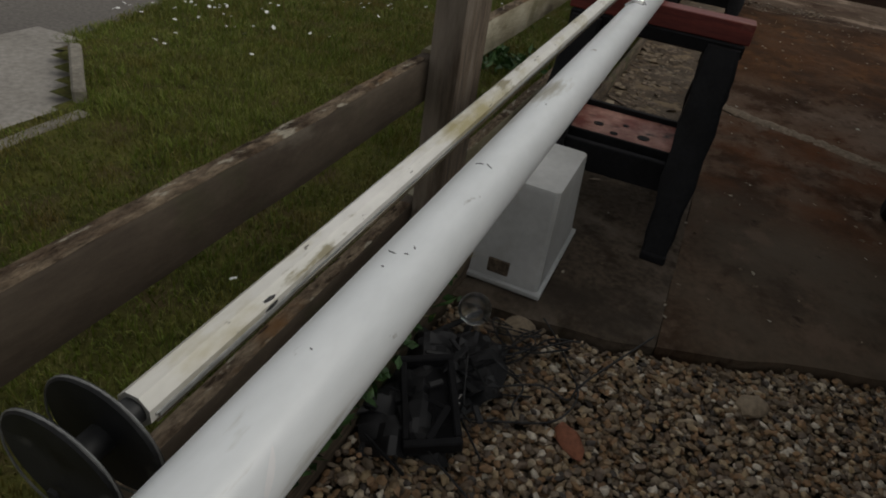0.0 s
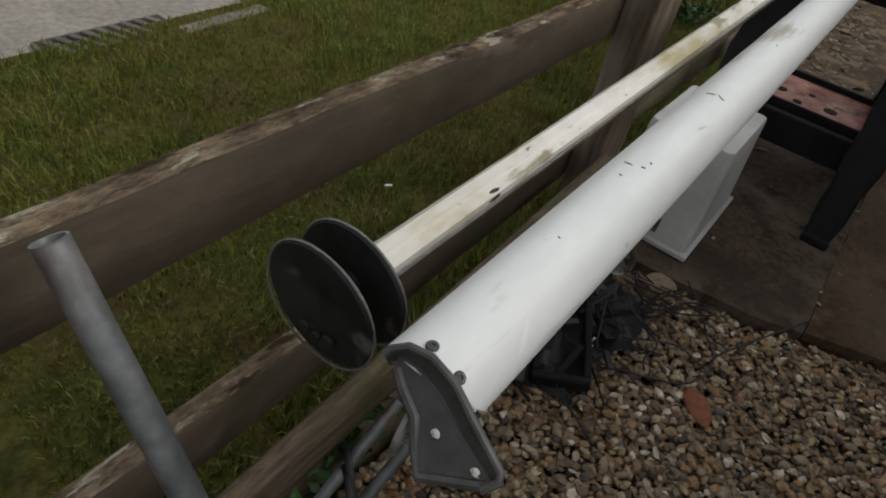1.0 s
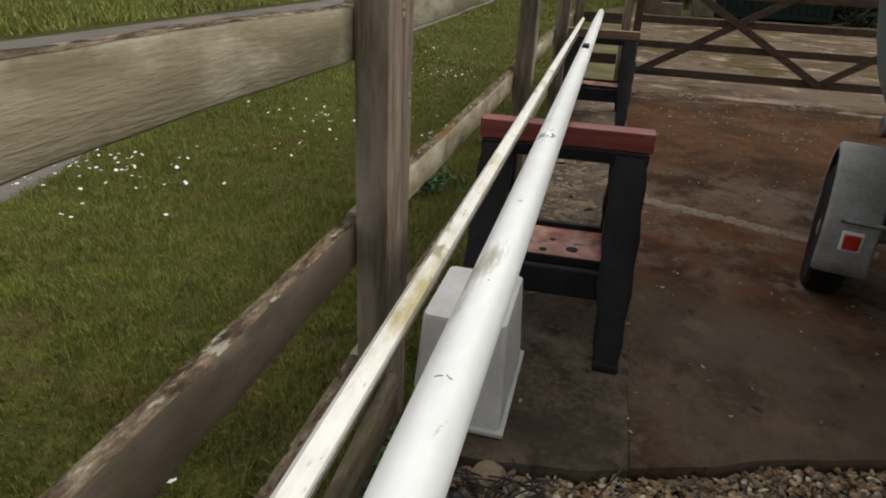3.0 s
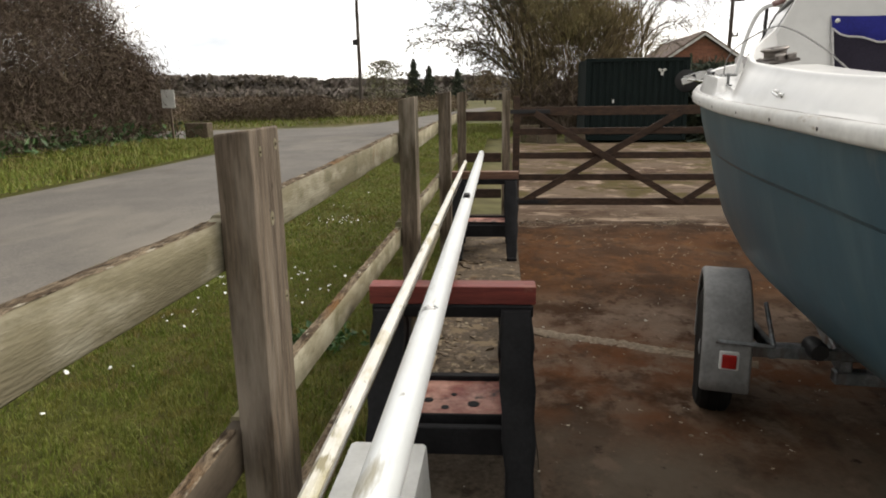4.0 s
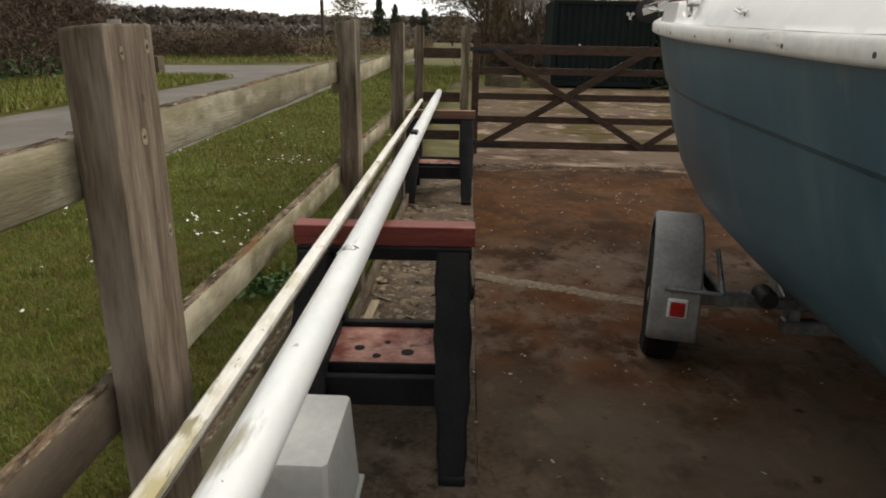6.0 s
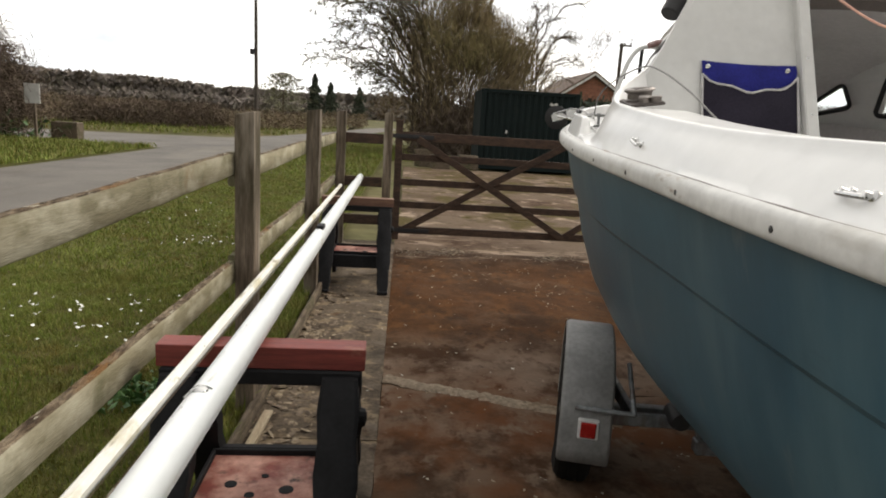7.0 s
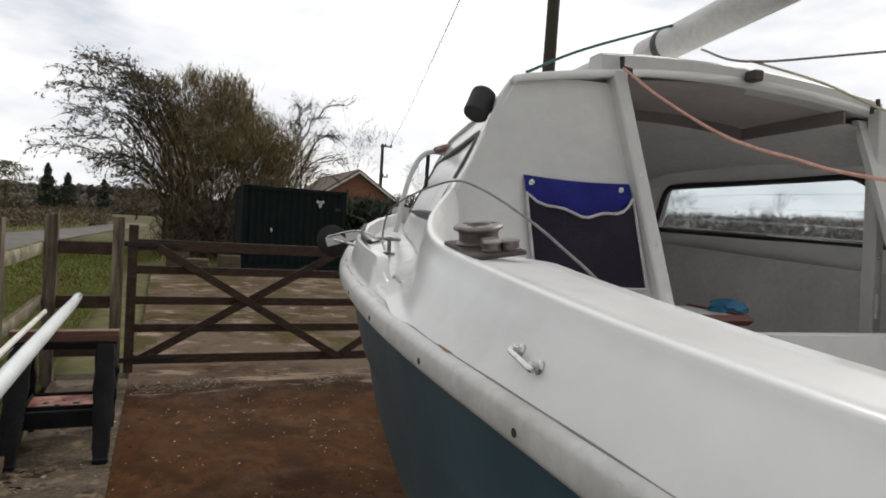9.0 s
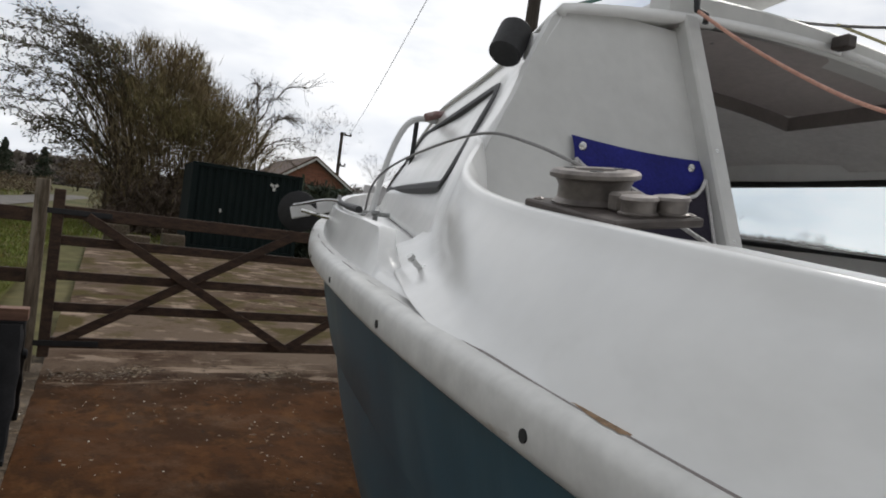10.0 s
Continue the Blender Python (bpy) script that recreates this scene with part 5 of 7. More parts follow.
# ---------------------------------------------------------------- boat
PHI = radians(5.5)
BC = Vector((2.70, 1.36, 0.0))
FWD, PORT = Vector((math.sin(PHI), math.cos(PHI), 0)), Vector((-math.cos(PHI), math.sin(PHI), 0))


def B(u, v, z):
    """A point of the boat: u to port of its middle line, v ahead of the cabin's aft face."""
    p = BC + PORT * u + FWD * v
    return Vector((p.x, p.y, z))


def half_beam(v):
    return smooth_interp(v, [-3.3, -2.5, -1.78, -1.15, -0.87, -0.5, 0, 0.32, 0.8, 1.4, 2.0, 2.6, 3.0, 3.3], [1.2, 1.28, 1.334, 1.363, 1.383, 1.388, 1.355, 1.306, 1.20, 1.01, 0.75, 0.44, 0.21, 0.0], 0.16)


def sheer(v):
    return smooth_interp(v, [-3.3, -1.78, -0.87, 0.0, 0.4, 1.4, 3.3], [1.385, 1.398, 1.428, 1.462, 1.478, 1.545, 1.70])


def keel(v):
    return smooth_interp(v, [-3.3, -1.5, 0.0, 1.2, 2.0, 2.6, 3.0, 3.3], [0.48, 0.38, 0.32, 0.34, 0.48, 0.82, 1.2, 1.66], 0.15)


def foot(v):
    """Where cabin side or coaming meets the side deck."""
    return smooth_interp(v, [-3.3, -1.8, -1.2, -0.87, -0.72, -0.58, -0.44, -0.3, -0.15, 0, 0.3, 0.75, 1.2, 1.6, 1.9, 2.2, 2.4], [1.185, 1.316, 1.344, 1.362, 1.362, 1.332, 1.282, 1.232, 1.18, 1.135, 1.05, 0.95, 0.87, 0.76, 0.64, 0.46, 0.3], 0.06)


def deck(v):
    return sheer(v) + 0.020 + 0.016 * min(1.0, max(0.0, (v + 0.9) / 0.7))


boat = thing("motor_sailer", "small teal hulled sailing boat with white cabin on a trailer", "boat", B(0, 0, 0.3))
T_ = [0, 0.04, 0.10, 0.18, 0.28, 0.40, 0.52, 0.66, 0.80, 0.815, 0.90, 1.0]
G_ = [0.05, 0.24, 0.42, 0.575, 0.715, 0.82, 0.88, 0.922, 0.950, 0.962, 0.982, 1.0]


def hull_pt(v, t, side):
    hb = half_beam(v) - 0.03
    g = float(np.interp(t, T_, G_))
    vee = min(1.0, max(0.0, (v - 0.6) / 2.4)) ** 1.3
    g = g * (1 - vee) + (0.04 + 0.96 * t ** 0.85) * vee
    zk, zs = keel(v), sheer(v)
    return B(side * hb * g, v, zk + (zs - zk) * t)


bm = BM()
vs_ = np.linspace(-3.3, 3.27, 70)
rows = [[hull_pt(v, t, 1) for t in T_[::-1]] + [hull_pt(v, t, -1) for t in T_] for v in vs_]
g = loft(bm, rows)
bm.faces.new(g[0])
part("hull", bm, M_HULL, boat, "chalky teal painted hull with a lapped strake", smooth=True, angle=28)

bm = BM()
for s in (1, -1):
    rows = []
    for v in np.linspace(-3.3, 3.25, 90):
        c = B(s * (half_beam(v) - 0.034), v, sheer(v))
        n_ = PORT * s
        rows.append([c + n_ * (0.034 * math.copysign(abs(math.cos(a)) ** 0.5, math.cos(a))) + Vector((0, 0, 0.024 * math.copysign(abs(math.sin(a)) ** 0.6, math.sin(a)))) for a in np.linspace(-2.0, 2.0, 15)])
    loft(bm, rows)
rub = part("rubbing_strake", bm, M_RUB, boat, "dirty cream rubbing strake", smooth=True, angle=70)
for v in (-1.776, -1.452, -1.152, -0.868, -0.55, -0.24, 0.07):
    bm = BM()
    lathe(bm, [(0.0048, -0.004), (0.0048, 0.0008)], B(half_beam(v), v, sheer(v) - 0.004), PORT, 10)
    part("plug_hole", bm, M_RUBBER, rub, "dark open fastening hole")
for s in (1, -1):
    bm = BM()
    tube(bm, [B(s * (foot(v) + 0.001 if v < -0.75 else half_beam(v) - 0.0205), v, sheer(v) + 0.0225 + 0.0012 * noise.noise(Vector((v * 9, s, 0)))) for v in np.linspace(-3.25, 0.3, 90)], [0.0016 + 0.0012 * noise.noise(Vector((v * 7, s, 5))) for v in np.linspace(-3.25, 0.3, 90)], 5)
    part("sealant_line", bm, M_LIP, rub, "greyish dirty seam above the strake", smooth=True)
# a broken chip in the strake beside the seam
bm = BM()
rows = []
for k in range(13):
    v = -0.940 + 0.055 * k / 12
    w = 0.0062 * math.sin(math.pi * min(1.0, (12 - k) / 8.5) * 0.5) * min(1.0, (k + 0.6) / 1.6) if k < 12 else 0.0006
    w *= 1 + 0.25 * noise.noise(Vector((k * 0.8, 0, 0)))
    rows.append([B(half_beam(v) - 0.021 + w * q, v, sheer(v) + 0.0245 - 0.0008 * q) for q in (0, 0.5, 1)])
loft(bm, rows)
part("broken_chip", bm, M_CHIP, rub, "brown broken chip in the strake")

# side decks with a raised toe moulding, and foredeck
bm = BM()
for s in (1, -1):
    rows = []
    for v in list(np.linspace(-0.82, -0.46, 12)) + list(np.linspace(-0.44, -0.24, 26)) + list(np.linspace(-0.2, 2.3, 44)):
        hb, f_ = half_beam(v) - 0.03, foot(v)
        toe = (0.056 if s > 0 else 0.02) * (lambda q: q * q * (3 - 2 * q))(min(1.0, max(0.0, (v + 0.385) / 0.085)))
        pts = [(hb, sheer(v) + 0.012), (hb - 0.010 - 0.2 * toe, deck(v) + toe), (hb - 0.018 - 0.2 * toe, deck(v) + toe + 0.003), (hb - 0.036 - 0.2 * toe, deck(v) + toe), (hb - 0.055, deck(v) + 0.004)]
        w = max(0.0, hb - 0.055 - f_)
        pts += [(hb - 0.055 - w * 0.35, deck(v)), (hb - 0.055 - w * 0.8, deck(v) + 0.004), (hb - 0.055 - w - 0.02, deck(v) + 0.012)]
        rows.append([B(s * u, v, z) for u, z in pts])
    loft(bm, rows)
rows = []
for v in np.linspace(2.28, 3.25, 16):
    hb = max(0.01, half_beam(v) - 0.03)
    rows.append([B(u, v, deck(v) + 0.03 * (1 - (u / hb) ** 2)) for u in np.linspace(hb, -hb, 11)])
loft(bm, rows)
part("deck", bm, M_GELW, boat, "glossy white side decks and foredeck", smooth=True, angle=50)


def v_bulk(z):
    return -0.08 + 0.37 * (z - 1.755)


# cockpit coamings, sweeping up into the cabin side
bm = BM()
CV = [-3.25, -1.8, -1.5, -1.2, -0.9, -0.63, -0.43, -0.29, -0.17, -0.08, 0.08]
CT = [1.03, 1.236, 1.273, 1.293, 1.297, 1.286, 1.250, 1.195, 1.122, 1.07, 1.02]
CZ = [1.49, 1.508, 1.514, 1.534, 1.560, 1.584, 1.615, 1.657, 1.702, 1.736, 1.765]
CI = [0.90, 1.10, 1.135, 1.15, 1.145, 1.125, 1.105, 1.08, 1.05, 1.02, 0.98]
for s in (1, -1):
    rows = []
    for v in np.linspace(-3.25, 0.06, 90):
        f_, t_, zt, ti = foot(v), smooth_interp(v, CV, CT, 0.1), smooth_interp(v, CV, CZ, 0.1), smooth_interp(v, CV, CI, 0.1)
        zi = min(zt, 1.57) - 0.004
        out = 1 - min(1.0, max(0.0, (v + 0.78) / 0.25))
        zd = (sheer(v) + 0.021) * out + (deck(v) + 0.008) * (1 - out)
        fl = 0.046 * min(1.0, max(0.0, (v + 0.82) / 0.42))
        pts = [(f_ + fl * 1.2, zd - 0.004), (f_ + fl * 0.45, zd + fl * 0.22), (f_ - fl * 0.2, zd + fl * 0.75)]
        for q in (0.2, 0.4, 0.6, 0.8):
            sw = 0.004 * math.sin(math.pi * q)
            pts.append((f_ - fl * 0.2 + (t_ + 0.006 + fl * 0.2 - f_) * q + sw, zd + fl * 0.75 + (zt - 0.010 - zd - fl * 0.75) * q))
        pts += [(t_ + 0.006, zt - 0.010), (t_ + 0.0045, zt - 0.004), (t_ + 0.001, zt - 0.0008), (t_ - 0.007, zt)]
        drop = zt - zi
        pts += [(t_ - 0.022, zt - 0.002 - 0.25 * drop), (t_ - 0.035, zt - 0.75 * drop), (min(t_ - 0.05, ti + 0.03), zi), (ti, zi), (ti - 0.01, zi - 0.006), (ti - 0.016, zi - 0.03), (ti - 0.03, 1.10)]
        rows.append([B(s * u, v, z) for u, z in pts])
    loft(bm, rows)
part("coaming", bm, M_GELW, boat, "glossy white moulded cockpit coaming", smooth=True, angle=60)

# cabin sides with window openings
ROOFV = [-0.1, 0.0, 0.8, 1.3, 1.6, 1.9, 2.2, 2.4]
ROOFZ = [2.06, 2.06, 2.05, 2.02, 1.93, 1.78, 1.64, 1.60]


def eave(v):
    return smooth_interp(v, ROOFV, ROOFZ, 0.08)


def wall_pt(v, t, s, off=0.0):
    """On the leaning cabin side: t from the deck (0) to the eave (1)."""
    zd = deck(max(v, 0)) + 0.012
    z = zd + (eave(v) - zd) * t
    vv = max(v, v_bulk(z) + 0.004)
    f_ = foot(vv) if vv > 0.0 else 1.135 - 0.2 * vv
    lean = float(np.interp(t, [0, 0.1, 0.24, 0.35, 0.45, 0.60, 0.78, 1.0], [0, 0.022, 0.048, 0.078, 0.108, 0.155, 0.20, 0.262])) * (eave(v) - zd) / 0.55
    return B(s * (f_ - lean + off), vv, z)


def slant(v, t, v0, v1, t0, t1):
    """The window's aft edge leans forward with the bulkhead."""
    if v0 > 1.0 or not 0 <= v <= v1:
        return v
    k = min(1.0, max(0.0, (t - t0) / (t1 - t0)))
    return v + 0.2 * k * (min(1.0, v / v0) if v < v0 else (v1 - v) / (v1 - v0)) - 0.19 * k * max(0.0, (v - v0) / (v1 - v0))


WV = [-0.1, 0.0, 0.06, 0.12, 0.2, 0.3, 0.5, 0.7, 0.9, 1.1, 1.3, 1.48, 1.56, 1.68, 1.8, 1.93, 2.0, 2.1, 2.25, 2.38]
WT = [0, 0.03, 0.1, 0.17, 0.25, 0.36, 0.45, 0.55, 0.68, 0.76, 0.86, 0.95, 1.0]
for s in (1, -1):
    bm = BM()
    rows = [[wall_pt(slant(v, t, 0.10, 1.53, 0.235, 0.775), t, s) for t in WT] for v in WV]
    loft(bm, rows, skip=lambda i, j: (0.12 <= WV[i] and WV[i + 1] <= 1.48 and 0.25 <= WT[j] and WT[j + 1] <= 0.76) or (1.68 <= WV[i] and WV[i + 1] <= 1.93 and 0.45 <= WT[j] and WT[j + 1] <= 0.95))
    ob = part("cabin_side", bm, M_GELW, boat, smooth=True, angle=50)
    mod = ob.modifiers.new("thickness", "SOLIDIFY")
    mod.thickness, mod.offset = 0.012, 0
    for v0, v1, t0, t1 in ((0.10, 1.53, 0.235, 0.775), (1.66, 1.95, 0.435, 0.935)):
        loop = []
        rc = 0.06
        for cv, ct, a0 in ((v1 - rc, t1 - rc * 1.6, 0), (v0 + rc, t1 - rc * 1.6, 90), (v0 + rc, t0 + rc * 1.6, 180), (v1 - rc, t0 + rc * 1.6, 270)):
            for q in range(6):
                a = radians(a0 + q * 18)
                loop.append((cv + rc * math.cos(a), ct + rc * 1.6 * math.sin(a)))
        bm = BM()
        tube(bm, [wall_pt(slant(v, t, v0, v1, t0, t1), t, s, -0.002) for v, t in loop + loop[:1]], 0.017, 8, False)
        win = part("window_frame", bm, M_RUBBER, boat, "black rubber window surround", smooth=True)
        bm = BM()
        n1 = [[wall_pt(slant(v0 + (v1 - v0) * i / 12, t0 + (t1 - t0) * j / 4, v0, v1, t0, t1), t0 + (t1 - t0) * j / 4, s, 0.001) for j in range(5)] for i in range(13)]
        loft(bm, n1)
        # large port pane: the sky reflection is put in as opaque white
        white = s > 0 and v0 < 1.0
        pane = part("pane", bm, M_GELW if white else M_PANE, win, "opaque white pane standing for reflected sky" if white else "clear acrylic window pane")
        pane.visible_shadow = False
        mod = pane.modifiers.new("thickness", "SOLIDIFY")
        mod.thickness = 0.004

# aft bulkhead halves, door posts, cambered header, roof and hatch
for s in (1, -1):
    bm = BM()
    out = [(0.50, 1.05), (0.50, 2.095), (0.70, 2.088), (0.84, 2.078), (0.868, 2.066), (0.893, 2.040), (0.912, 2.007), (0.955, 1.926), (0.997, 1.84), (1.043, 1.757), (1.075, 1.70), (1.10, 1.64), (1.12, 1.58), (1.12, 1.05)]
    plate(bm, [B(s * u, v_bulk(z), z) for u, z in out], FWD * 0.025)
    part("bulkhead", bm, M_GELM, boat, "plain off-white cabin bulkhead")
    bm = BM()
    if s > 0:
        beam(bm, B(0.460, v_bulk(1.10) - 0.012, 1.10), B(0.52, v_bulk(2.13) - 0.012, 2.13), 0.045, 0.05, 0.005, FWD)
    else:
        beam(bm, B(-0.605, 0.01, 1.10), B(-0.55, 0.01, 2.13), 0.045, 0.05, 0.005, FWD)
    post = part("door_post", bm, M_GELM, boat, "grey-white door frame post")
    for z in (1.25, 1.4, 1.6, 1.8):
        bm = BM()
        lathe(bm, [(0.006, 0), (0.004, 0.003)], B(0.462 + 0.058 * (z - 1.1), v_bulk(z) - 0.037, z) if s > 0 else B(-0.603 + 0.053 * (z - 1.1), -0.016, z), -FWD, 8)
        part("rivet", bm, M_STEEL, post)
    bm = BM()
    beam(bm, B(0.47, v_bulk(1.36) - 0.043, 1.38), B(0.478, v_bulk(1.50) - 0.043, 1.47), 0.025, 0.012, 0.003, FWD) if s > 0 else beam(bm, B(-0.59, -0.02, 1.38), B(-0.585, -0.02, 1.47), 0.025, 0.012, 0.003, FWD)
    part("door_slide", bm, M_RUB, post)


def header_z(u):
    return 2.180 + 0.034 * (1 - (u / 0.58) ** 2) - 0.012 * (0.5 - u)


bm = BM()
rows = []
for u in np.linspace(-0.585, 0.585, 25):
    zt = header_z(u)
    rows.append([B(u, vv, z) for vv, z in ((0.03, zt - 0.068), (0.025, zt - 0.062), (0.025, zt - 0.008), (0.033, zt), (0.10, zt), (0.10, zt - 0.068))])
g = loft(bm, rows, closed=True)
bm.faces.new(g[0][::-1])
bm.faces.new(g[-1])
part("door_header", bm, M_GELM, boat, "cambered white header beam above the doorway", smooth=True, angle=35)
bm = BM()
box(bm, -0.018, 0.018, -0.03, 0.02, 0, 0.035, 0.004, Matrix.Translation(B(0.03, 0.0, 2.155)) @ Matrix.Rotation(-PHI, 4, "Z"))
part("header_latch", bm, M_TUFNOL, boat, "small brown wooden latch block")
for s in (1, -1):
    bm = BM()
    tube(bm, [B(s * 0.53, 0.0, 2.165), B(s * 0.53, -0.005, 2.135), B(s * 0.50, -0.005, 2.13), B(s * 0.50, -0.005, 2.11)], 0.008, 6)
    part("hatch_runner_end", bm, M_RUBBER, boat)
bm = BM()
for s in (1, -1):
    rows = []
    for v in np.linspace(0.02, 2.38, 30):
        e = wall_pt(v, 1.0, s)
        ue = abs((e - BC).dot(PORT))
        ze = e.z
        zc = ze + 0.095 * min(1, ue / 0.8)
        rows.append([B(s * (ue + 0.012), v, ze - 0.012), B(s * (ue + 0.006), v, ze + 0.004)] + [B(s * ue * q, v, ze + 0.006 + (zc - ze) * (1 - q * q)) for q in (0.96, 0.85, 0.7, 0.5, 0.3, 0.15, 0.0)])
    loft(bm, rows)
ob = part("roof", bm, M_GELW, boat, "white cabin roof", smooth=True, angle=50)
mod = ob.modifiers.new("thickness", "SOLIDIFY")
mod.thickness, mod.offset = 0.02, 0
bm = BM()
rows = []
for v in np.linspace(0.06, 0.95, 8):
    rows.append([B(u, v, header_z(u) - 0.006 - 0.02 * v) for u in np.linspace(-0.57, 0.57, 15)])
loft(bm, rows)
ob = part("sliding_hatch", bm, M_GELW, boat, "white raised sliding hatch", smooth=True)
mod = ob.modifiers.new("thickness", "SOLIDIFY")
mod.thickness, mod.offset = 0.03, -1

# headliner round the square hatch opening, the hatch's underside above it and the lip between
HU, HV = 0.415, 0.515


def liner_z(u, v):
    return eave(v) + 0.042 - 0.165 * u * u


def under_roof(u, v):
    return eave(v) - 0.014 + 0.095 * (1 - (u / 0.87) ** 2)


bm = BM()
rows = []
for v in np.linspace(HV, 2.2, 16):
    ue = abs((wall_pt(v, 0.88, 1) - BC).dot(PORT)) - 0.012
    rows.append([B(ue * q, v, liner_z(ue * q, v)) for q in np.linspace(1, -1, 25)])
loft(bm, rows)
for s, inner in ((1, 0.56), (-1, HU)):
    loft(bm, [[B(s * (inner + (abs((wall_pt(v, 0.88, 1) - BC).dot(PORT)) - 0.012 - inner) * q), v, liner_z(inner + (0.87 - inner) * q, v)) for q in np.linspace(0, 1, 9)] for v in np.linspace(0.03, HV, 6)])
part("headliner", bm, M_LINER, boat, "plain grey cabin headliner", smooth=True)
bm = BM()
loft(bm, [[B(u, v, under_roof(u, v)) for u in np.linspace(-0.47, 0.56, 13)] for v in np.linspace(0.035, HV + 0.05, 6)])
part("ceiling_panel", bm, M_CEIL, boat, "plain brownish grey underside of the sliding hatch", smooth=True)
for pts in ([(u, HV) for u in np.linspace(0.55, -HU, 12)], [(-HU, v) for v in np.linspace(HV, 0.03, 5)]):
    bm = BM()
    loft(bm, [[B(u, v, liner_z(u, v) - 0.003), B(u, v, under_roof(u, v) + 0.002)] for u, v in pts])
    # the lip's dark brown carries the soft shade round the opening
    lip = part("hatch_lip", bm, M_LIP, boat, "lip of the hatch opening, shade put into its brown")
    mod = lip.modifiers.new("thickness", "SOLIDIFY")
    mod.thickness, mod.offset = 0.008, 0
bm = BM()
box(bm, -0.013, 0.013, -0.006, 0.006, -0.004, 0.004, 0.002, Matrix.Translation(B(-0.634, 0.504, liner_z(0.634, 0.504) - 0.003)) @ Matrix.Rotation(-PHI, 4, "Z"))
part("liner_fitting", bm, M_RUBBER, boat, "small dark fitting on the headliner")

# inside: grey lining, berth, sole, sill and cockpit well
for s in (1, -1):
    bm = BM()
    rows = []
    for v in np.linspace(0.0, 2.2, 14):
        f_ = foot(v) - 0.04
        rows.append([B(s * u, v, z) for u, z in ((f_, deck(v) + 0.02), (f_ - 0.02, 1.35), (f_ - 0.05, 1.18), (max(0.05, f_ - 0.5), 1.17), (max(0.04, f_ - 0.5), 0.85))])
    loft(bm, rows)
    part("berth_moulding", bm, M_LINER, boat, "grey lined cabin side and berth", smooth=True, angle=40)
bm = BM()
rows = [[B(u, v, 0.86) for u in (-w, w)] for v, w in ((-0.02, 0.9), (0.9, 0.62), (1.8, 0.30))]
loft(bm, rows)
rows = [[B(u, v, 0.98) for u in (-1.05, 1.05)] for v in (-3.2, -0.04)]
loft(bm, rows)
part("sole", bm, M_LINER, boat, "plain grey cabin and cockpit sole")
bm = BM()
rows = []
for u in np.linspace(-0.75, 0.75, 9):
    rows.append([B(u, 1.95, z) for z in (0.86, 1.2, 1.72)])
loft(bm, rows)
part("fore_bulkhead", bm, M_LINER, boat)
bm = BM()
plate(bm, [B(u, v_bulk(1.3) - 0.02, z) for u, z in ((0.5, 0.98), (0.5, 1.36), (-0.5, 1.36), (-0.5, 0.98))], FWD * 0.06)
part("door_sill", bm, M_GELM, boat, "white raised sill below the doorway")
bm = BM()
plate(bm, [B(u, v, 1.362) for u, v in ((0.40, 0.02), (0.40, 0.30), (-0.02, 0.30), (-0.02, 0.02))], (0, 0, 0.012))
chart = part("chart_table", bm, M_GELM, boat, "white table top with varnished edge")
bm = BM()
tube(bm, [B(u, v, 1.364) for u, v in ((0.41, 0.0), (-0.03, 0.0), (-0.03, 0.31))], 0.018, 4)
part("table_fiddle", bm, M_VARNISH, chart, "varnished red-brown edge strip")

# deck gear
def handle(v, z, length, label, tilt=0.004):
    bm = BM()
    def on_side(vv, zz):
        za, zb = sheer(vv) + 0.021, smooth_interp(vv, CV, CZ, 0.1) - 0.01
        ua, ub = foot(vv), smooth_interp(vv, CV, CT, 0.1) + 0.006
        return B(ua + (ub - ua) * (zz - za) / (zb - za) + 0.003, vv, zz)

    a, b = on_side(v - length / 2, z - tilt), on_side(v + length / 2, z + tilt)
    tube(bm, curve_pts([a - (b - a) * 0.12 + PORT * 0.011, a + PORT * 0.013, a + PORT * 0.013 + (b - a) * 0.5, b + PORT * 0.013, b + (b - a) * 0.12 + PORT * 0.011], 8), 0.0034, 8)
    ob = part("handle", bm, M_STEEL, boat, label, smooth=True)
    for p in (a, b):
        bm = BM()
        lathe(bm, [(0.008, -0.006), (0.008, 0.002), (0.0045, 0.004), (0.004, 0.013)], p, PORT + Vector((0, 0, 0.3)), 12)
        part("handle_base", bm, M_STEEL, ob, smooth=True)


handle(-1.860, 1.450, 0.036, "polished steel lacing handle", 0.0)
handle(-1.113, 1.479, 0.048, "polished steel lacing handle")


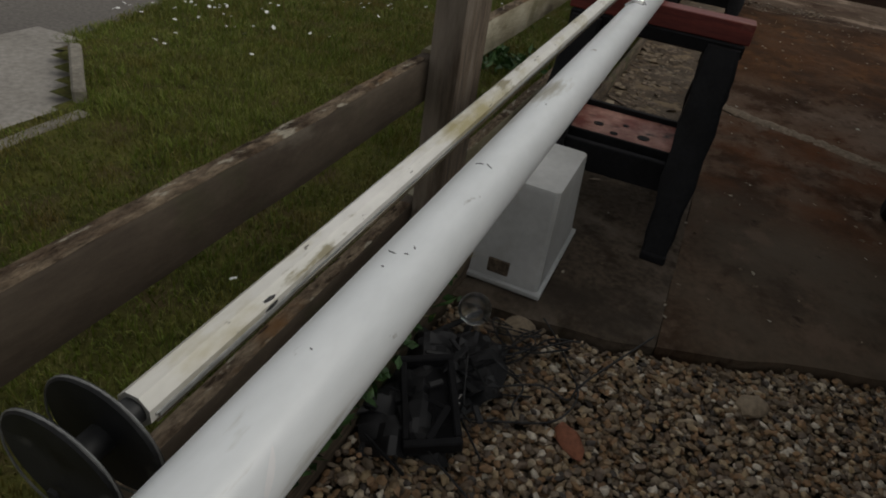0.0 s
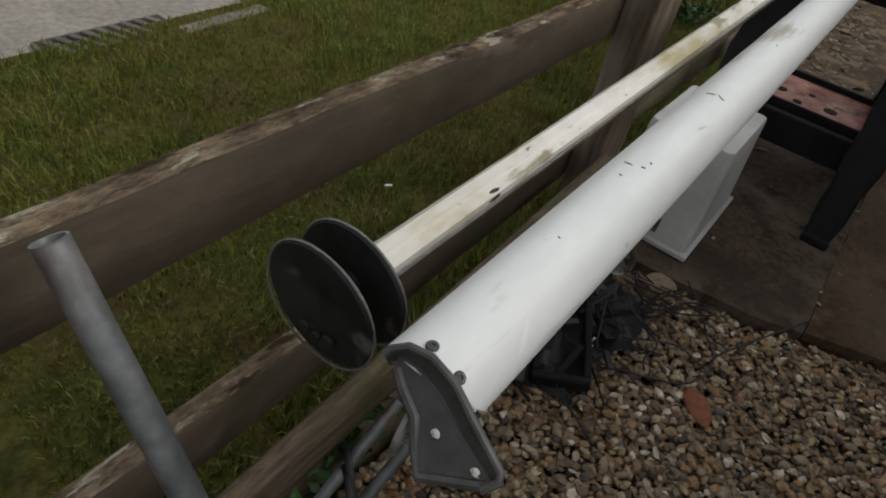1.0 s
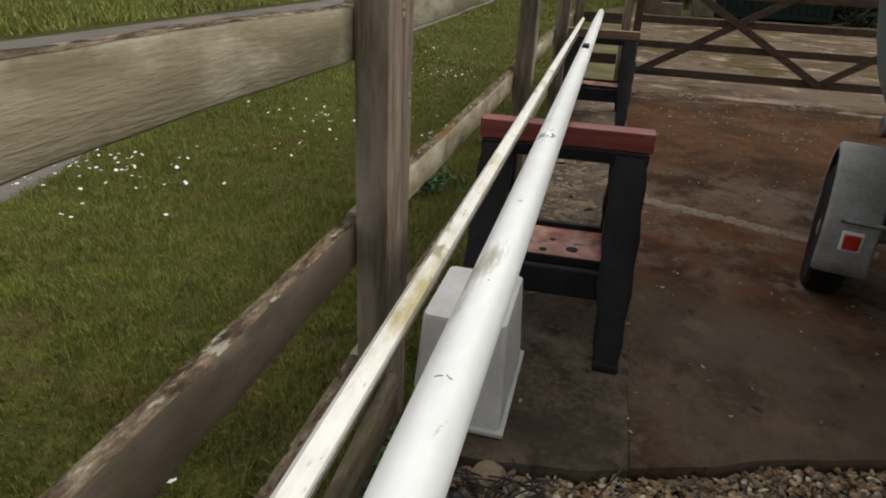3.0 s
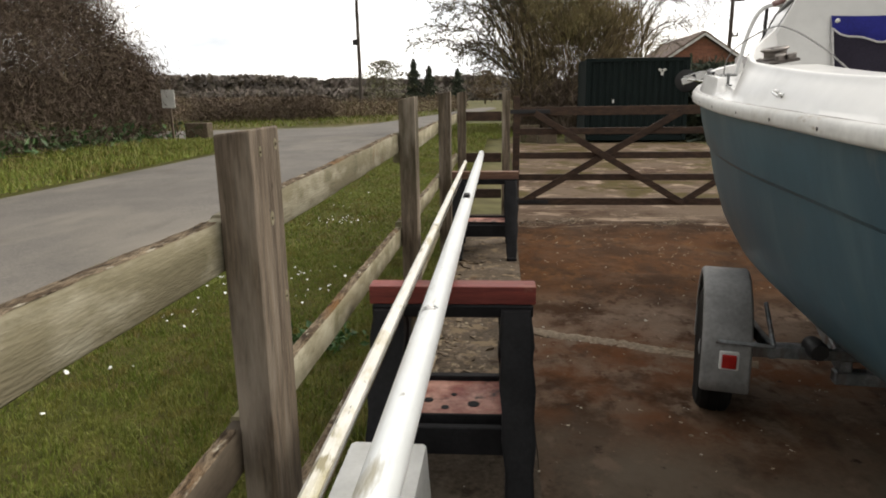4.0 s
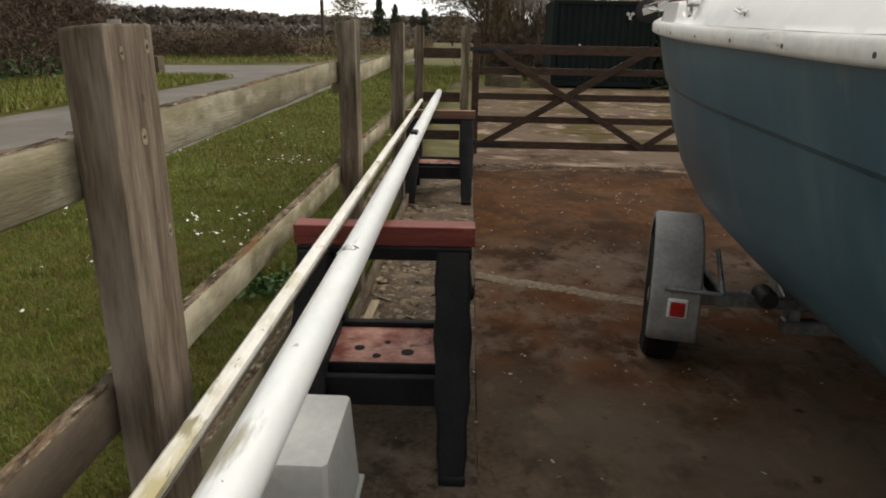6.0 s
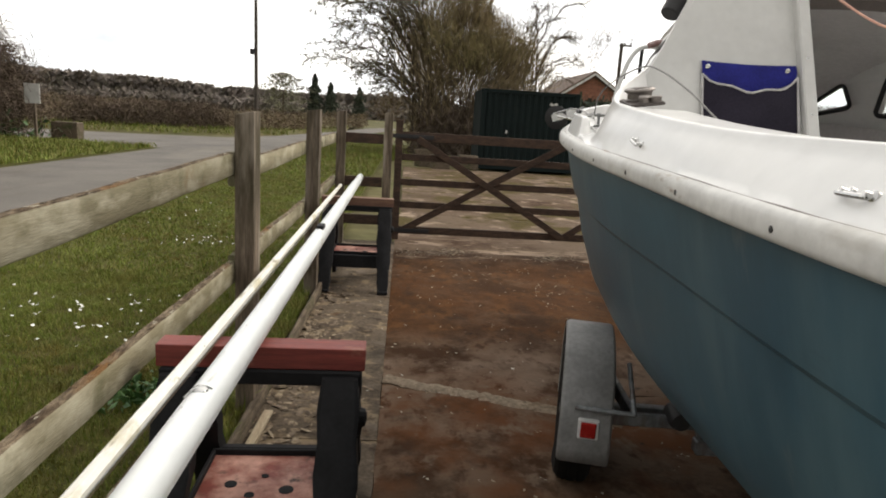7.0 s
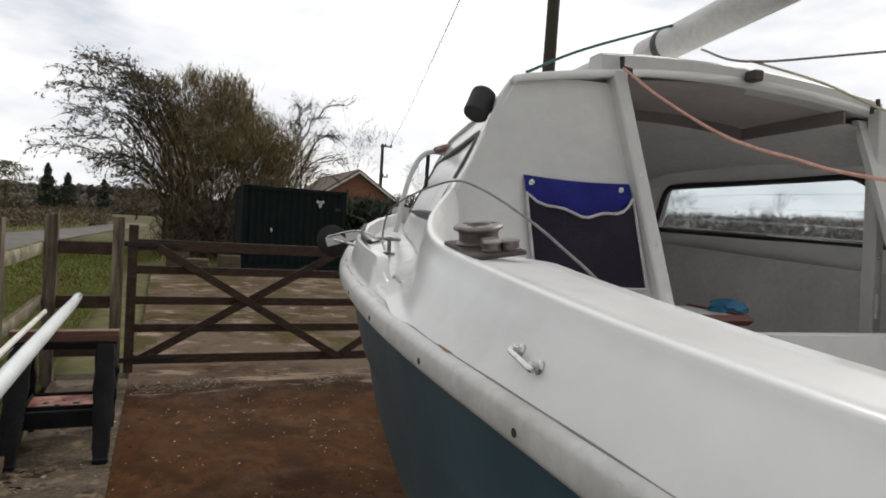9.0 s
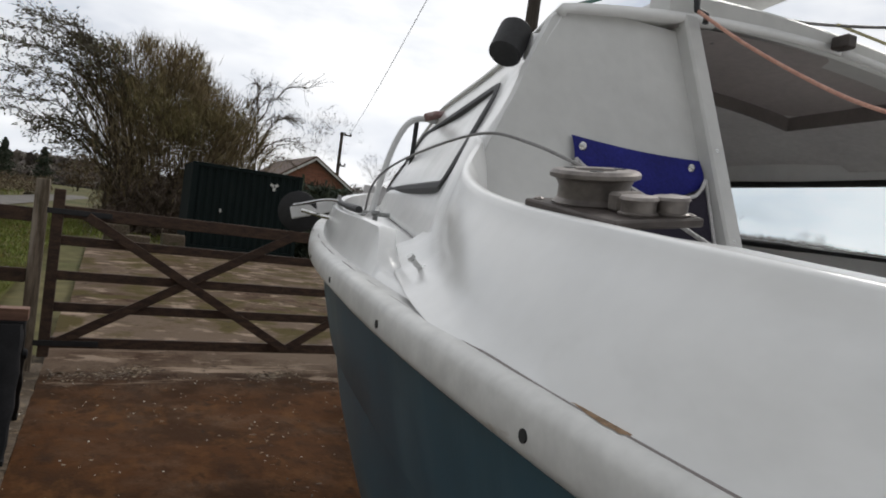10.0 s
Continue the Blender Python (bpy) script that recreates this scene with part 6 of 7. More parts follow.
def fit_winch():
    c = B(1.238, -0.716, 1.587)
    tilt = Matrix.Rotation(math.radians(-7), 3, PORT) @ Matrix.Rotation(math.radians(-9), 3, FWD)
    up = tilt @ Vector((0, 0, 1))
    bm = BM()
    m = Matrix.Translation(c) @ tilt.to_4x4() @ Matrix.Rotation(PHI * -1, 4, "Z")
    box(bm, -0.046, 0.044, -0.088, 0.060, -0.006, 0.002, 0.0018, m)
    pad = part("winch_pad", bm, M_TUFNOL, boat, "stained brown winch mounting pad")
    bm = BM()
    lathe(bm, [(0.038, 0.001), (0.039, 0.004), (0.034, 0.008), (0.033, 0.019), (0.036, 0.025), (0.042, 0.0275), (0.042, 0.031), (0.039, 0.034), (0.020, 0.034), (0.018, 0.028), (0.003, 0.028)], c + tilt @ FWD * 0.010, up, 28)
    drum = part("winch_drum", bm, M_WINCH, pad, "tarnished sheet winch drum", smooth=True, angle=40)
    for k in range(3):
        a = k * math.tau / 3 + 0.5
        bm = BM()
        lathe(bm, [(0.0058, 0.0335), (0.0058, 0.0346), (0.001, 0.0346)], c + tilt @ FWD * (0.010 + 0.027 * math.cos(a)) + tilt @ PORT * (0.027 * math.sin(a)), up, 12)
        part("bolt_recess", bm, M_RUBBER, drum)
    bm = BM()
    box(bm, -0.014, 0.014, -0.048, -0.03, 0.001, 0.019, 0.003, m)
    part("winch_bracket", bm, M_WINCH, pad)
    for du, dv in ((0.004, -0.062), (-0.024, -0.068)):
        bm = BM()
        lathe(bm, [(0.016, 0.001), (0.017, 0.004), (0.0145, 0.005), (0.0145, 0.013), (0.0165, 0.0155), (0.015, 0.018), (0.007, 0.019)], c + tilt @ FWD * dv + tilt @ PORT * du, up, 16)
        part("cam_cleat", bm, M_WINCH, pad, smooth=True, angle=40)
    for dx, dy in ((-0.036, 0.05), (0.036, 0.05), (-0.036, -0.078)):
        bm = BM()
        lathe(bm, [(0.0055, 0.0015), (0.0055, 0.003), (0.003, 0.0045), (0.0005, 0.0045)], c + tilt @ PORT * dx + tilt @ FWD * dy, up, 8)
        part("pad_screw", bm, M_WINCH, pad)


fit_winch()

# small eye bolts, fairlead and block on the side deck
for p, d in ((Vector((1.356, 1.051, 1.502)), Vector((-0.7, 0.0, 0.6))), ):
    bm = BM()
    lathe(bm, [(0.009, -0.006), (0.009, 0.0), (0.0035, 0.002), (0.0035, 0.018), (0.006, 0.02), (0.005, 0.025)], p + Vector((0.010, 0, -0.010)), d, 10)
    part("eye_bolt", bm, M_STEEL, boat, smooth=True)
bm = BM()
p = Vector((1.60, 1.82, deck(0.45) - 0.004))
lathe(bm, [(0.02, 0), (0.02, 0.006), (0.007, 0.01), (0.007, 0.045), (0.013, 0.05), (0.010, 0.058)], p, (0, 0, 1), 12)
tube(bm, [p + Vector((-0.035, 0.02, 0.05)), p + Vector((0.035, -0.01, 0.05))], 0.006, 8)
part("deck_cleat", bm, M_ALLOY, boat, "dull alloy mooring cleat", smooth=True)
bm = BM()
rows = [B(half_beam(v) - 0.066, v, deck(v) + 0.068) for v in np.linspace(-0.06, 0.75, 14)]
tube(bm, rows, 0.007, 8)
part("toe_track", bm, M_RUBBER, boat, "dark metal track on the toe moulding", smooth=True)
bm = BM()
c = B(1.297, -0.106, 1.495)
lathe(bm, [(0.016, 0), (0.018, 0.01), (0.018, 0.03), (0.012, 0.035)], c, (0, 0, 1), 12)
part("black_stopper", bm, M_RUBBER, boat, "small black track stop", smooth=True)
wheel_c = Vector((1.448, 1.98, 1.545))
bm = BM()
lathe(bm, [(0.050, -0.004), (0.054, -0.002), (0.054, 0.002), (0.050, 0.004)], wheel_c, (0.45, 0.85, 0.1), 28)
sheave = part("bow_sheave", bm, M_RUBBER, boat, "dark round block wheel over the gunwale", smooth=True, angle=40)
bm = BM()
m = Matrix.Translation(wheel_c) @ look((0, 0, 0), (0.35, -0.16, 0.12)).to_3x3().to_4x4()
box(bm, -0.008, 0.008, -0.016, 0.016, -0.10, 0.02, 0.003, m)
part("sheave_cheek", bm, M_WHITEPL, sheave, "white plastic cheek plate")
bm = BM()
tube(bm, curve_pts([(1.42, 1.93, 1.56), (1.50, 1.86, 1.585), (1.56, 1.81, 1.56), (1.60, 1.86, 1.53)], 8), 0.004, 6)
tube(bm, curve_pts([(1.45, 1.95, 1.55), (1.50, 1.84, 1.54), (1.55, 1.78, 1.555), (1.545, 1.72, 1.56)], 8), 0.006, 6)
part("fairlead_shackle", bm, M_STEEL, boat, smooth=True)

# pulpit hoop and lamp on the cabin shoulder
bm = BM()
tube(bm, curve_pts([(1.895, 2.6, 1.58), (1.92, 2.6, 1.72), (1.955, 2.6, 1.85), (2.00, 2.6, 1.935), (2.06, 2.59, 1.965), (2.16, 2.57, 1.955)], 8), 0.012, 10)
part("grab_hoop", bm, M_WHITEPL, boat, "white tubular handrail hoop", smooth=True)
bm = BM()
tube(bm, [(2.035, 2.6, 1.955), (2.03, 2.6, 1.60)], 0.010, 8)
part("hoop_strut", bm, M_RUBBER, boat, smooth=True)
bm = BM()
lathe(bm, [(0.010, -0.05), (0.016, -0.046), (0.017, 0.0), (0.011, 0.03), (0.008, 0.05), (0.003, 0.055)], (2.10, 2.57, 1.985), (0.9, -0.1, 0.35), 14)
part("fog_horn", bm, M_HORN, boat, "faded red and white hand horn", smooth=True)
lamp = Vector((1.785, 1.585, 1.998))
bm = BM()
lathe(bm, [(0.034, -0.045), (0.039, -0.04), (0.040, 0.038), (0.034, 0.045)], lamp, Vector((0.45, 0.25, 0.85)), 18)
part("side_lamp", bm, M_RUBBER, boat, "black housing of a navigation lamp", smooth=True, angle=40)
bm = BM()
lathe(bm, [(0.03, 0), (0.036, 0.02), (0.03, 0.03)], lamp + Vector((0.035, -0.02, -0.005)), (0.9, -0.2, -0.1), 14)
part("lamp_mount", bm, M_WHITEPL, boat, smooth=True)
for k in range(5):
    bm = BM()
    c = B(0.80 - 0.11 * k, 0.12, 2.075 + 0.012 * k)
    lathe(bm, [(0.008, 0), (0.008, 0.01), (0.004, 0.018)], c, (0, 0, 1), 8)
    part("roof_fitting", bm, M_CAST, boat, smooth=True)

# canvas pockets snapped to the bulkhead
def pocket(name, u0, u1, label):
    th = thing(name, label, "canvas pocket", B((u0 + u1) / 2, v_bulk(1.6) - 0.02, 1.49), group="canvas pockets on the bulkhead")
    zt, zb = 1.775, 1.475

    def P(u, z, off=0.0):
        return B(u, v_bulk(z) - 0.006 - off, z)

    bm = BM()
    rows = []
    for i in range(13):
        t = i / 12
        u = u0 + (u1 - u0) * t
        top = zt - 0.006 * math.sin(math.pi * t)
        low = zt - 0.055 - 0.05 * math.sin(math.pi * t) ** 0.8
        rows.append([P(u, top + (low - top) * q, 0.006 * math.sin(q * 2.5)) for q in (0, 0.25, 0.5, 0.75, 1)])
    loft(bm, rows)
    part("flap", bm, M_BLUE, th, "royal blue canvas top band", smooth=True)
    bm = BM()
    rows = []
    for i in range(15):
        t = i / 14
        u = u0 + (u1 - u0) * t
        sag = zt - 0.05 - 0.055 * math.sin(math.pi * t) ** 0.7 - 0.006 * math.sin(t * 17)
        bel = 0.028 * math.sin(math.pi * t) ** 0.7
        rows.append([P(u, sag + (zb - sag) * q, 0.007 + bel * (1 - q) ** 0.6 + 0.006 * math.sin(q * 9 + t * 7) * math.sin(math.pi * t)) for q in (0, 0.12, 0.25, 0.4, 0.55, 0.7, 0.85, 1)])
    loft(bm, rows)
    body = part("pouch", bm, M_NAVY, th, "sagging dark navy pouch", smooth=True)
    bm = BM()
    tube(bm, [r[0] - FWD * 0.002 for r in rows], 0.004, 6)
    part("piping", bm, M_PIPING, body, "pale grey edge binding", smooth=True)
    for edge in (rows[0], rows[-1], [r[-1] for r in rows]):
        bm = BM()
        tube(bm, [p - FWD * 0.003 for p in edge], 0.0042, 6)
        part("piping", bm, M_PIPING, body, "pale grey edge binding", smooth=True)
    for u in (u0 + (u1 - u0) * 0.06, u0 + (u1 - u0) * 0.90):
        bm = BM()
        lathe(bm, [(0.0085, 0), (0.0095, 0.002), (0.006, 0.005), (0.002, 0.006)], P(u, zt - 0.022, 0.006), -FWD, 14)
        part("snap_stud", bm, M_STEEL, th, "round metal press stud", smooth=True)
    return th


pocket("canvas_pocket", 0.872, 0.528, "blue and navy canvas pocket with grey piping on the bulkhead")
pocket("canvas_pocket", -0.56, -0.90, "blue and navy canvas pocket on the far side of the doorway")

# spar stowed along the roof, ropes and wires
sparob = thing("stowed_spar", "grey-white alloy spar stowed above the cabin roof", "spar", (2.66, 1.0, 2.3))
bm = BM()
SA, SB = B(0.06, 0.56, 2.368), B(0.0, -3.0, 2.665)
tube(bm, [SA + (SB - SA) * t for t in np.linspace(0, 1, 12)], 0.062, 24, True)
part("tube", bm, M_RUB, sparob, smooth=True, angle=50)
bm = BM()
lathe(bm, [(0.064, 0.0), (0.066, 0.004), (0.066, 0.03), (0.063, 0.034)], SA + (SB - SA) * 0.03, SB - SA, 24)
part("band", bm, M_CAST, sparob, smooth=True)
bm = BM()
box(bm, -0.03, 0.03, -0.03, 0.03, -0.02, 0.05, 0.006, Matrix.Translation(SA + Vector((-0.02, 0.02, -0.05))))
part("chock", bm, M_TUFNOL, sparob, "brown wooden chock")


def rope(name, ctrl, r, mat, label, n=14):
    bm = BM()
    tube(bm, curve_pts(ctrl, n), r, 7)
    return solo(name, bm, mat, label, "rope", smooth=True)


rope("pink_rope", [B(0.53 - 0.2588 * q, -0.01 - 0.966 * q, z) for q, z in ((0.0, 2.13), (0.116, 2.042), (0.241, 1.96), (0.352, 1.896), (0.451, 1.854), (0.541, 1.825), (0.623, 1.796), (0.739, 1.769), (0.841, 1.752), (1.1, 1.74), (1.5, 1.78))], 0.0042, M_ROPEP, "faded pink rope slung from the cabin roof corner")
rope("yellow_rope", [B(0.015, 0.035, 2.235), B(-0.20, -0.06, 2.17), B(-0.38, -0.14, 2.09), B(-0.62, -0.2, 2.05), B(-1.0, -0.3, 2.05)], 0.0042, M_ROPEY, "pale yellow rope hanging over the roof edge")
rope("green_line", [B(0.80, 0.10, 2.105), B(0.55, 0.20, 2.235), B(0.10, 0.34, 2.425)], 0.005, M_ROPEG, "dark green line from the roof to the spar")
rope("dark_line", [B(-0.05, 0.36, 2.36), B(0.02, 0.05, 2.235), B(-0.3, -0.1, 2.27), B(-1.0, -0.5, 2.36)], 0.0045, M_WIRE, "dark thin line crossing above the roof")
rope("bent_wire", [Vector((1.60, 1.90, 1.56)), Vector((1.602, 1.86, 1.645)), Vector((1.607, 1.70, 1.700)), Vector((1.616, 1.395, 1.739)), Vector((1.622, 1.21, 1.711)), Vector((1.629, 0.993, 1.639)), Vector((1.633, 0.866, 1.585)), Vector((1.637, 0.75, 1.529)), Vector((1.64, 0.68, 1.47))], 0.003, M_WIRE, "stiff grey wire arching from foredeck into the cockpit")
bm = BM()
bmesh.ops.create_icosphere(bm, subdivisions=3, radius=1.0)
for v in bm.verts:
    v.co = B(-0.07, 0.14, 1.385) + Vector((v.co.x * 0.07, v.co.y * 0.06, max(-0.4, v.co.z) * 0.035)) * (1 + 0.3 * noise.noise(v.co * 2.5))
solo("blue_cloth", bm, M_CLOTHB, "crumpled blue cloth on the cabin table", "cloth", smooth=True)

# ---------------------------------------------------------------- trailer
trailer = thing("boat_trailer", "galvanised boat trailer with grey mudguards under the hull", "trailer", (2.7, 2, 0))


def trailer_wheel(s):
    cu, cv = 1.140, 0.185
    c = B(s * cu, cv, 0.306)
    fw = Matrix.Rotation(radians(-8.5), 3, "Z") @ FWD
    pt = Matrix.Rotation(radians(-8.5), 3, "Z") @ PORT
    ax = pt * s
    hub = c - fw * 0.040 - Vector((0, 0, 0.040))
    bm = BM()
    lathe(bm, [(0.159, -0.065), (0.212, -0.075), (0.276, -0.073), (0.297, -0.058), (0.304, -0.03), (0.300, -0.027), (0.300, -0.018), (0.305, -0.015), (0.305, 0.015), (0.300, 0.018), (0.300, 0.027), (0.304, 0.03), (0.297, 0.058), (0.276, 0.073), (0.212, 0.075), (0.159, 0.065)], hub, ax, 48)
    for vert in bm.verts:
        if vert.co.z < 0.018:
            side = (vert.co - hub).dot(ax)
            vert.co += ax * side * (0.018 - vert.co.z) * 5.0
            vert.co.z = 0.018
    w = part("wheel", bm, M_TYRE, trailer, "dusty black tyre", smooth=True, angle=30)
    bm = BM()
    lathe(bm, [(0.155, -0.06), (0.16, 0.062), (0.145, 0.058), (0.12, 0.045), (0.07, 0.05), (0.04, 0.065), (0.02, 0.07)], hub, ax, 28)
    part("rim", bm, M_GALV, w, smooth=True, angle=40)
    bm = BM()
    rows = []
    for a in np.linspace(-17, 200, 28):
        r0 = 0.350
        base = c - fw * (r0 * math.cos(radians(a)) * 1.03) + Vector((0, 0, r0 * math.sin(radians(a))))
        if a < 0:
            base = c - fw * (r0 * 1.03) + Vector((0, 0, r0 * math.sin(radians(a)) * 1.2))
        inw = (c - base).normalized()
        rows.append([base + ax * q + inw * d for q, d in ((-0.135, 0.03), (-0.13, 0.006), (-0.12, 0), (0.058, 0), (0.068, 0.005), (0.074, 0.016), (0.074, 0.035))])
    loft(bm, rows)
    mg = part("mudguard", bm, M_GUARD, trailer, "scuffed grey plastic mudguard", smooth=True, angle=50)
    mod = mg.modifiers.new("thickness", "SOLIDIFY")
    mod.thickness = 0.006
    lc = c - fw * 0.358 + Vector((0, 0, 0.028)) - pt * s * 0.040
    m = Matrix.Translation(lc) @ Matrix.Rotation(-PHI - radians(8.5), 4, "Z")
    bm = BM()
    box(bm, -0.041, 0.041, -0.012, 0.01, -0.042, 0.042, 0.005, m)
    part("rear_lamp", bm, M_WHITEPL, mg, "square rear lamp with white surround")
    bm = BM()
    box(bm, -0.030, 0.030, -0.022, -0.010, -0.032, 0.032, 0.004, m)
    part("lens", bm, M_REDLENS, mg, "square red lamp lens")
    bm = BM()
    tube(bm, [lc + Vector((0, 0, 0.085)) + pt * s * 0.06, lc + Vector((0, 0, 0.083)) - pt * s * 0.17], 0.010, 8)
    tube(bm, [lc + Vector((0, 0, 0.083)) - pt * s * 0.17, lc + Vector((0, 0, 0.20)) - pt * s * 0.16 + fw * 0.25], 0.010, 8)
    part("mudguard_stay", bm, M_GALV, trailer, smooth=True)


trailer_wheel(1)
trailer_wheel(-1)
for s in (1, -1):
    bm = BM()
    beam(bm, B(s * 0.66, -0.12, 0.30), B(s * 0.42, 1.0, 0.27), 0.05, 0.08, 0.006)
    beam(bm, B(s * 0.42, 1.0, 0.27), B(0.03 * s, 3.9, 0.30), 0.05, 0.08, 0.006)
    part("side_member", bm, M_GALV, trailer)
for v in (-0.1, 0.185, 0.9):
    bm = BM()
    beam(bm, B({-0.1: 0.70, 0.185: 1.0, 0.9: 0.45}[v], v, 0.26), B(-{-0.1: 0.70, 0.185: 1.0, 0.9: 0.45}[v], v, 0.26), 0.06, 0.06, 0.006)
    part("cross_member", bm, M_GALV, trailer)
for s in (1, -1):
    bm = BM()
    beam(bm, B(s * 1.06, -0.13, 0.37), B(s * 0.60, -0.13, 0.37), 0.03, 0.05, 0.004)
    part("lamp_beam", bm, M_GALV, trailer, "galvanised cross beam behind the mudguard")
    bm = BM()
    beam(bm, B(s * 0.96, -0.12, 0.36), B(s * 0.96, 0.5, 0.36), 0.03, 0.06, 0.004)
    part("outrigger", bm, M_GALV, trailer)
    bm = BM()
    lathe(bm, [(0.035, -0.06), (0.042, -0.04), (0.042, 0.04), (0.035, 0.06)], B(s * 0.80, -0.14, 0.40), FWD, 16)
    part("side_roller", bm, M_RUBBER, trailer, "black rubber bilge roller", smooth=True)
for s in (1, -1):
    for v in (0.05, 0.9):
        bm = BM()
        beam(bm, B(s * (0.50 - 0.12 * v), v, 0.27), B(s * (0.50 - 0.12 * v), v, 0.37), 0.04, 0.04, 0.004)
        part("bunk_post", bm, M_GALV, trailer)
        bm = BM()
        beam(bm, B(s * (0.50 - 0.12 * v), v - 0.15, 0.385), B(s * (0.50 - 0.12 * v), v + 0.15, 0.385), 0.08, 0.04, 0.006)
        part("bunk_pad", bm, M_RUBBER, trailer)
for v in (0.3, 1.1):
    bm = BM()
    lathe(bm, [(0.04, -0.1), (0.05, -0.05), (0.03, 0.0), (0.05, 0.05), (0.04, 0.1)], B(0, v, 0.26), PORT, 14)
    part("keel_roller", bm, M_RUBBER, trailer, smooth=True)
bm = BM()
lathe(bm, [(0.09, -0.03), (0.10, 0), (0.09, 0.03)], B(0.12, 3.7, 0.10), PORT, 18)
tube(bm, [B(0.12, 3.7, 0.1), B(0.12, 3.7, 0.6)], 0.022, 8)
part("jockey_wheel", bm, M_GALV, trailer, smooth=True)


# ---------------------------------------------------------------- trees, hedges, far things
def grow(bm, p, d, length, r, depth, rng, tips, spread=0.55, up=0.12, kids=(2, 4), seg=4):
    """A limb of bent segments that forks at its end; the ends are kept for leaves."""
    pts, rad = [Vector(p)], [r]
    for k in range(3):
        d = (d + Vector(rng.normal(0, 0.16, 3).tolist()) + Vector((0, 0, up * 0.4))).normalized()
        pts.append(pts[-1] + d * length / 3)
        rad.append(r * (1 - 0.16 * (k + 1)))
    tube(bm, pts, rad, seg if r > 0.02 else 3, False)
    if depth == 0:
        tips.append((pts[1], pts[-1]))
        return
    for _ in range(int(rng.integers(*kids)) + 1):
        nd = (d + Vector(rng.normal(0, spread, 3).tolist()) + Vector((0, 0, up))).normalized()
        start = pts[int(rng.integers(2, 4))]
        grow(bm, start, nd, length * rng.uniform(0.62, 0.85), rad[-1] * rng.uniform(0.6, 0.8), depth - 1, rng, tips, spread, up, kids, seg)


def tree(name, base, label, seed, height, trunks, depth, leaf_mat, leaf, per_tip, lean=(0, 0), spread=0.5, up=0.12, r=0.09, slim=0.05, scatter_r=0.3):
    rng = np.random.default_rng(seed)
    t = thing(name, label, "tree", base)
    bm = BM()
    tips = []
    for k in range(trunks):
        a = 2 * math.pi * k / trunks + rng.uniform(0, 1)
        d = Vector((0.35 * math.cos(a) + lean[0], 0.35 * math.sin(a) + lean[1], 1)).normalized()
        p = Vector(base) + Vector((0.3 * math.cos(a), 0.3 * math.sin(a), -0.1)) * (1 if trunks > 1 else 0)
        grow(bm, p, d, height * rng.uniform(0.28, 0.36), r * rng.uniform(0.7, 1.2), depth, rng, tips, spread, up)
    part("trunk", bm, M_BARK, t, "branching trunk and limbs", smooth=True, angle=80)
    if per_tip:
        V, F = [], []
        for a, b in tips:
            for _ in range(per_tip):
                c = np.array(a.lerp(b, rng.uniform(0.2, 1.3))) + rng.normal(0, scatter_r, 3) * rng.uniform(0.2, 1.0)
                d = np.array(b - a) / (b - a).length + rng.normal(0, 0.45, 3)
                d /= np.linalg.norm(d)
                e = np.cross(d, rng.normal(0, 1, 3))
                e /= np.linalg.norm(e)
                s = leaf * rng.uniform(0.6, 1.5)
                k = len(V)
                V += [tuple(c - d * s), tuple(c + e * s * slim), tuple(c + d * s), tuple(c - e * s * slim)]
                F += [(k, k + 1, k + 2), (k, k + 2, k + 3)]
        part("crown", raw("crown", V, F, leaf_mat), leaf_mat, t, "loose crown of small leaves")
    return t


def twig_mass(name, count, place, size, mat, label, category, seed, thin=0.045, up=0.6, fan=None):
    """Bare brush: many thin slivers that mostly point upward, joined in one mesh."""
    rng = np.random.default_rng(seed)
    V, F = [], []
    for _ in range(count):
        c = np.array(place(rng))
        d = rng.normal(0, 1, 3) + np.array([0, 0, up * 2])
        if fan:
            d = rng.normal(0, 0.38, 3) + (c - np.array(fan)) / np.linalg.norm(c - np.array(fan))
        d /= np.linalg.norm(d)
        e = np.cross(d, rng.normal(0, 1, 3))
        e /= np.linalg.norm(e)
        s = size * rng.uniform(0.5, 1.6)
        k = len(V)
        V += [tuple(c - d * s - e * s * thin), tuple(c - d * s + e * s * thin), tuple(c + d * s)]
        F.append((k, k + 1, k + 2))
    return tagged(new(name, raw(name, V, F, mat)), label, category, kind="stuff")


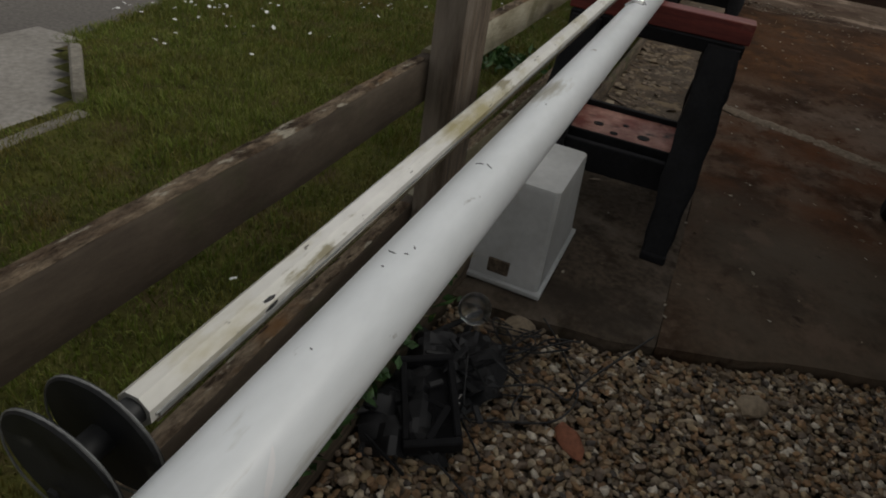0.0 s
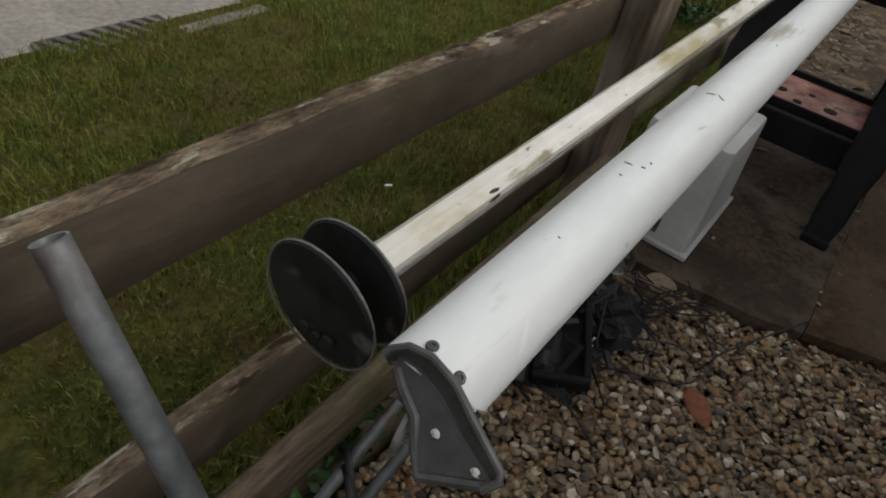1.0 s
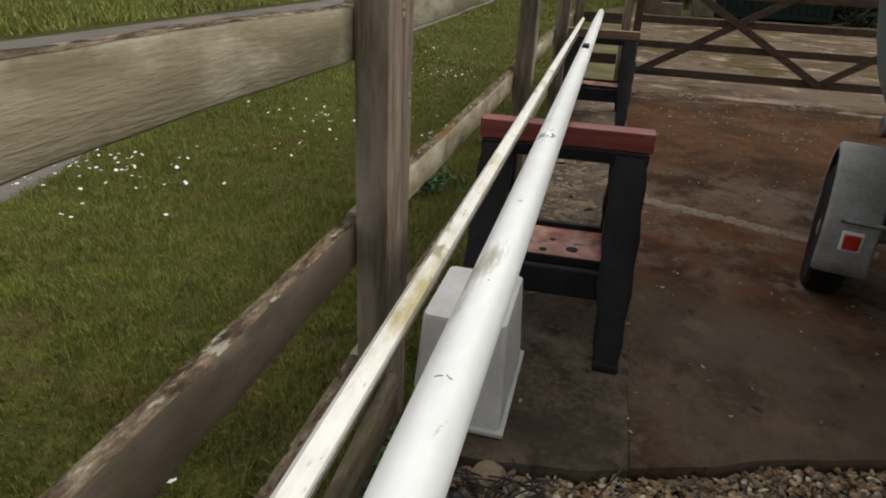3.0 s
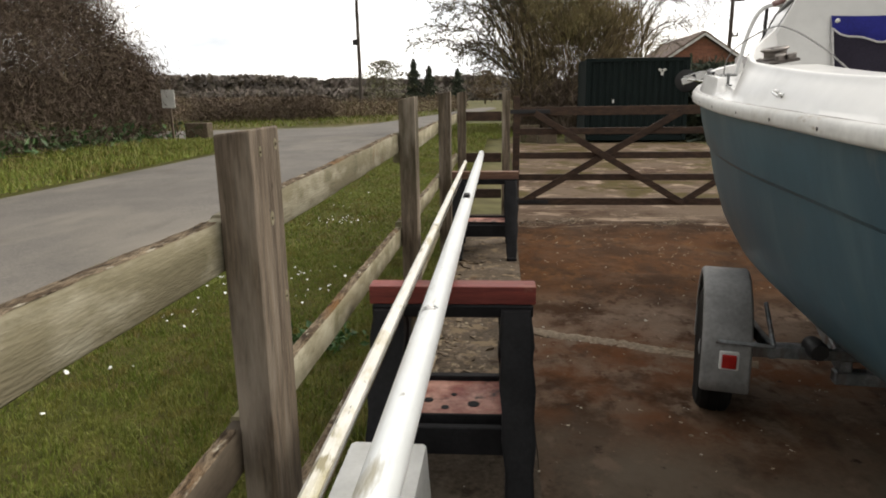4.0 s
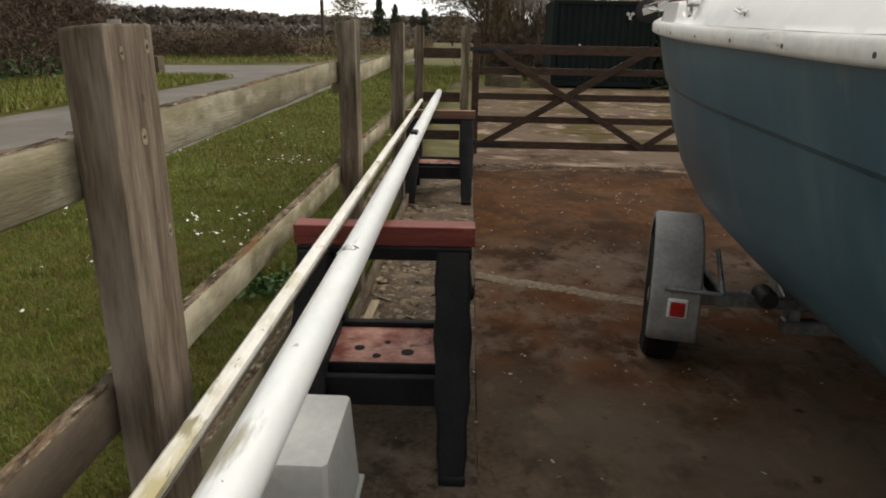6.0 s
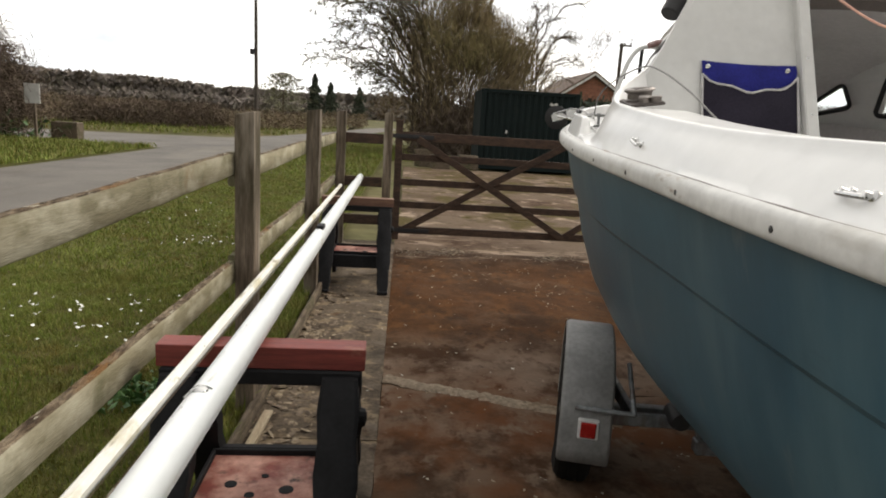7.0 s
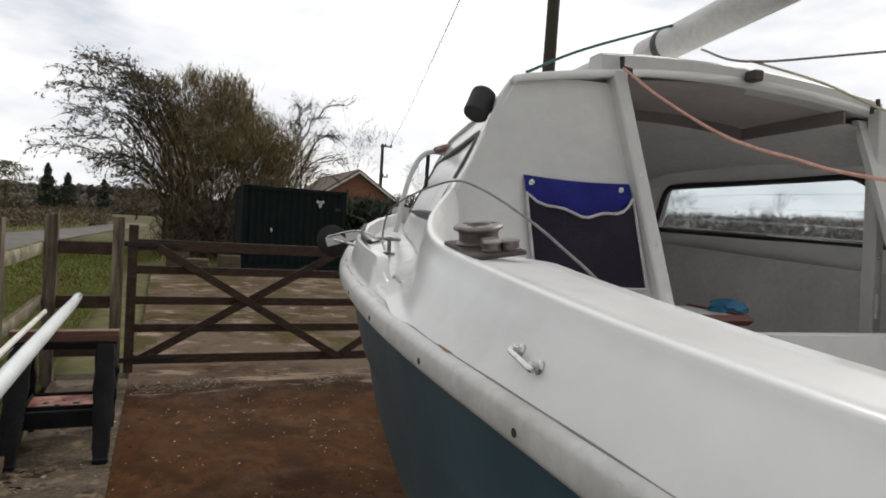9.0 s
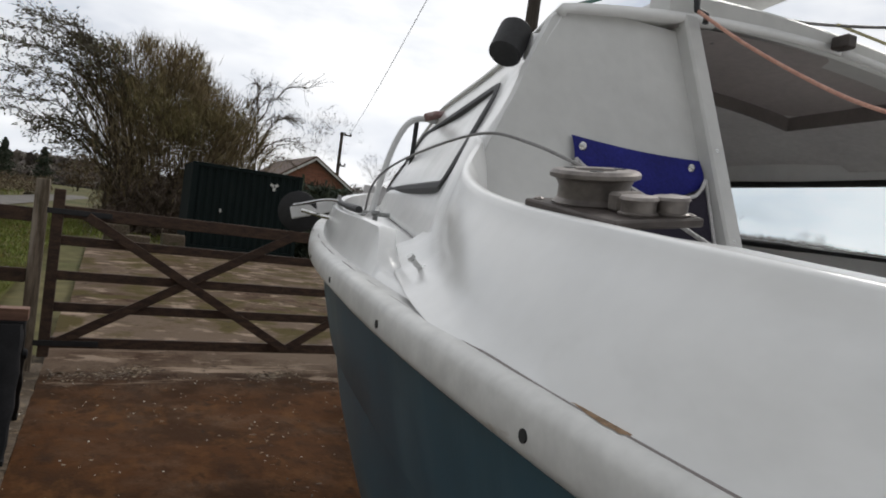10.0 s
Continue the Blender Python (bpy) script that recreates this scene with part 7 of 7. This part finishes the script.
# the big willow by the container: broad upright heart, sparse arching limbs to the side
def arching_tree(name, base, label, seed, tips, bark_r, leaf_mat, leaf, per_twig, slim):
    """Long limbs that rise from the base and arch over to the tips, with drooping leafy side twigs."""
    rng = np.random.default_rng(seed)
    t = thing(name, label, "tree", base)
    bm = BM()
    V, F = [], []
    for tx, tz in tips:
        for _ in range(3):
            b = Vector(base) + Vector((rng.normal(0, 0.25), rng.normal(0, 0.3), 0))
            e = Vector((tx + rng.normal(0, 0.35), base[1] + rng.normal(0, 0.9), tz + rng.normal(0, 0.3)))
            m1 = b + Vector(((e.x - b.x) * 0.12, (e.y - b.y) * 0.2, (e.z - b.z) * 0.5 + 0.2))
            m2 = b + Vector(((e.x - b.x) * 0.55, (e.y - b.y) * 0.6, (e.z - b.z) * 0.9 + 0.25))
            pts = curve_pts([b, m1, m2, e], 8)
            n_p = len(pts)
            pts = [p + Vector(rng.normal(0, 0.035, 3).tolist()) * (k > 0) for k, p in enumerate(pts)]
            tube(bm, pts, [bark_r * rng.uniform(0.8, 1.1) * (1 - 0.9 * k / (n_p - 1)) + 0.006 for k in range(n_p)], 4, False)
            for k in range(int(n_p * 0.5), n_p):
                along = (pts[k] - pts[k - 1]).normalized()
                for _ in range(3):
                    d = (along + Vector(rng.normal(0, 0.55, 3).tolist())).normalized()
                    ln = rng.uniform(0.35, 0.9)
                    q1 = pts[k] + d * ln * 0.5
                    q2 = q1 + (d + Vector((0, 0, -0.25))).normalized() * ln * 0.5
                    tube(bm, [pts[k], q1, q2], [0.010, 0.007, 0.004], 3, False)
                    for _ in range(per_twig):
                        f = rng.uniform(0, 1)
                        c = np.array(pts[k].lerp(q1, f * 2) if f < 0.5 else q1.lerp(q2, f * 2 - 1)) + rng.normal(0, 0.05, 3)
                        g = np.array(d) + rng.normal(0, 0.5, 3) + np.array([0, 0, -0.25])
                        g /= np.linalg.norm(g)
                        w = np.cross(g, rng.normal(0, 1, 3))
                        w /= np.linalg.norm(w)
                        sz = leaf * rng.uniform(0.6, 1.5)
                        i0 = len(V)
                        V += [tuple(c - g * sz), tuple(c + w * sz * slim), tuple(c + g * sz), tuple(c - w * sz * slim)]
                        F += [(i0, i0 + 1, i0 + 2), (i0, i0 + 2, i0 + 3)]
    part("trunk", bm, M_BARK, t, "arching limbs and thin side twigs", smooth=True, angle=80)
    part("crown", raw("crown", V, F, leaf_mat), leaf_mat, t, "sparse drooping leaves along the twigs")
    return t


arching_tree("willow_tree", (1.7, 25.8, 0), "willow with long arching limbs and small grey-green leaves", 31,
             [(-2.4, 6.0), (-2.5, 4.0), (-2.2, 4.9), (-0.4, 6.5), (-1.4, 5.8), (-0.6, 2.9), (-1.3, 3.4), (-1.1, 6.2), (0.4, 6.0)], 0.045, M_LEAFG, 0.062, 6, 0.36)
arching_tree("bare_tree", (5.6, 26.4, 0), "pale bare tree behind the container", 37,
             [(7.9, 4.9), (7.2, 6.0), (6.0, 6.3), (8.0, 4.0)], 0.04, M_TWIG, 0.05, 2, 0.2)
tree("willow_tree", (3.2, 26.6, 0), "multi-stemmed willow with upright olive-brown twigs", 33, 6.6, 8, 4, M_LEAF, 0.13, 12, (-0.02, 0), 0.36, 0.2, 0.10, 0.06, 0.25)


def willow_heart(rng):
    while True:
        z = 7.0 * rng.uniform(0, 1)
        left = np.interp(z, [0, 1.5, 3.5, 5.0, 5.8, 6.4, 7.0], [1.6, 1.1, 0.5, 0.0, 0.2, 1.0, 2.2])
        right = np.interp(z, [0, 1.4, 2.4, 3.5, 4.5, 5.4, 6.2, 7.0], [4.0, 4.4, 6.2, 6.4, 5.7, 4.9, 4.0, 3.1])
        x = rng.uniform(left - 0.6, right + 0.6)
        clump = noise.noise(Vector((x * 0.9, 4.0, z * 0.55))) + 0.6 * noise.noise(Vector((x * 2.6, 9.0, z * 1.3)))
        edge = min(x - left + 0.6, right + 0.6 - x, 0.3 + (7.0 - z) * 0.9)
        if rng.uniform(0, 1) < (0.55 + 0.9 * clump) * min(1.0, 0.06 + edge * 0.62):
            return (x + rng.normal(0, 0.12), 26.2 + rng.normal(0, 0.7), z)


twig_mass("willow_brush", 34000, willow_heart, 0.22, M_WILLOW, "dense upright olive-brown twigs at the heart of the willow", "twigs", 41, 0.05, 0.8, (3.0, 26.3, -2.5))
twig_mass("willow_brush", 9000, lambda r: (2.7 + r.normal(0, 0.8), 25.0 + r.normal(0, 0.6), abs(r.normal(0, 1.0))), 0.22, M_HEDGE, "dark tangled brush below the willow", "twigs", 42, 0.05, 0.5)


# hedge along the far side of the lane
def hedge_place(rng):
    y = rng.uniform(9.5, 23.5)
    h = rng.uniform(0, 1) ** 0.8
    top = 6.0 + 0.8 * noise.noise(Vector((y * 0.5, 0, 2))) - max(0.0, (y - 19.5)) * 1.0
    x = -13.6 + rng.normal(0, 0.85) * (1.15 - 0.5 * h) + 0.25 * noise.noise(Vector((y, h * 4, 0)))
    return (x, y, 0.05 + top * h)


twig_mass("roadside_hedge", 135000, hedge_place, 0.125, M_HEDGE, "tall dark reddish-brown bare hedge beside the lane", "hedge", 43, 0.075, 0.35)
rng = np.random.default_rng(50)
for k, (x, y, h) in enumerate(((-13.4, 12.0, 6.0), (-13.8, 15.0, 6.4), (-13.8, 18.0, 5.4))):
    tree("hedgerow_tree", (x, y, 0), "dark bare hedgerow tree with dense thin twigs", 60 + k, h + 1.0, 3, 4, M_HEDGE, 0.13, 12, (0, 0), 0.42, 0.2, 0.06, 0.035, 0.2)
leaves("hedge_bottom", 1100, lambda r: (-13.0 + r.normal(0, 0.6), r.uniform(9.5, 23.5), abs(r.normal(0, 0.35))), 0.12, M_WEED, "green undergrowth at the foot of the hedge", "undergrowth", 44)

bm = BM()
rows = [[(-7.45 - 5.5 * q, y, -0.01 + 0.10 * q) for q in (0, 0.15, 0.5, 1.0)] for y in np.linspace(-12, 21.5, 40)]
loft(bm, rows)
solo("far_verge", bm, M_SOIL, "green grass verge on the other side of the lane", "verge", kind="structure", smooth=True)


def far_grass(name, count, place, h, w, seed, label):
    rng = np.random.default_rng(seed)
    V, F = [], []
    for _ in range(count):
        c = np.array(place(rng))
        a = rng.uniform(0, 6.28)
        s = np.array([math.cos(a), math.sin(a), 0]) * w
        tip = c + np.array([rng.normal(0, 0.4) * h, rng.normal(0, 0.4) * h, h * rng.uniform(0.6, 1.4)])
        k = len(V)
        V += [tuple(c - s), tuple(c + s), tuple(tip)]
        F.append((k, k + 1, k + 2))
    return tagged(new(name, raw(name, V, F, M_GRASS)), label, "grass", kind="stuff")


far_grass("verge_grass", 16000, lambda r: (r.uniform(-12.8, -7.5), r.uniform(6.0, 21.5), 0.03), 0.13, 0.018, 71, "green verge grass across the lane")
far_grass("verge_grass", 9000, lambda r: (-3.0 + r.uniform(0, 3.5) + (5.5 * r.uniform() if r.uniform() < 0.3 else 0), r.uniform(21.5, 32.0), 0.0), 0.16, 0.02, 72, "rough grass beyond the gate")


def road_far_edge(x):
    return float(np.interp(x, [-60, -16, -14.8, -11, -6.6, -5.2, -4.4], [41.3, 29.7, 30.3, 33.0, 38.6, 52, 60]))


def bank_place(rng):
    x = rng.uniform(-30, -4.6)
    q = rng.uniform(0, 1)
    return (x, road_far_edge(x) + 0.2 + 2.6 * q, 0.26 * q)


bm = BM()
loft(bm, [[(x, road_far_edge(x) + d, z) for d, z in ((0.05, -0.05), (1.2, 0.16), (2.8, 0.26), (9.0, 0.10), (26.0, -0.09))] for x in np.linspace(-44, -4.5, 60)])
solo("roadside_bank", bm, M_FIELD, "low rough bank along the far edge of the side road", "bank", kind="structure", smooth=True)
far_grass("bank_grass", 5000, bank_place, 0.20, 0.03, 73, "green bank beyond the side road")


def scrub_place(rng):
    x = rng.uniform(-44, -3.6)
    d = rng.uniform(0, 1)
    top = 0.70 + 0.45 * noise.noise(Vector((x * 0.35, d * 2, 7))) + 0.3 * noise.noise(Vector((x * 1.1, d * 4, 3))) + 0.75 * d
    return (x, road_far_edge(x) + 2.2 + 16 * d, 0.1 + top * rng.uniform(0, 1) ** 0.7)


def bush_place(rng):
    x = rng.choice([-15.4, -14.0, -12.6, -11.4, -10.3, -19.0, -21.5]) + rng.normal(0, 0.5)
    h = rng.uniform(0, 1) ** 0.8
    return (x, road_far_edge(x) + 3.0 + rng.normal(0, 0.5), 0.1 + h * (1.45 + 0.35 * noise.noise(Vector((x * 0.8, 0, 1)))))


twig_mass("field_scrub", 52000, scrub_place, 0.15, M_SCRUB, "rough brown scrub beyond the side road", "scrub", 45, 0.14, 0.25)
twig_mass("dark_bushes", 16000, bush_place, 0.13, M_HEDGE, "dark purple-brown bushes beyond the side road", "bushes", 54, 0.10, 0.35)
twig_mass("field_scrub", 12000, lambda r: (r.uniform(3, 12), r.uniform(62, 85), abs(r.normal(0, 0.8))), 0.35, M_SCRUB, "rough brown scrub along the bend of the lane", "scrub", 46, 0.12, 0.4)


def wood_place(rng):
    x = rng.uniform(-260, 120)
    top = 9.0 + 4.0 * noise.noise(Vector((x * 0.02, 0, 7))) + 2.0 * noise.noise(Vector((x * 0.09, 0, 1))) + 6.0 * max(0.0, -x - 60) / 200
    return (x, 300 + rng.uniform(-10, 30), top * rng.uniform(0, 1) ** 0.6)


twig_mass("distant_woods", 45000, wood_place, 1.2, M_WOODS, "hazy wooded ridge on the horizon", "woods", 47, 0.75, 0.2)
twig_mass("distant_woods", 12000, lambda r: (r.uniform(-120, 60), 175 + r.uniform(-6, 6), (3.2 + 1.6 * noise.noise(Vector((r.uniform(0, 1), 0, 0)))) * r.uniform(0, 1)), 1.0, M_WOODS, "distant hedgerow trees across the fields", "woods", 48, 0.25, 0.3)


def blob_tree(name, base, h, w, mat, label, seed, pointed=False):
    """A distant tree: trunk, and a crown of many slivers with an uneven outline."""
    rng = np.random.default_rng(seed)
    t = thing(name, label, "tree", base)
    bm = BM()
    tube(bm, [Vector(base), Vector(base) + Vector((0, 0, h * 0.6))], [0.03 * h, 0.012 * h], 6)
    part("trunk", bm, M_BARK, t)
    V, F = [], []
    for _ in range(2200):
        q = rng.uniform(0.05, 1.0)
        rad = w * (1 - q) ** 0.8 if pointed else w * math.sin(math.pi * (0.12 + 0.83 * q)) ** 0.7
        rad *= 1 + 0.3 * math.sin(q * 23)
        a = rng.uniform(0, 6.28)
        rr = rad * rng.uniform(0.2, 1.05)
        c = np.array(base) + np.array([rr * math.cos(a), rr * math.sin(a), h * (0.12 + 0.88 * q)])
        d = rng.normal(0, 1, 3)
        d /= np.linalg.norm(d)
        e = np.cross(d, rng.normal(0, 1, 3))
        s = 0.036 * h * rng.uniform(0.5, 1.4)
        k = len(V)
        V += [tuple(c - d * s), tuple(c + e * s * 0.5), tuple(c + d * s)]
        F.append((k, k + 1, k + 2))
    part("crown", raw("crown", V, F, mat), mat, t)
    return t


blob_tree("round_tree", (-20.0, 112, 0.15), 7.4, 4.6, M_LEAFG, "rounded olive tree across the fields", 81)
blob_tree("conifer", (-15.6, 118, 0.15), 7.8, 2.0, M_CONIFER, "dark pointed conifer across the fields", 82, True)
blob_tree("conifer", (-12.8, 118, 0.15), 6.6, 1.9, M_CONIFER, "dark pointed conifer across the fields", 83, True)
blob_tree("conifer", (-7.5, 116, 0.15), 6.0, 1.9, M_CONIFER, "dark pointed conifer across the fields", 84, True)
blob_tree("round_tree", (-2.5, 112, 0.15), 5.5, 3.0, M_SCRUB, "rounded brown tree across the fields", 85)
for k, x in enumerate((9, 14, 20, 27, 34, 41, 50, 60, 72)):
    tree("far_bare_tree", (x * 1.35, 60 + (k * 7) % 11, 0), "bare winter tree beyond the drive", 90 + k, 9.5 + (k * 3) % 4, 1, 4, M_TWIG, 0.4, 5, (0, 0), 0.5, 0.14, 0.14, 0.03, 0.3)


def far_hedge_place(rng):
    x = rng.uniform(10, 125)
    top = float(np.interp(x, [10, 64, 86, 120], [4.4, 5.3, 6.5, 6.5])) + 0.4 * noise.noise(Vector((x * 0.35, 0, 4)))
    return (x, 58 + rng.uniform(0, 6), top * rng.uniform(0, 1))


twig_mass("far_hedge", 42000, far_hedge_place, 0.5, M_WOODS, "far bare hedge beyond the drive", "hedge", 49, 0.1, 0.5)

# container
cont = thing("storage_container", "small dark green corrugated steel storage container", "container", (4.6, 21, 0))
CX0, CX1, CY0, CY1, CZ1 = 3.15, 6.35, 20.0, 22.4, 2.575
bm = BM()
rows = []
n_c = 84
for k in range(n_c + 1):
    x = CX0 + 0.12 + (CX1 - CX0 - 0.24) * k / n_c
    y = CY0 + (0.0 if (k // 3) % 2 else 0.036)
    rows.append([(x, y + 0.02, 0.2), (x, y + 0.02, CZ1 - 0.08)])
loft(bm, rows)
part("corrugated_side", bm, M_CONT, cont)
bm = BM()
box(bm, CX0 + 0.02, CX1 - 0.02, CY0 + 0.08, CY1, 0.12, CZ1 - 0.02)
part("body", bm, M_CONT, cont)
for x in (CX0, CX1 - 0.14):
    bm = BM()
    box(bm, x, x + 0.14, CY0 - 0.01, CY0 + 0.14, 0.02, CZ1, 0.012)
    part("corner_post", bm, M_CONT, cont)
for z0, z1 in ((0.02, 0.18), (CZ1 - 0.12, CZ1)):
    bm = BM()
    box(bm, CX0 + 0.14, CX1 - 0.14, CY0 - 0.006, CY0 + 0.09, z0, z1, 0.01)
    part("frame_rail", bm, M_CONT, cont)
bm = BM()
for a in (90, 210, 330):
    m = Matrix.Translation((5.50, CY0 + 0.005, 2.16)) @ Matrix.Rotation(radians(a), 4, "Y")
    box(bm, 0.02, 0.13, -0.012, 0.0, -0.04, 0.04, 0.0, m)
part("emblem", bm, M_SIGN, cont, "small pale three-part emblem")
bm = BM()
box(bm, 4.0, 4.05, CY0 - 0.03, CY0, 1.2, 1.3)
part("lock_box", bm, M_SIGN, cont)
twig_mass("dark_shrub", 2600, lambda r: (7.3 + r.normal(0, 0.55), 21.2 + r.normal(0, 0.5), 2.4 * r.uniform(0, 1)), 0.3, M_CONIFER, "dark evergreen shrub beside the container", "shrub", 52, 0.12, 0.3)

# brick bungalow behind
house = thing("brick_bungalow", "red brick bungalow gable with brown tiled roof", "house", (12.5, 40, 0))
HX, HY = 12.1, 39.0
bm = BM()
plate(bm, [(HX - 3.4, HY, -0.1), (HX + 3.4, HY, -0.1), (HX + 3.4, HY, 2.45), (HX, HY, 4.7), (HX - 3.4, HY, 2.45)], (0, 9, 0))
part("gable_wall", bm, M_MORTAR, house, "red brick gable wall")
for s in (-1, 1):
    bm = BM()
    plate(bm, [(HX, HY - 0.3, 4.85), (HX + s * 3.8, HY - 0.3, 2.34), (HX + s * 3.8, HY + 9.3, 2.34), (HX, HY + 9.3, 4.85)], (0, 0, 0.12))
    part("roof", bm, M_ROOF, house)
    bm = BM()
    beam(bm, (HX, HY - 0.32, 4.78), (HX + s * 3.8, HY - 0.32, 2.27), 0.05, 0.12, 0.004)
    part("bargeboard", bm, M_SIGN, house, "pale painted bargeboard")
bm = BM()
box(bm, HX - 0.6, HX + 0.6, HY - 0.03, HY + 0.02, 1.0, 2.1, 0.01)
win = part("window", bm, M_SIGN, house, "white framed window")
bm = BM()
box(bm, HX - 0.52, HX + 0.52, HY - 0.04, HY - 0.028, 1.08, 2.02)
part("pane", bm, M_CONT, win)
# courses of brick on the gable that faces the drive
me = raw("brick", [(0, -0.012, 0), (0.215, -0.012, 0), (0.215, -0.012, 0.065), (0, -0.012, 0.065), (0, 0, 0), (0.215, 0, 0), (0.215, 0, 0.065), (0, 0, 0.065)], [(0, 1, 2, 3), (0, 4, 5, 1), (1, 5, 6, 2), (2, 6, 7, 3), (3, 7, 4, 0)], M_BRICK)
wallob = [c for c in house.children if c.name.startswith("gable_wall")][0]
num = 0
for row in range(20):
    z = 3.0 + row * 0.075
    half = (4.62 - z) / 2.25 * 3.4
    x = -half + (0.11 if row % 2 else 0.0)
    while x < half - 0.25 and num < 290:
        b_ = new("brick", me)
        b_.parent = wallob
        b_.matrix_basis = Matrix.Translation((HX + x, HY, z))
        num += 1
        x += 0.225


# poles and wires
def utility_pole(base, h, r0, r1, label, lean=(0, 0), box_at=None, arm=False, group="utility poles"):
    p = thing("utility_pole", label, "pole", base, group=group)
    bm = BM()
    b0 = Vector(base)
    topv = b0 + Vector((lean[0], lean[1], h))
    tube(bm, [b0 - Vector((0, 0, 0.1)), b0.lerp(topv, 0.5), topv], [r0, (r0 + r1) / 2, r1], 12)
    part("shaft", bm, M_POLE, p, smooth=True, angle=50)
    if box_at:
        bm = BM()
        c = b0.lerp(topv, box_at / h)
        box(bm, c.x - 0.42, c.x - 0.08, c.y - 0.15, c.y + 0.15, c.z - 0.2, c.z + 0.2, 0.03)
        part("junction_box", bm, M_CABLE, p)
    if arm:
        for dz, w in ((-0.15, 0.7), (-2.3, 0.5)):
            bm = BM()
            beam(bm, topv + Vector((-w * 0.25, 0, dz)), topv + Vector((w, 0, dz)), 0.1, 0.1, 0.005)
            arm_ob = part("cross_arm", bm, M_POLE, p)
            for q in (0.3, 0.9):
                bm = BM()
                lathe(bm, [(0.05, 0), (0.07, 0.08), (0.04, 0.16)], topv + Vector((w * q, 0, dz + 0.05)), (0, 0, 1), 8)
                part("insulator", bm, M_CABLE, arm_ob)
    return p


utility_pole((-10.52, 49.5, 0), 11.8, 0.15, 0.10, "tall dark wooden utility pole in the field", (-0.1, 0), 5.6)
utility_pole((15.05, 43.5, 0), 7.3, 0.14, 0.11, "wooden utility pole with cross arms by the house", (0, 0), None, True)
utility_pole((6.25, 8.4, 0), 9.0, 0.115, 0.085, "dark wooden utility pole beyond the boat", (0.1, 0))
bm = BM()
tube(bm, curve_pts([(15.62, 43.5, 7.22), (11.6, 28.3, 7.75), (6.35, 8.4, 8.98)], 10), 0.012, 4)
solo("overhead_wire", bm, M_CABLE, "thin dark overhead wire running from the pole", "wire")

# notice board and little fence by the side road
sign = thing("notice_board", "white notice board on a post beside the lane", "sign", (-11.6, 21.8, 0))
bm = BM()
box(bm, -11.72, -11.64, 21.8, 21.88, 0, 1.95, 0.008)
part("post", bm, M_POST, sign)
bm = BM()
box(bm, -11.95, -11.45, 21.76, 21.79, 1.2, 1.85, 0.005)
part("board", bm, M_SIGN, sign)
bm = BM()
box(bm, -11.6, -10.7, 22.6, 23.1, 0, 0.62, 0.04, seg=2)
solo("trough", bm, M_BOARD, "dark low trough on the verge by the hedge", "trough")
for k in range(5):
    bm = BM()
    box(bm, -17.0 + k * 1.5, -16.9 + k * 1.5, 44.5, 44.6, 0, 1.3)
    solo("field_fence_post", bm, M_POST, "weathered post of a field fence", "post", group="field fence posts")
for z in (0.6, 1.15):
    bm = BM()
    beam(bm, (-17.4, 44.55, z), (-10.4, 44.55, z), 0.04, 0.1)
    solo("field_fence_rail", bm, M_RAILX, "weathered rail of a field fence", "rail", group="field fence rails")
for k, (x, y) in enumerate(((1.6, 18.8), (2.5, 19.2), (1.1, 19.6))):
    bm = BM()
    box(bm, x, x + 0.6, y, y + 0.4, 0, 0.35 + 0.1 * k, 0.04, seg=2)
    roughen(bm, 0.03, 3, k)
    solo("covered_crate", bm, M_BOARD, "dark covered crate standing in the yard", "crate", group="crates in the yard")
